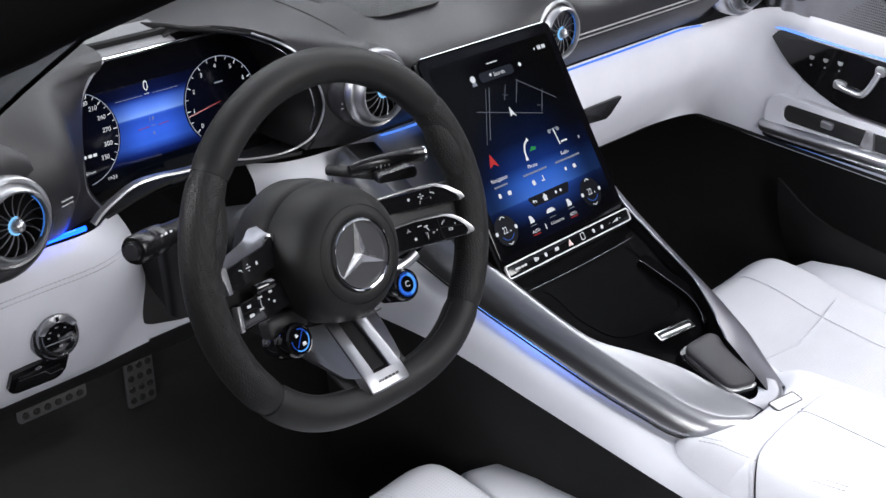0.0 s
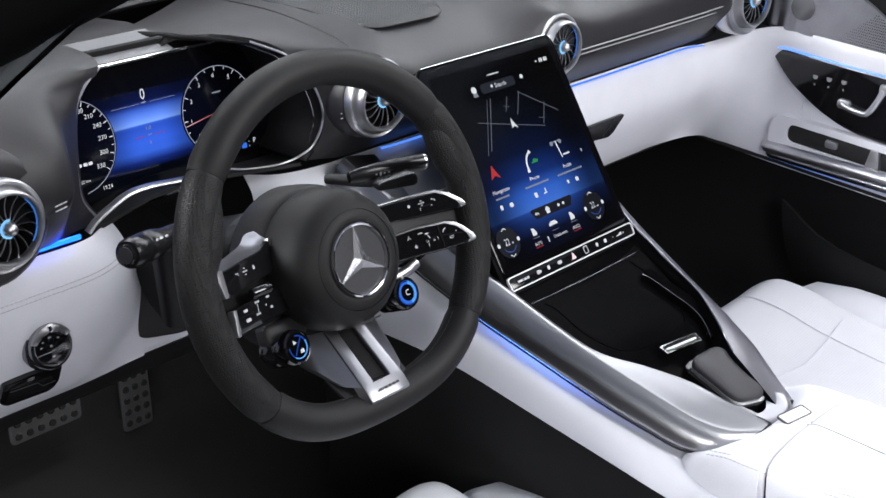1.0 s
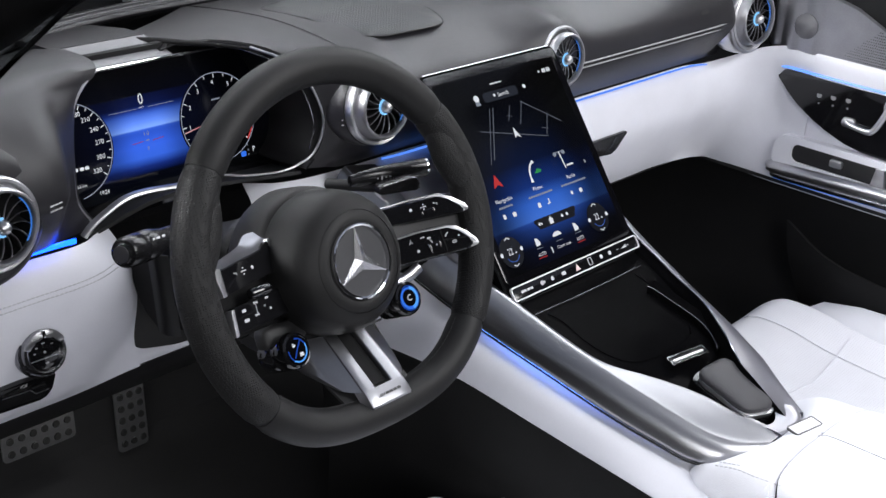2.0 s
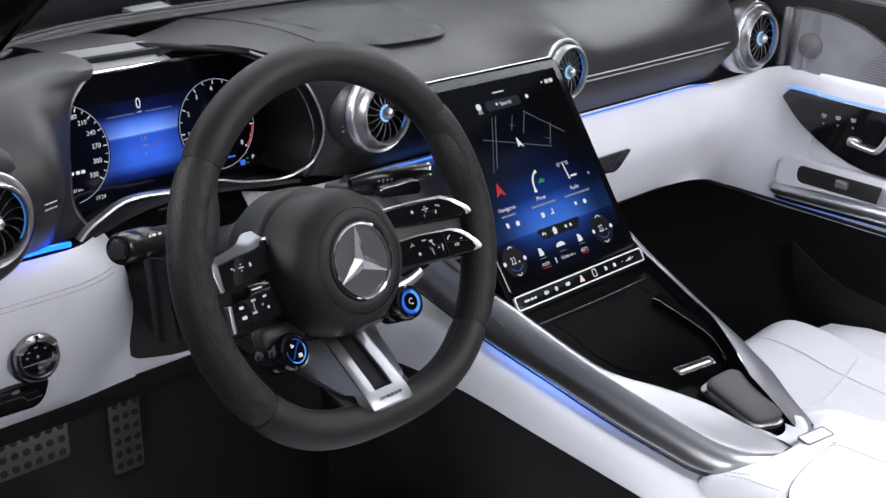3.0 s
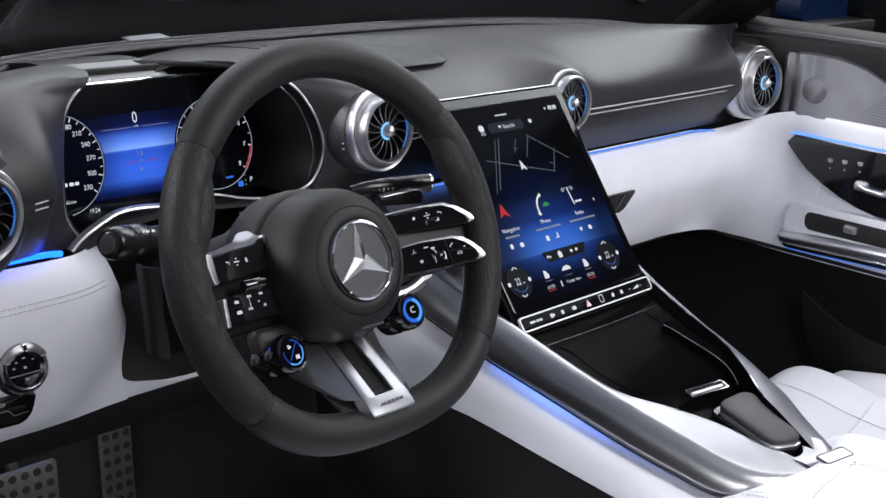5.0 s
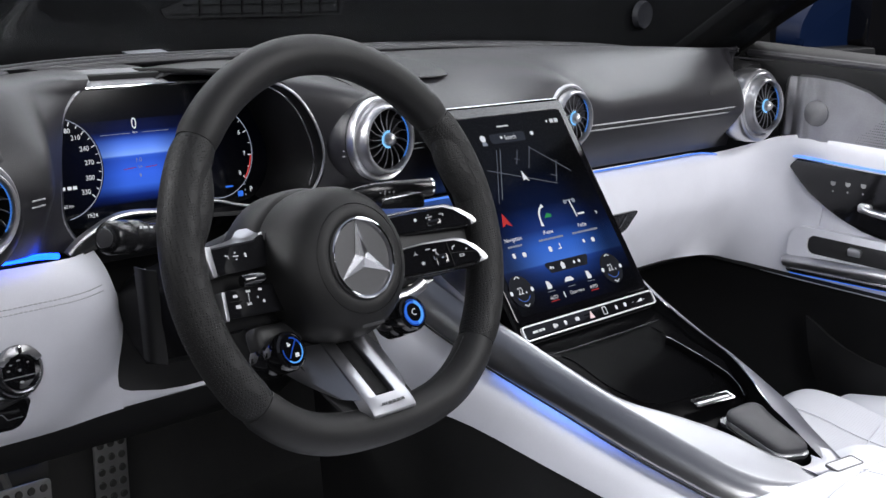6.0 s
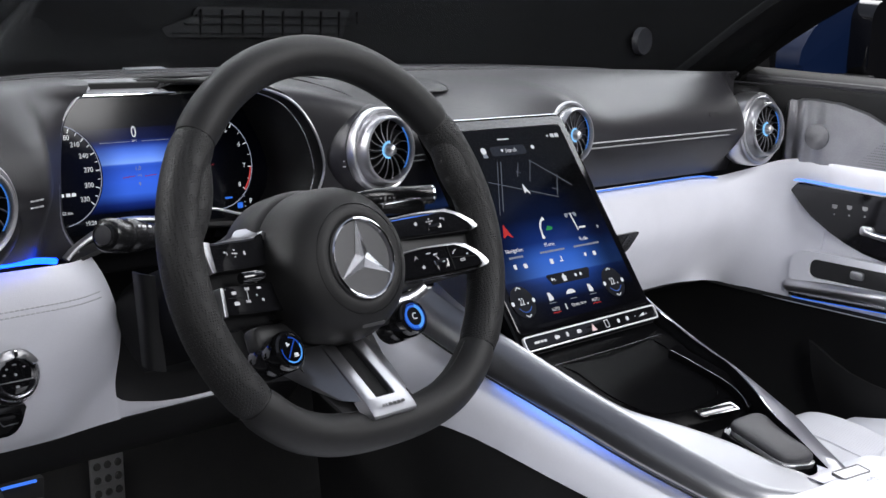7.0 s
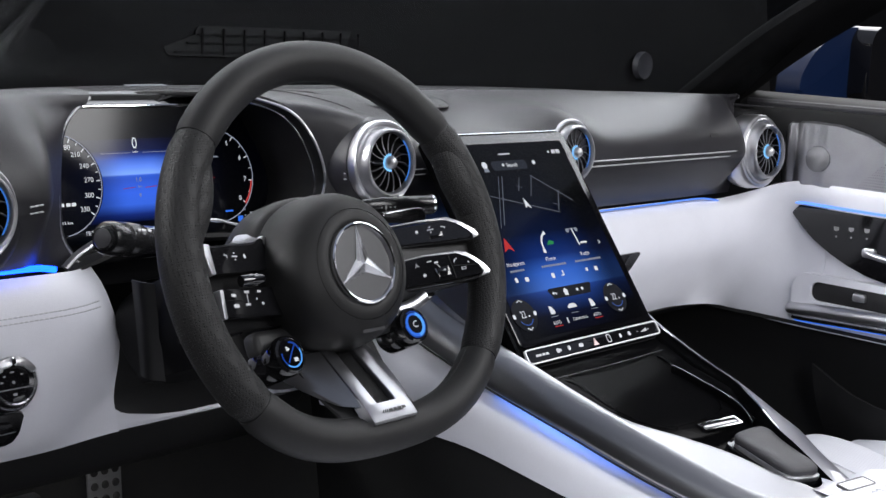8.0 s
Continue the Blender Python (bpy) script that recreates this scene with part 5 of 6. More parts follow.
patch([(-0.0515, 0.226), (-0.0435, 0.226), (-0.0445, 0.2305), (-0.0505, 0.2305)], zi, GREY_LIT, scr, "symbol")
for x in (0.082, 0.0855, 0.0905, 0.094):
    patch(rrect(0.0024, 0.0052, 0.0006, 1, x, 0.2470), zi, WHITE_LIT, scr, "symbol")
for x0, y0, x1, y1, w in ((-0.062, 0.1965, 0.045, 0.168, 0.0008), (-0.027, 0.2195, -0.059, 0.160, 0.0010), (-0.033, 0.2195, -0.067, 0.156, 0.0006), (0.024, 0.218, 0.007, 0.1916, 0.0008), (0.022, 0.218, 0.078, 0.1808, 0.0008), (0.060, 0.1966, 0.044, 0.1705, 0.0008), (0.001, 0.2160, -0.010, 0.1994, 0.0007), (-0.010, 0.206, -0.002, 0.2035, 0.0006), (0.040, 0.180, 0.050, 0.177, 0.0006)):
    bar(x0, y0, x1, y1, w, zi, DIM_LIT, scr, "map_road")
patch([(-0.011, 0.1775), (-0.007, 0.1800), (-0.0015, 0.1765), (-0.0085, 0.1900)], zi + 0.0003, WHITE_LIT, scr, "map_pointer")
patch([(-0.0775, 0.1285), (-0.0695, 0.1320), (-0.0620, 0.1278), (-0.0700, 0.1445)], zi, RED_LIT, scr, "navigation_pointer")
ph = cr([(-0.0130, 0.1210, zi), (-0.0115, 0.1330, zi), (-0.0065, 0.1410, zi), (0.0005, 0.1450, zi)], 5)
part("phone_symbol", tube(ph, 0.0015, 0.0003, seg=6, taper=[1.6, 1.5] + [0.9] * (len(ph) - 4) + [1.4, 1.5]), WHITE_LIT, scr)
patch([(-0.004, 0.1300), (0.007, 0.1298), (0.009, 0.1328), (0.002, 0.1352)], zi, GREEN_LIT, scr, "symbol")
bar(0.052, 0.124, 0.050, 0.146, 0.0016, zi, WHITE_LIT, scr, "radio_mast")
patch(rrect(0.020, 0.0012, 0.0004, 1, 0.050, 0.1455), zi, GREY_LIT, scr, "symbol")
for dx in (-0.008, 0.008):
    patch(disc(0.0028, 10, 0.050 + dx, 0.1440), zi - 0.0002, GREY_LIT, scr, "symbol")
patch(rrect(0.012, 0.0022, 0.0006, 1, 0.061, 0.1270), zi, WHITE_LIT, scr, "symbol")
bar(0.0880, 0.1262, 0.0900, 0.1244, 0.0007, zi, WHITE_LIT, scr, "symbol")
bar(0.0900, 0.1244, 0.0880, 0.1226, 0.0007, zi, WHITE_LIT, scr, "symbol")
for s, x in (("Navigation", -0.070), ("Phone", -0.009), ("Radio", 0.054)):
    word(s, 0.0068, x, 0.113, zi, WHITE_LIT, scr)
for x, w in ((-0.072, 0.024), (-0.009, 0.044), (0.054, 0.048)):
    for i in range(int(w / 0.004)):
        patch(rrect(0.0031, 0.0024, 0.0005, 1, x - w / 2 + 0.004 * i + 0.002, 0.1050), zi, GREY_LIT, scr, "symbol")
for x, y, w, h in ((-0.080, 0.0944, 0.0042, 0.0058), (-0.063, 0.0936, 0.0060, 0.0054), (-0.018, 0.0930, 0.0052, 0.0064), (-0.001, 0.0915, 0.0056, 0.0014), (0.0005, 0.0945, 0.0014, 0.006), (0.044, 0.0936, 0.0034, 0.0044), (0.061, 0.0930, 0.0054, 0.0054)):
    patch(rrect(w, h, min(w, h) * 0.3, 2, x, y), zi, WHITE_LIT, scr, "symbol")
patch(plate(0.034, 0.0385, 0.066, 0.0785, 0.003), zi - 0.0003, DARKPILL, scr, "home_bar")
icon_home(-0.010, 0.0722, 0.0044, zi + 0.0003, WHITE_LIT, scr)
icon_back(-0.0300, 0.0722, 0.0034, zi + 0.0003, WHITE_LIT, scr)
for x in (0.011, 0.020):
    patch(rrect(0.0036, 0.0034, 0.0008, 1, x, 0.0722), zi + 0.0003, WHITE_LIT, scr, "symbol")
for x in (-0.092, 0.0705):
    patch(disc(0.0185, 32, x, 0.0545), zi - 0.0003, DARKPILL, scr, "temperature_dial")
    arc = [(x + 0.0115 * math.cos(radians(a)), 0.0545 + 0.0115 * math.sin(radians(a)), zi + 0.0003) for a in range(-150, -25, 8)]
    part("dial_light", tube(arc, 0.0005, 0.0002, seg=6), glow("deep_blue_line", (0.05, 0.15, 0.6), 0.6), scr)
    word("22", 0.0115, x - 0.002, 0.0550, zi + 0.0003, WHITE_LIT, scr, "number", 0.75)
    patch(rrect(0.0018, 0.0018, 0.0003, 1, x + 0.0065, 0.0525), zi + 0.0003, WHITE_LIT, scr, "symbol")
    for sgn in (1, -1):
        yy = 0.0545 + sgn * 0.0162
        bar(x - 0.0042, yy - sgn * 0.0014, x, yy + sgn * 0.0012, 0.0009, zi + 0.0003, WHITE_LIT, scr, "symbol")
        bar(x, yy + sgn * 0.0012, x + 0.0042, yy - sgn * 0.0014, 0.0009, zi + 0.0003, WHITE_LIT, scr, "symbol")
        patch(rrect(0.0042, 0.0048, 0.001, 1, x + sgn * 0.0170, 0.0545), zi + 0.0003, WHITE_LIT, scr, "symbol")
for x in (-0.046, 0.026):
    patch([(x - 0.004, 0.0495), (x + 0.003, 0.0495), (x + 0.004, 0.0525), (x + 0.001, 0.0580), (x - 0.003, 0.0590)], zi, WHITE_LIT, scr, "seat_symbol")
    patch(rrect(0.012, 0.0006, 0.0002, 1, x, 0.0465), zi, GREY_LIT, scr, "symbol")
    word("AUTO", 0.0056, x, 0.0390, zi, WHITE_LIT, scr, squash=0.85)
    patch(rrect(0.014, 0.0008, 0.0003, 1, x, 0.0352), zi, RED_LIT, scr, "symbol")
patch([(-0.018, 0.0525), (-0.002, 0.0525), (-0.003, 0.0550), (-0.006, 0.0575), (-0.013, 0.0575), (-0.017, 0.0550)], zi, WHITE_LIT, scr, "car_symbol")
patch(rrect(0.012, 0.0006, 0.0002, 1, -0.010, 0.0465), zi, GREY_LIT, scr, "symbol")
word("Climate menu", 0.0056, -0.005, 0.0392, zi, WHITE_LIT, scr, squash=0.8)
patch(rrect(0.0014, 0.0070, 0.0004, 1, -0.0275, 0.0392), zi, WHITE_LIT, scr, "symbol")
# key strip below the display
strip_o, strip_i = rrect(0.240, 0.0170, 0.004, 4, 0.002, 0.0087), rrect(0.2365, 0.0138, 0.003, 4, 0.002, 0.0087)
strip = part("key_strip", at(slab(strip_i, 0.0022, 0.0006), 0, 0, -0.0002), GLOSS, scr, "gloss black key strip")
part("strip_rim", at(frame_ring(strip_o, strip_i, 0.0030), 0, 0, -0.0002), RIM_SILVER, strip, "satin silver rim")
zk = 0.0024
for x in (-0.101, -0.0965, -0.0905, -0.085):
    patch(rrect(0.0044, 0.0026, 0.0005, 1, x, 0.0086), zk, PRINT, strip, "symbol")
for x, w, h in ((-0.066, 0.005, 0.005), (-0.0625, 0.004, 0.003), (-0.047, 0.0045, 0.0052), (-0.026, 0.0075, 0.0042), (0.047, 0.0042, 0.0050), (0.064, 0.0048, 0.0050), (0.080, 0.002, 0.0008), (0.1015, 0.0016, 0.0016)):
    patch(rrect(w, h, min(w, h) * 0.35, 2, x, 0.0088), zk, PRINT, strip, "symbol")
patch([(-0.0045, 0.0048), (0.0045, 0.0048), (0.0, 0.0132)], zk, mat("pink_white_symbol", (0.75, 0.55, 0.54), 0.5), strip, "warning_symbol")
part("phone_symbol", at(frame_ring(rrect(0.0075, 0.0096, 0.0016, 2, 0.025, 0.0090), rrect(0.0055, 0.0076, 0.001, 2, 0.025, 0.0090), 0.0003), 0, 0, zk), PRINT, strip)
patch([(0.086, 0.0072), (0.0975, 0.0072), (0.0975, 0.0112)], zk, PRINT, strip, "volume_symbol")

# ---- centre console ----
cons = thing("centre_console", "centre console with satin metal rails, gloss black tray and white leather sides", "console", kind="structure")
#        y      outer lower     crest           inner edge
RAIL = [(0.25, 0.190, 0.585, 0.204, 0.622, 0.262, 0.612),
        (0.17, 0.200, 0.545, 0.218, 0.580, 0.264, 0.566),
        (0.11, 0.212, 0.518, 0.232, 0.548, 0.268, 0.536),
        (0.04, 0.222, 0.494, 0.248, 0.523, 0.270, 0.5145),
        (-0.046, 0.240, 0.466, 0.259, 0.494, 0.276, 0.4900),
        (-0.09, 0.251, 0.450, 0.268, 0.479, 0.286, 0.4775),
        (-0.13, 0.262, 0.436, 0.281, 0.4645, 0.320, 0.4660),
        (-0.17, 0.275, 0.423, 0.294, 0.4500, 0.347, 0.4545),
        (-0.205, 0.288, 0.412, 0.307, 0.4375, 0.360, 0.4445),
        (-0.235, 0.308, 0.411, 0.327, 0.4295, 0.377, 0.4350),
        (-0.257, 0.345, 0.418, 0.358, 0.426, 0.385, 0.4265)]


def tray_z(y):
    return 0.464 + 0.30 * (y + 0.125)


def rail_rows():
    rows = []
    for y, ox, oz, qx, qz, ix, iz in RAIL:
        a, b = qx + 0.009 - ox, qz - oz + 0.0012
        arc = [(qx + 0.009 - a * math.cos(radians(t)), oz + b * math.sin(radians(t))) for t in (0, 14, 30, 46, 62, 78, 90)]
        p = [(ox + 0.006, oz - 0.006)] + arc + [(qx * 0.35 + ix * 0.65 + 0.003, qz * 0.35 + iz * 0.65 + 0.0016), (ix, iz), (ix + 0.002, iz - 0.016)]
        rows.append([(x, y, z) for x, z in p])
    return rows


part("metal_rail", sheet(loft(rail_rows(), 4, 4), thick=0.002), DARK_SATIN2, cons, "satin metal console rail")
part("rail_edge", tube(cr([(r[1] - 0.0005, r[0], r[2] - 0.0025) for r in RAIL[:10]], 4), 0.0012, seg=8), PLASTIC, cons, "black lower edge line")
# the passenger-side rail: a thin bright ridge, a grey flank outside and a black wall inside
RIDGE = [(0.568, 0.250, 0.622), (0.554, 0.170, 0.580), (0.536, 0.110, 0.551), (0.5130, 0.045, 0.5250), (0.5085, 0.005, 0.5085), (0.4950, -0.044, 0.4960), (0.4785, -0.088, 0.4890), (0.4625, -0.117, 0.4820), (0.4460, -0.143, 0.4750), (0.4300, -0.163, 0.4710), (0.4190, -0.178, 0.4680), (0.4120, -0.205, 0.4580), (0.4080, -0.250, 0.4330)]
CROWN = [(0.574, 0.618), (0.560, 0.577), (0.543, 0.548), (0.5195, 0.5225), (0.5160, 0.5060), (0.5050, 0.4910), (0.4960, 0.4800), (0.4920, 0.4705), (0.4840, 0.4630), (0.4770, 0.4580), (0.4710, 0.4540), (0.4580, 0.4440), (0.4410, 0.4290)]
flank, wall = [], []
for (x, y, z), (cx_, cz_) in zip(RIDGE, CROWN):
    ox = 2 * CX - float(np.interp(-y, [-r[0] for r in RAIL], [r[1] for r in RAIL]))
    oz = float(np.interp(-y, [-r[0] for r in RAIL], [r[2] for r in RAIL]))
    ox = max(ox, cx_ + 0.006)
    flank.append([(x, y, z), (x * 0.5 + cx_ * 0.5, y, z * 0.5 + cz_ * 0.5 + 0.0016), (cx_, y, cz_), (cx_ * 0.4 + ox * 0.6, y, cz_ * 0.6 + oz * 0.4), (ox, y, oz), (ox - 0.004, y, oz - 0.008)])
    low_z = min(z - 0.006, tray_z(y) - 0.010) if y < 0.05 else z - 0.030
    wall.append([(x, y, z), (x - 0.0030, y, z - 0.0040), (x - 0.0080, y, z * 0.5 + low_z * 0.5), (x - 0.0120, y, low_z)])
part("metal_rail", sheet(loft(flank, 4, 4), thick=0.002), FLANK, cons, "grey satin console rail")
bowl = [((0.372, -0.2390, 0.4320), (0.380, -0.259, 0.4265)), ((0.388, -0.2425, 0.4312), (0.398, -0.262, 0.4275)), ((0.403, -0.2375, 0.4330), (0.420, -0.258, 0.4300)), ((0.411, -0.2240, 0.4400), (0.434, -0.246, 0.4330))]
part("rail_end", sheet(loft([[a, tuple(Vector(a) * 0.5 + Vector(b) * 0.5 + Vector((0, 0, 0.0016))), b, (b[0], b[1] - 0.004, b[2] - 0.012)] for a, b in bowl], 4, 4), thick=-0.002), FLANK, cons, "satin metal end round the controller")
part("rail_wall", sheet(loft(wall, 3, 4), thick=-0.0015), TRAY_BLACK, cons, "gloss black inner wall")
part("rail_highlight", tube(cr([(x, y, z + 0.0003) for x, y, z in RIDGE[2:11]], 4), 0.0010, seg=8), CHROME, cons, "thin bright rail edge")
part("rail_edge", tube(cr([(2 * CX - r[1] + 0.001, r[0], r[2] - 0.004) for r in RAIL[:10]], 4), 0.0009, seg=8), DARK_SATIN, cons, "bright lower edge line")
# gloss black tray between the rails
rows = []
for y, ox, oz, qx, qz, ix, iz in RAIL[2:]:
    zt_ = tray_z(y) if y < 0.05 else iz
    rows.append([(ix + (2 * CX - 2 * ix) * f, y, zt_ - 0.005 - 0.004 * math.sin(math.pi * f)) for f in (0, 0.15, 0.35, 0.5, 0.65, 0.85, 1)])
part("tray", sheet(loft(rows, 3, 4), thick=0.004), TRAY_BLACK, cons, "gloss black tray surface")
part("tray_riser", sheet(loft([[(x, 0.036, 0.509) for x in (0.272, CX, 0.500)], [(x, 0.022, 0.503) for x in (0.272, CX, 0.500)], [(x, 0.012, 0.4975) for x in (0.272, CX, 0.500)]], 3, 3), thick=0.004), TRAY_BLACK, cons)
part("tray_line", tube(cr([(0.275, 0.012, 0.4985), (CX, 0.010, 0.4985), (0.497, 0.012, 0.4985)], 6), 0.0009, seg=6), DARK_SATIN, cons)
lid = [(0.300, 0.005), (0.306, -0.010), (0.305, -0.05), (0.318, -0.085), (0.345, -0.100), (0.392, -0.104), (0.44, -0.098), (0.462, -0.07), (0.468, -0.02), (0.466, 0.005)]
part("lid_outline", tube(cr([(x, y, tray_z(y) - 0.0062) for x, y in lid], 5), 0.0006, 0.0005, seg=6), TRAY_BLACK, cons)
part("display_support", moved(block(0.120, 0.20, 0.05, 0.008), Matrix.Translation((0.4325, 0.145, 0.588)) @ Matrix.Rotation(radians(53.4), 4, "X")), PLASTIC, cons)
# ledge inside the passenger-side rail
ledge = [(0.4520, -0.0250, 0.4935), (0.4560, -0.0340, 0.4905), (0.4580, -0.0640, 0.4823), (0.4600, -0.0970, 0.4724), (0.4520, -0.1190, 0.4660), (0.4370, -0.1380, 0.4605)]
part("inner_ledge", sheet([[(x + d, y, z + e) for d, e in ((0.012, 0.006), (0.004, 0.0035), (0.0, 0.002), (-0.001, -0.008))] for x, y, z in cr(ledge, 4)], thick=0.001), TRAY_BLACK, cons)
part("inner_edge", tube(cr([(x, y, z + 0.0022) for x, y, z in ledge], 5), 0.0008, 0.0007, seg=8, taper=[0.4 + 0.6 * math.sin(math.pi * min(1, i / 25)) for i in range(26)]), DARK_SATIN, cons, "thin metal inner edge")
# white leather flanks, carpeted base
for mirror in (False, True):
    rows = []
    for y, ox, oz in [(r[0], r[1], r[2]) for r in RAIL[:9]] + [(-0.26, 0.272, 0.405), (-0.33, 0.266, 0.405), (-0.50, 0.264, 0.40), (-0.80, 0.264, 0.40)]:
        bx, bz = min(0.2 - 0.166 * (y - 0.045), 0.262), 0.433 + 0.216 * (y - 0.045)
        bx, bz = (bx, max(bz, 0.30)) if y < 0.06 else (0.198 - 0.1 * (y - 0.06), 0.436)
        p = [(ox + 0.014, oz - 0.006), (ox + 0.007, oz - 0.013), (ox * 0.6 + bx * 0.4 - 0.003, oz * 0.6 + bz * 0.4), (bx, bz + 0.004), (bx + 0.003, bz)]
        rows.append([((2 * CX - x) if mirror else x, y, z) for x, z in p])
    part("side_panel", sheet(loft(rows, 3, 3), thick=0.004), WHITE_LEATHER, cons, "white leather console side")
    base = [[((2 * CX - x) if mirror else x, y, z) for x, z in ((0.215 if y > 0 else 0.262, 0.433 + 0.216 * (y - 0.045) if y < 0.06 else 0.43), (0.25, 0.2), (0.25, 0.06))] for y in (0.3, 0.05, -0.2, -0.5, -0.8)]
    part("base_panel", sheet(base, thick=0.006), CARPET, cons)
    strip_ = [((2 * CX - r[1] - 0.0062) if mirror else r[1] + 0.0062, r[0], r[2] - 0.0042) for r in RAIL[3:9]]
    part("light_strip", tube(cr(strip_, 5), 0.0022, 0.0022, seg=8, taper=[1.0 - 0.6 * i / 25 for i in range(26)]), BLUE_CONSOLE, cons, "glowing blue light strip")

# touch controller
pad = thing("touch_controller", "dark grey palm rest controller with chrome edge on the console", "controller")
P4 = [(0.3665, -0.153, 0.468), (0.4265, -0.156, 0.468), (0.4085, -0.236, 0.4455), (0.3645, -0.222, 0.4455)]
o = sum((Vector(p) for p in P4), Vector()) / 4
px = (Vector(P4[1]) - Vector(P4[0])).normalized()
pn = px.cross(Vector((0, 1, 0.285))).normalized()
py = pn.cross(px)
pm = axes(o, px, py, pn)


def pad_outline(k):
    L = [Vector(p) - o for p in P4]
    q = [(l.dot(px) * k, l.dot(py) * k) for l in L]
    out = []
    for i in range(4):
        a, b, c = Vector(q[i - 1]), Vector(q[i]), Vector(q[(i + 1) % 4])
        r = 0.017 if i in (0, 1) else 0.015
        p0, p1 = b + (a - b).normalized() * r, b + (c - b).normalized() * r
        for j in range(6):
            t = j / 5
            out.append(tuple(p0 * (1 - t) ** 2 + b * 2 * t * (1 - t) + p1 * t * t))
    return out


dome = [[(x * k, y * k, z) for x, y in pad_outline(1.0)] for k, z in ((0.985, -0.0075), (1.0, -0.0055), (1.0, -0.0030), (0.985, -0.0012), (0.95, 0.0), (0.88, 0.0009), (0.6, 0.0018), (0.3, 0.0021), (0.002, 0.0022))]
part("palm_pad", moved(sheet(dome, wrap=True), pm), SOFT_GREY, pad, "soft dark grey pad", 70)
part("pad_edge", moved(at(slab(pad_outline(1.015), 0.0050, 0.001, 2), 0, -0.0030, -0.0110), pm), SATIN, pad, "satin silver edge under the pad")
part("pad_base", moved(at(slab(pad_outline(1.10), 0.013, 0.002, 2), 0.000, 0.0, -0.0250), pm), GLOSS, pad, "gloss black base")
fr = Vector(P4[2]) * 0.5 + Vector(P4[3]) * 0.5
part("front_key", moved(block(0.012, 0.006, 0.006, 0.0018), Matrix.Translation(fr + Vector((0.016, -0.001, -0.0095)))), GLOSS, pad)
key = thing("console_key", "small chrome bar key on the gloss black tray", "key", axes((0.3925, -0.1255, 0.4655), Vector((0.993, -0.117, -0.02)).normalized(), Vector((0.117, 0.95, 0.285)).normalized(), Vector((0, -0.287, 0.958)).normalized()))
part("key_frame", at(frame_ring(rrect(0.062, 0.0130, 0.002, 2), rrect(0.0585, 0.0098, 0.0015, 2), 0.004), 0, 0, -0.003), CHROME, key, "polished chrome frame")
part("key_cap", at(slab(rrect(0.0585, 0.0098, 0.0015, 2), 0.0022, 0.0006), 0, 0, -0.003), STALK_BLACK, key, "black key cap")
part("key_ridge", at(slab(rrect(0.0520, 0.0036, 0.0012, 2, 0.0, -0.0010), 0.0022, 0.0009), 0, 0, -0.0010), SATIN, key, "silver ridge")

# armrest behind the console
arm = thing("armrest", "padded white leather armrest with a seam and a small square key", "armrest")
SEC = [(-0.124, 0.34), (-0.122, 0.385), (-0.113, 0.424), (-0.092, 0.4415), (-0.045, 0.4465), (0.0, 0.448), (0.045, 0.4465), (0.092, 0.4415), (0.113, 0.424), (0.122, 0.385), (0.124, 0.34)]


def arm_row(y, dz, k=1.0):
    return [(CX + dx * k, y, z + dz) for dx, z in SEC]


def gap_row(y, dz, k=1.0):
    return [(CX + dx * k, y - e_, z + dz) for (dx, z), e_ in zip(SEC, (0.030, 0.026, 0.014, 0.004, 0, 0, 0, 0.004, 0.014, 0.026, 0.030))]


front_row = [(CX + dx, y, z) for dx, y, z in ((-0.105, -0.200, 0.345), (-0.102, -0.206, 0.385), (-0.094, -0.212, 0.407), (-0.072, -0.238, 0.4125), (-0.035, -0.249, 0.4140), (0.0, -0.250, 0.4150), (0.035, -0.249, 0.4140), (0.072, -0.238, 0.4125), (0.094, -0.212, 0.407), (0.102, -0.206, 0.385), (0.105, -0.200, 0.345))]
second = [(CX + dx * 0.95, y, z) for (dx, z0), y, z in zip(SEC, (-0.225, -0.232, -0.240, -0.252, -0.268, -0.272, -0.268, -0.252, -0.240, -0.232, -0.225), (0.345, 0.387, 0.419, 0.434, 0.440, 0.4425, 0.440, 0.434, 0.419, 0.387, 0.345))]
part("front_cushion", sheet(loft([front_row, second, gap_row(-0.290, -0.002), gap_row(-0.2965, -0.0015), gap_row(-0.2990, -0.006, 0.985)], 4, 4), thick=0.004), SEAT_LEATHER, arm, "white leather armrest front")
for half in (slice(0, 6), slice(5, 11)):
    rws = [gap_row(-0.3015, -0.007, 0.985), gap_row(-0.3050, 0.0005), arm_row(-0.36, 0.003), arm_row(-0.55, 0.006), arm_row(-0.78, 0.004)]
    sgn = -1 if half.start == 0 else 1
    rws = [r[half] for r in rws]
    for r in rws:
        k = -1 if sgn < 0 else 0
        c = Vector(r[k])
        edge = [tuple(c + Vector((sgn * 0.0055, 0, 0.0))), tuple(c + Vector((sgn * 0.0018, 0, -0.0022))), tuple(c + Vector((sgn * 0.0012, 0, -0.010)))]
        if sgn < 0:
            r[-1:] = edge
        else:
            r[:1] = edge[::-1]
    part("lid", sheet(loft(rws, 4, 3), thick=0.003), SEAT_LEATHER, arm, "white leather armrest lid")
part("lid_gap", sheet(loft([gap_row(-0.286, -0.0095, 0.965), arm_row(-0.36, -0.0095, 0.965), arm_row(-0.78, -0.0095, 0.965)], 3, 3)), RUBBER, arm)
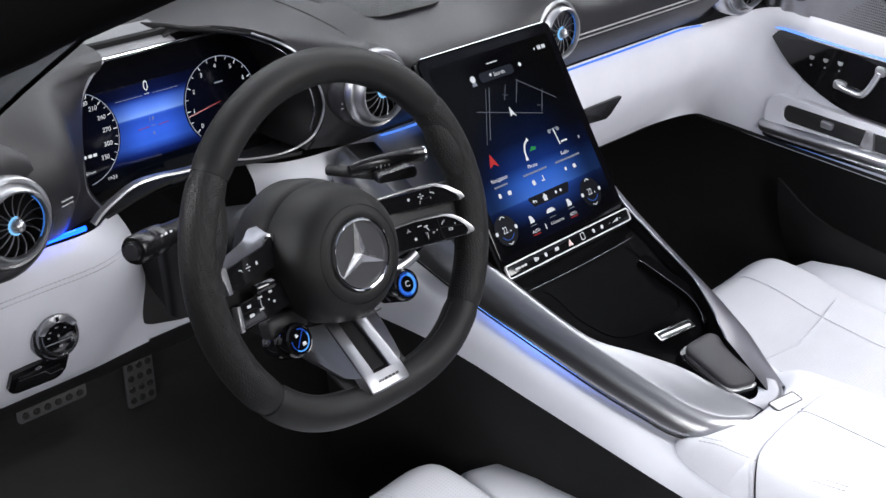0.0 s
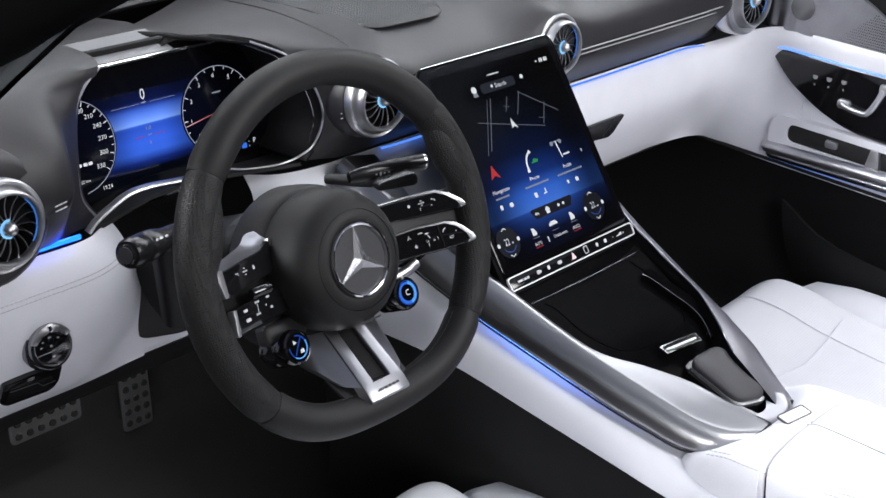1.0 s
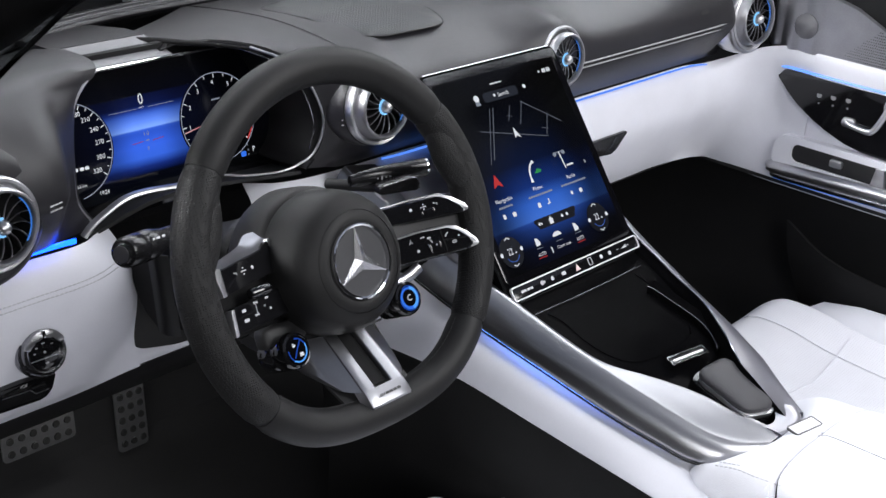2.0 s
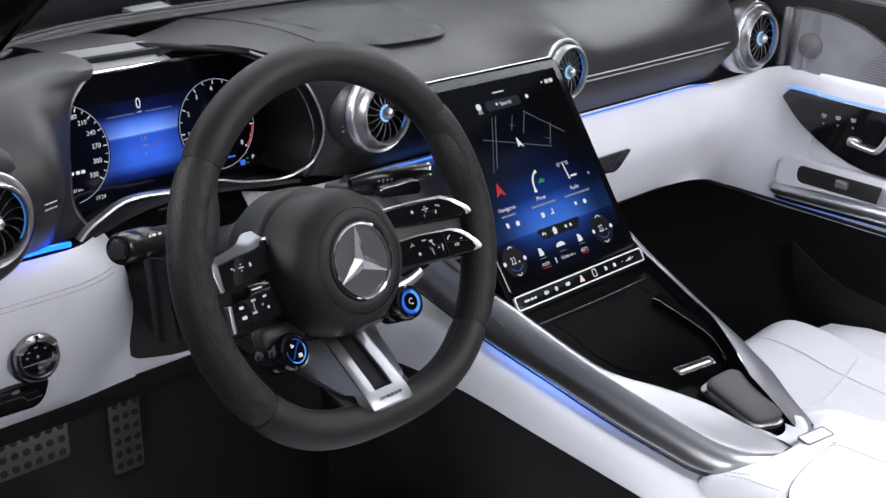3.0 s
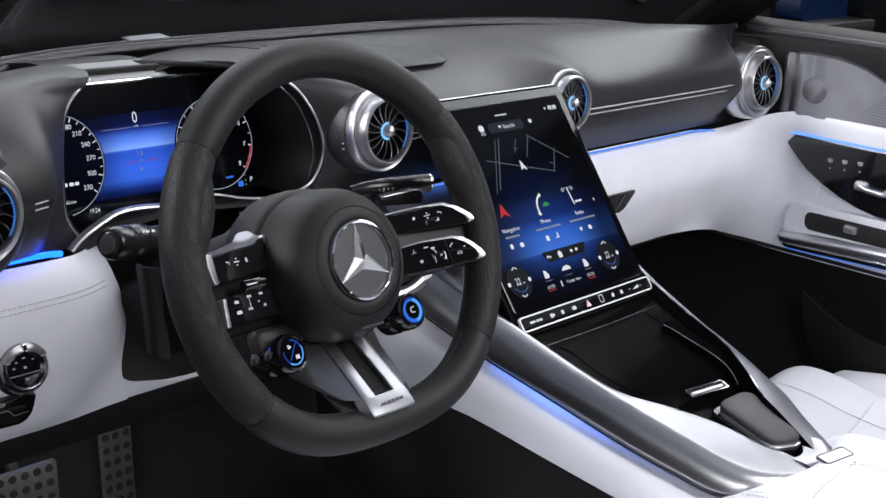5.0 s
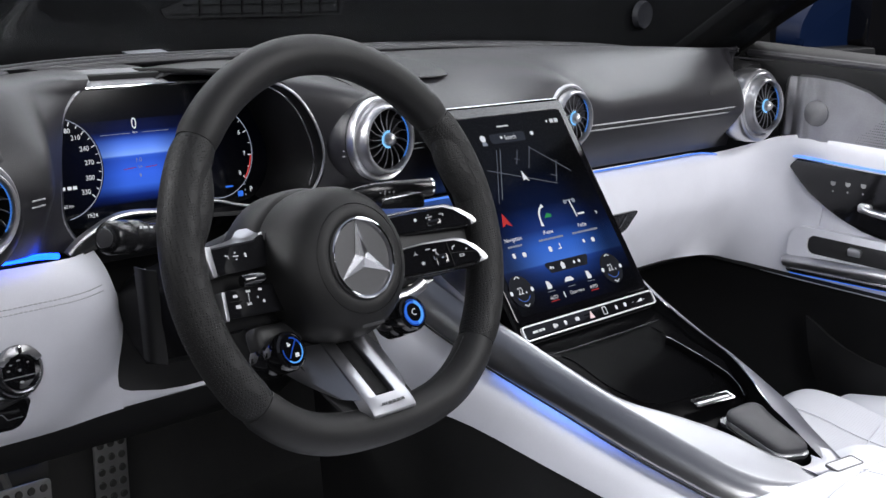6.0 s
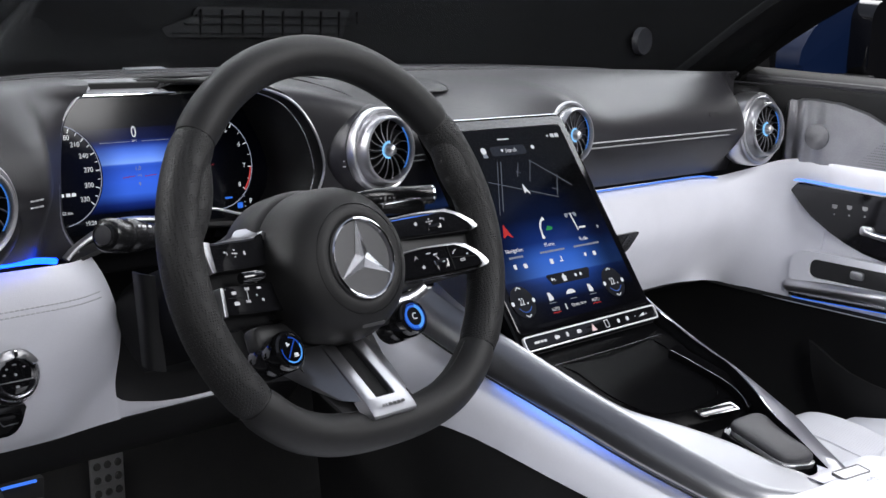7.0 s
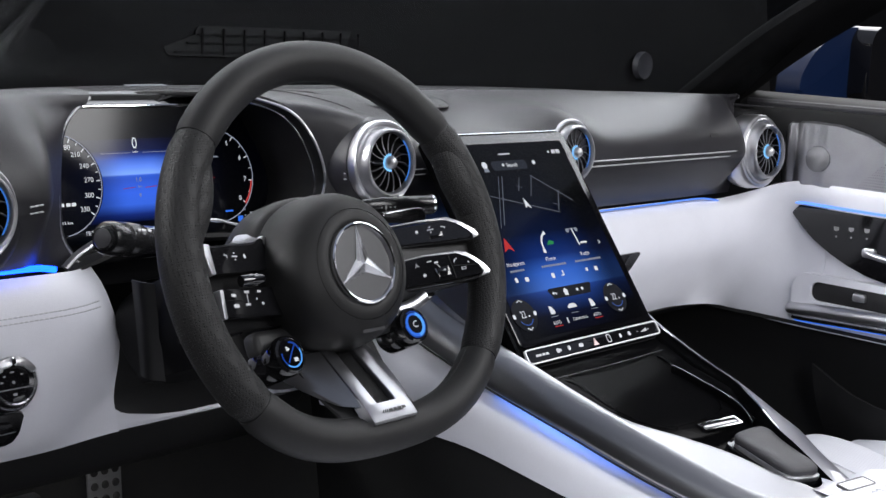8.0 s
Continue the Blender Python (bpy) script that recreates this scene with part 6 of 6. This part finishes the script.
for off in (0.0, 0.006):
    stitches([(CX + dx + off, y, z + 0.0012 + off * 0.3) for dx, y, z in cr([(-0.107, -0.240, 0.4250), (-0.104, -0.262, 0.4300), (-0.103, -0.285, 0.4315), (-0.101, -0.34, 0.4375), (-0.093, -0.40, 0.4450)], 5)], arm, WHITE_THREAD, 0.005, 0.0036, 0.0005)
sq = part("square_key", moved(slab(rrect(0.040, 0.0140, 0.002, 3), 0.0022, 0.0008), axes((0.388, -0.2785, 0.4450), Vector((0.98, -0.17, 0)).normalized(), Vector((0.17, 0.97, 0.10)).normalized(), Vector((0, -0.10, 0.995)).normalized())), mat("pale_key_cap", (0.66, 0.66, 0.70), 0.35, var=0.03), arm, "pale square key")
part("key_rim", moved(frame_ring(rrect(0.0425, 0.0165, 0.0032, 3), rrect(0.0400, 0.0140, 0.002, 3), 0.0028), axes((0.388, -0.2785, 0.4448), Vector((0.98, -0.17, 0)).normalized(), Vector((0.17, 0.97, 0.10)).normalized(), Vector((0, -0.10, 0.995)).normalized())), mat("dark_key_rim", (0.12, 0.12, 0.125), 0.4, 0.3), sq, "dark metal rim")

# ---- seats ----
seat = thing("car_seat", "white quilted leather car seat cushion with perforated panels", "seat", pose(2 * CX, 0, 0), "front seats")


def seat_z(y):
    return 0.285 - 0.05 * max(0, -y - 0.05)


rows = []
for y, dz in ((0.060, -0.11), (0.078, -0.075), (0.080, -0.045), (0.068, -0.016), (0.045, 0.004), (0.015, 0.010), (-0.03, 0.008), (-0.10, 0.0), (-0.25, 0.0), (-0.50, 0.005)):
    w = 0.172 if y < 0.05 else 0.166
    rows.append([(dx * w, y - 0.015 * abs(dx) ** 3, seat_z(y) + dz + e_) for dx, e_ in ((-1.0, -0.02), (-0.97, 0.006), (-0.85, 0.0125), (-0.55, 0.001), (0, -0.004), (0.55, 0.001), (0.85, 0.0125), (0.97, 0.006), (1.0, -0.02))])
part("cushion", sheet(loft(rows, 4, 4), thick=0.004), PERF_LEATHER, seat, "perforated white leather centre panel")
for s in (1, -1):
    rows = []
    for y, k, dz in ((0.030, 0.35, -0.060), (0.022, 0.75, -0.030), (-0.01, 0.95, -0.008), (-0.07, 1.0, 0.006), (-0.20, 1.0, 0.022), (-0.35, 1.0, 0.035), (-0.52, 1.0, 0.05)):
        cx_, cz_ = 0.205, seat_z(y) - 0.012 + dz * 0.9
        rows.append([(s * (cx_ + 0.045 * k * math.cos(a) * (1.0 if math.cos(a) > 0 else 0.95)), y, cz_ + (0.030 if math.sin(a) > 0 else 0.075) * k * math.sin(a)) for a in [math.pi * 2 * i / 16 for i in range(16)]])
    part("side_bolster", sheet(rows, wrap=True), SEAT_LEATHER, seat, "smooth white leather side bolster")
    for xx in (0.088,):
        seam_pts = [(s * xx, y - 0.002, seat_z(y) + dz + 0.0022) for y, dz in ((0.066, -0.016), (0.045, 0.004), (0.015, 0.010), (-0.03, 0.008), (-0.10, 0.0), (-0.25, 0.0), (-0.45, 0.004))]
        part("seam_piping", tube(cr(seam_pts, 5), 0.0010, seg=6), SEAT_LEATHER, seat)
for y in (-0.115,):
    part("seam_piping", tube([(dx * 0.165, y + 0.02 * abs(dx), seat_z(y) + 0.008 * (1 if y > -0.05 else 0) + e_) for dx, e_ in ((-0.8, 0.0125), (-0.5, 0.002), (0, -0.0025), (0.5, 0.002), (0.8, 0.0125))], 0.0009, seg=6), SEAT_LEATHER, seat)
part("seat_base", at(block(0.44, 0.46, 0.16, 0.03, 3), 0, -0.24, 0.145), PLASTIC, seat)
copy_thing(seat, pose(0, 0, 0))

# ---- passenger door ----
door = thing("passenger_door", "passenger door trim in white leather with black control panel and silver pull", "door", kind="structure")
DM = axes((1.11, 0, 0), Vector((0, -1, 0)), Z, Vector((-1, 0, 0)))   # local x runs backwards, y up, z into the cabin
YS = (0.128, 0.115, 0.08, 0.0, -0.12, -0.28, -0.45)
part("door_skin", sheet(loft([[(x, y, z) for x, z in ((1.104, 0.640), (1.098, 0.632), (1.100, 0.605), (1.112, 0.570), (1.114, 0.520), (1.106, 0.480), (1.100, 0.450), (1.100, 0.412))] for y in YS], 4, 3), thick=-0.006), WHITE_LEATHER, door, "white leather door trim")
part("door_upper", sheet(loft([[(x, y, z) for x, z in ((1.16, 0.765), (1.118, 0.757), (1.112, 0.740), (1.118, 0.700), (1.122, 0.655), (1.118, 0.630))] for y in (0.30, 0.20, 0.10) + YS[3:]], 4, 3), thick=-0.006), DEEP, door, "black upper door trim")
part("belt_strip", tube(cr([(1.108, 0.285, 0.756), (1.108, 0.10, 0.757), (1.108, -0.15, 0.757), (1.108, -0.45, 0.755)], 4), 0.006, 0.006, seg=8), SOFT_GREY, door, "dark grey belt strip")
part("door_lower", sheet(loft([[(x, y, z) for x, z in ((1.098, 0.414), (1.112, 0.405), (1.135, 0.34), (1.130, 0.22), (1.10, 0.08))] for y in (0.76, 0.55, 0.34, 0.22, 0.10, -0.05, -0.2, -0.45)], 4, 3), thick=-0.006), DEEP, door, "black lower door trim")
part("map_pocket", sheet(loft([[(1.095, 0.12, 0.36), (1.085, 0.10, 0.30), (1.085, 0.06, 0.22), (1.09, 0.03, 0.14)], [(1.065, 0.00, 0.325), (1.058, -0.01, 0.28), (1.058, -0.03, 0.20), (1.065, -0.05, 0.12)], [(1.060, -0.25, 0.31), (1.050, -0.25, 0.26), (1.050, -0.25, 0.20), (1.060, -0.25, 0.12)]], 4, 4), thick=0.006), DEEP, door, "black map pocket")
spk = thing("door_speaker", "perforated satin metal loudspeaker grille in the door", "loudspeaker", DM)
def grille_top(a):
    return float(np.interp(a, [-0.216, -0.205, -0.165, -0.120, -0.075, -0.035, 0.01, 0.055, 0.070], [0.722, 0.730, 0.733, 0.731, 0.720, 0.701, 0.674, 0.650, 0.640]))


def grille_fold(a):
    return 0.0050 + 0.0035 * math.exp(-((a + 0.176) / 0.010) ** 2) - 0.0040 * math.exp(-((a + 0.196) / 0.008) ** 2) + 0.0020 * math.exp(-((a + 0.140) / 0.012) ** 2) - 0.010 * max(0.0, (-0.200 - a) / 0.016) ** 2


cols_ = [-0.216 + 0.286 * i / 72 for i in range(73)]
part("grille", sheet([[(a, 0.634 + (grille_top(a) - 0.634) * f, grille_fold(a) + (-0.003 if f in (0, 1) else 0)) for f in (0, 0.03, 0.2, 0.4, 0.6, 0.8, 0.97, 1)] for a in cols_], thick=-0.002), MESH_METAL, spk, "perforated metal grille")
part("emblem_plate", at(slab(disc(0.020, 36, -0.153, 0.677), 0.002, 0.0006), 0, 0, 0.0086), mat("grey_speaker_badge", (0.15, 0.15, 0.16), 0.42, 0.7), spk, "round dark metal plate")
verts, faces = [], []
for i in range(46):
    for j in range(22):
        a, b = -0.085 + 0.0036 * i + 0.0018 * (j % 2), 0.638 + 0.0042 * j
        if b > grille_top(a) - 0.003 or a > 0.060 or b > 0.655 + 0.9 * (a + 0.075):
            continue
        k, size = len(verts), min(1.0, 0.45 + 7 * (a + 0.085))
        verts += [(a + 0.0011 * size * math.cos(t), b + 0.0014 * size * math.sin(t), grille_fold(a) + 0.0026) for t in [math.pi / 3 * q for q in range(6)]]
        faces.append(tuple(range(k, k + 6)))
me = bpy.data.meshes.new("perforation")
me.from_pydata(verts, [], faces)
me.materials.append(RUBBER)
hp = new("perforation", me)
hp.parent = spk
# black control panel with switches
ctl = [(-0.191, 0.600), (-0.186, 0.588), (-0.165, 0.568), (-0.147, 0.553), (-0.115, 0.534), (-0.087, 0.521), (-0.055, 0.510), (-0.023, 0.504), (0.10, 0.498), (0.14, 0.505), (0.15, 0.602), (0.03, 0.602), (-0.05, 0.601), (-0.12, 0.602), (-0.18, 0.604)]
panel = thing("door_control_panel", "gloss black seat control panel set into the white door", "control panel", axes((1.106, 0, 0), Vector((0, -1, 0)), Z, Vector((-1, 0, 0))))
part("panel_plate", at(slab(ctl, 0.010, 0.002), 0, 0, -0.004), GLOSS, panel, "gloss black plate")
part("light_strip", tube(cr([(-0.190, 0.602, 0.006), (-0.175, 0.6070, 0.007), (-0.12, 0.6065, 0.007), (-0.05, 0.606, 0.006), (0.03, 0.606, 0.006), (0.14, 0.606, 0.006)], 4), 0.0022, 0.0022, seg=8), BLUE_DOOR, panel, "glowing blue light strip")
for a, b in ((-0.110, 0.575), (-0.086, 0.577), (-0.061, 0.579)):
    patch([(a - 0.004, b - 0.002), (a, b - 0.004), (a + 0.004, b - 0.002), (a + 0.0045, b + 0.003), (a - 0.0045, b + 0.003)], 0.0063, GREY_PRINT, panel, "symbol")
    patch(rrect(0.003, 0.003, 0.001, 2, a + 0.001, b - 0.012), 0.0063, GREY_PRINT, panel, "symbol")
hd = part("door_handle", tube(cr([(-0.056, 0.546, 0.009), (-0.046, 0.543, 0.010), (-0.030, 0.541, 0.010), (-0.016, 0.541, 0.010), (-0.008, 0.549, 0.010), (-0.001, 0.564, 0.010), (0.006, 0.584, 0.009)], 5), 0.0050, 0.0045, seg=12), SATIN, panel, "angled satin silver inner door handle")
part("lever_root", at(slab(rrect(0.018, 0.016, 0.005, 3, 0.007, 0.586), 0.006, 0.002), 0, 0, 0.004), SATIN, hd)
part("lever_tip", at(slab(rrect(0.022, 0.015, 0.005, 3, -0.053, 0.546), 0.008, 0.003), 0, 0, 0.004), SATIN, hd)
pull = thing("door_pull", "satin silver door pull with a dark recess and blue light line", "door pull", DM)
part("pull_rail", tube(cr([(-0.172, 0.439, 0.006), (-0.162, 0.441, 0.018), (-0.12, 0.446, 0.026), (-0.05, 0.451, 0.030), (0.05, 0.456, 0.032), (0.2, 0.462, 0.030)], 5), 0.010, 0.0105, seg=14), SATIN, pull, "rounded satin silver rail")
part("pull_rail_lower", tube(cr([(-0.168, 0.4290, 0.008), (-0.15, 0.4310, 0.022), (-0.05, 0.4365, 0.030), (0.05, 0.4405, 0.032), (0.2, 0.446, 0.030)], 5), 0.006, 0.0045, seg=12), DARK_SATIN, pull)
part("recess", at(slab(rrect(0.30, 0.030, 0.012, 4, 0.012, 0.474), 0.009, 0.002), 0, 0, 0.004), PLASTIC, pull, "dark recess")
part("recess_rim", at(frame_ring(rrect(0.360, 0.064, 0.026, 5, 0.009, 0.468), rrect(0.300, 0.030, 0.012, 5, 0.012, 0.474), 0.018), 0, 0, -0.002), WHITE_LEATHER, pull, "white leather surround")
part("release_key", at(slab(rrect(0.022, 0.013, 0.004, 3, -0.059, 0.476), 0.010, 0.003), 0, 0, 0.008), SATIN, pull, "small silver release key")
part("light_strip", tube(cr([(-0.162, 0.4225, 0.012), (-0.12, 0.4260, 0.020), (-0.05, 0.4300, 0.026), (0.05, 0.4345, 0.028), (0.2, 0.440, 0.026)], 5), 0.0018, 0.0018, seg=8), BLUE_DIM, pull, "glowing blue light strip")
part("recess_bridge", at(slab([(-0.010, 0.456), (0.016, 0.456), (0.010, 0.490), (-0.004, 0.490)], 0.016, 0.003), 0.012, 0, 0.004), SATIN, pull)

# ---- door mirror outside ----
mir = thing("door_mirror", "blue painted door mirror with a black edge outside the window", "mirror")
shell = rounded([(1.300, 0.754), (1.298, 0.792), (1.335, 0.832), (1.405, 0.868), (1.470, 0.882), (1.600, 0.888), (1.600, 0.754)], 0.018, 6)
XZ = Matrix(((1, 0, 0, 0), (0, 0, 1, 0), (0, 1, 0, 0), (0, 0, 0, 1)))
part("mirror_shell", moved(slab(shell, -0.045, 0.014, 4), Matrix.Translation((0, 0.345, 0)) @ XZ), BLUE_PAINT, mir, "blue painted shell")
rim_out = rounded([(1.478, 0.752), (1.474, 0.862), (1.500, 0.886), (1.640, 0.890), (1.640, 0.752)], 0.016, 6)
part("mirror_rim", moved(slab(rim_out, -0.050, 0.012, 4), Matrix.Translation((0, 0.310, 0)) @ XZ), GLOSS, mir, "black rim")
part("mirror_foot", moved(block(0.30, 0.09, 0.024, 0.008, 2), pose(1.36, 0.30, 0.742)), PLASTIC, mir, "black foot")

# ---- added panel with slots and a disc: windscreen reflections built as solid shapes ----


def reflection_y(x):
    return 0.635 - 0.18 * ((x - CX) / 0.73) ** 2


REFLECTION_DARK = mat("dark_reflection_grey", (0.0076, 0.0076, 0.0080), 0.9, grain=0.2, gscale=300, cells=False, spec=0.05)
cowl = thing("reflection_panel", "added dark grey panel whose grille and disc stand in for reflections in the windscreen", "panel", kind="structure")
part("reflection_sheet", sheet([[(x, reflection_y(x) + 0.03 * f, 0.72 + 0.20 * f) for x in [-0.5 + 0.1 * i for i in range(19)]] for f in (0, 0.5, 1)], thick=0.006), REFLECTION_DARK, cowl)
part("reflected_recess", moved(slab(plate(0.20, 0.15, -0.020, 0.020, 0.012), 0.004), axes((0.432, reflection_y(0.4) + 0.002, 0.814), Vector((1, 0, 0)), Vector((0, 0.1, 0.995)), Vector((0, -0.995, 0.1)))), LINING, cowl)
for z in (0.800, 0.812, 0.823):
    part("reflected_slat", at(block(0.37 - 3.2 * (z - 0.800), 0.004, 0.0012, 0), 0.432, reflection_y(0.4) - 0.004, z), REFLECTION_DARK, cowl)
for i in range(9):
    part("reflected_rib", at(block(0.0022, 0.003, 0.034, 0), 0.292 + 0.035 * i, reflection_y(0.4) - 0.0035, 0.814), REFLECTION_DARK, cowl)
part("reflected_disc", moved(lathe([(0.0, 0.004), (0.018, 0.003), (0.0215, 0.0045), (0.023, 0.001), (0.023, -0.006)], 32), axes((1.071, 0.468, 0.800), Vector((1, 0, 0)), Vector((0, 0, 1)), Vector((0, -1, 0)))), SOFT_GREY, cowl, "round dark disc standing in for a reflection")

# ---- driver side switches ----
sw = thing("light_switch", "round headlamp switch with silver ring on the white panel", "switch", axes((-0.186, 0.2575, 0.519), WX, Vector((0, 0.30, 0.954)), Vector((0, -0.954, 0.30))))
part("switch_base", lathe([(0.0236, 0.0015), (0.0250, 0.0020), (0.0262, 0.0005), (0.0266, -0.0080)], 48), DARK_SATIN, sw, "dark satin base ring")
part("switch_ring", lathe([(0.0180, 0.0060), (0.0188, 0.0095), (0.0205, 0.0100), (0.0224, 0.0085), (0.0234, 0.0050), (0.0236, 0.0)], 48), DARK_SATIN, sw, "dark satin rotary ring")
part("switch_face", lathe([(0.0, 0.0065), (0.0172, 0.0065), (0.0184, 0.006)], 40), GLOSS, sw, "gloss black face")
cres = [(0.0232 * math.cos(radians(a)), 0.0232 * math.sin(radians(a))) for a in range(20, 161, 10)] + [(0.0190 * math.cos(radians(a)), 0.0190 * math.sin(radians(a)) - 0.0035) for a in range(150, 29, -10)]
part("switch_grip", at(slab(cres, 0.004, 0.0012), 0, 0, 0.0075), SPOKE_SILVER, sw, "silver rotary grip")
part("grip_ridge", at(slab(rrect(0.004, 0.007, 0.0015, 2, 0.0, 0.0185), 0.003, 0.001), 0, 0, 0.0108), CHROME, sw)
bar(-0.0165, -0.006, 0.0165, -0.006, 0.0010, 0.0067, SATIN, sw, "divider")
for x, y, w, h in ((-0.011, 0.001, 0.003, 0.0016), (-0.008, 0.006, 0.003, 0.0014), (0.0, 0.009, 0.004, 0.0014), (0.0, 0.0, 0.0026, 0.0026), (0.009, 0.006, 0.003, 0.0014), (0.0, -0.011, 0.004, 0.0022)):
    patch(rrect(w, h, 0.0006, 1, x, y), 0.0067, GREY_PRINT, sw, "symbol")
pb = thing("parking_brake_switch", "gloss black parking brake switch plate on the white panel", "switch", axes((-0.194, 0.2715, 0.4705), WX, Vector((0, -0.30, 0.954)), Vector((0, -0.954, -0.30))))
part("switch_plate", at(slab(rounded([(0.0255, 0.0170), (0.0238, -0.0040), (0.0190, -0.0125), (0.0120, -0.0155), (-0.0360, -0.0130), (-0.0440, -0.0040), (-0.0410, 0.0190), (-0.0157, 0.0200), (0.0160, 0.0188)], 0.0026), 0.008, 0.0020), 0, 0, -0.005), GLOSS, pb, "gloss black plate")
part("switch_recess", at(slab(rounded([(0.0175, -0.0010), (0.0036, -0.0020), (-0.0036, 0.0062), (-0.0340, 0.0080), (-0.0370, -0.0080), (0.0100, -0.0110)], 0.0015), 0.0010, 0.0004), 0, 0, 0.0026), LINING, pb)
part("switch_lever", at(slab(rounded([(0.0182, 0.0008), (0.0040, 0.0002), (-0.0030, 0.0082), (-0.0340, 0.0098), (-0.0300, 0.0118), (0.0130, 0.0096)], 0.0012), 0.0022, 0.0007), 0, 0, 0.003), STALK_BLACK, pb, "finger lip")
for x0, y0, x1, y1 in ((0.0182, -0.0002, 0.0036, -0.0008), (0.0036, -0.0008, -0.0036, 0.0074), (-0.0036, 0.0074, -0.0340, 0.0090)):
    bar(x0, y0, x1, y1, 0.0008, 0.0050, SATIN, pb, "lever_edge")
part("symbol", at(frame_ring(disc(0.0022, 16, -0.0105, 0.0145), disc(0.0016, 16, -0.0105, 0.0145), 0.0003), 0, 0, 0.0031), PRINT, pb)
for sgn in (1, -1):
    bar(-0.0105 + sgn * 0.0032, 0.0127, -0.0105 + sgn * 0.0032, 0.0163, 0.0006, 0.0031, PRINT, pb, "symbol")

# ---- pedals ----


def pedal(name, label, m, w, h, cols, rws):
    p = thing(name, label, "pedal", m)
    part("plate", slab(rrect(w, h, 0.006, 3), 0.004, 0.001), PEDAL_STEEL, p, "brushed steel plate")
    for i in range(cols):
        for j in range(rws):
            part("stud", moved(lathe([(0.0, 0.0022), (0.0046, 0.002), (0.0054, 0.0)], 14), Matrix.Translation(((i - (cols - 1) / 2) * w / cols * 0.95, (j - (rws - 1) / 2) * h / rws * 0.96, 0.0042))), RUBBER, p)
    part("arm", tube([(0, h * 0.3, -0.002), (0, h * 0.5 + 0.05, -0.05), (0, h * 0.5 + 0.16, -0.08)], 0.008, seg=8), PLASTIC, p)
    return p


pedal("accelerator_pedal", "brushed steel accelerator pedal with black rubber studs", axes((0.1335, 0.603, 0.1905), Vector((1, 0, 0)), Vector((0, 0.10, 0.995)), Vector((0, -0.995, 0.10))), 0.0490, 0.086 * 2, 3, 9)
brake = pedal("brake_pedal", "wide brushed steel brake pedal with black rubber studs", axes((-0.024, 0.576, 0.209), Vector((1, 0, 0)), Vector((0, 0.10, 0.995)), Vector((0, -0.995, 0.10))), 0.106, 0.058, 6, 3)

foot = thing("footwell_light", "glowing blue light strip on a black bracket above the pedals", "light", kind="structure")
part("bracket", moved(block(0.16, 0.02, 0.030, 0.004), Matrix.Translation((-0.0355, 0.614, 0.2380))), PLASTIC, foot)
part("light_strip", tube(cr([(-0.0690, 0.6000, 0.2530), (-0.0250, 0.6000, 0.2530), (0.0240, 0.6000, 0.2520), (0.0300, 0.606, 0.2490)], 5), 0.0022, seg=8), BLUE_DIM, foot, "glowing blue light strip")
plate_ = thing("windscreen_plate", "small pale plate at the base of the windscreen", "plate", pose(0.182, 0.600, 0.7500, 4, 0, 2))
part("plate_body", slab(rrect(0.052, 0.020, 0.002, 2), 0.003, 0.0008), mat("pale_plate", (0.50, 0.50, 0.52), 0.45), plate_)
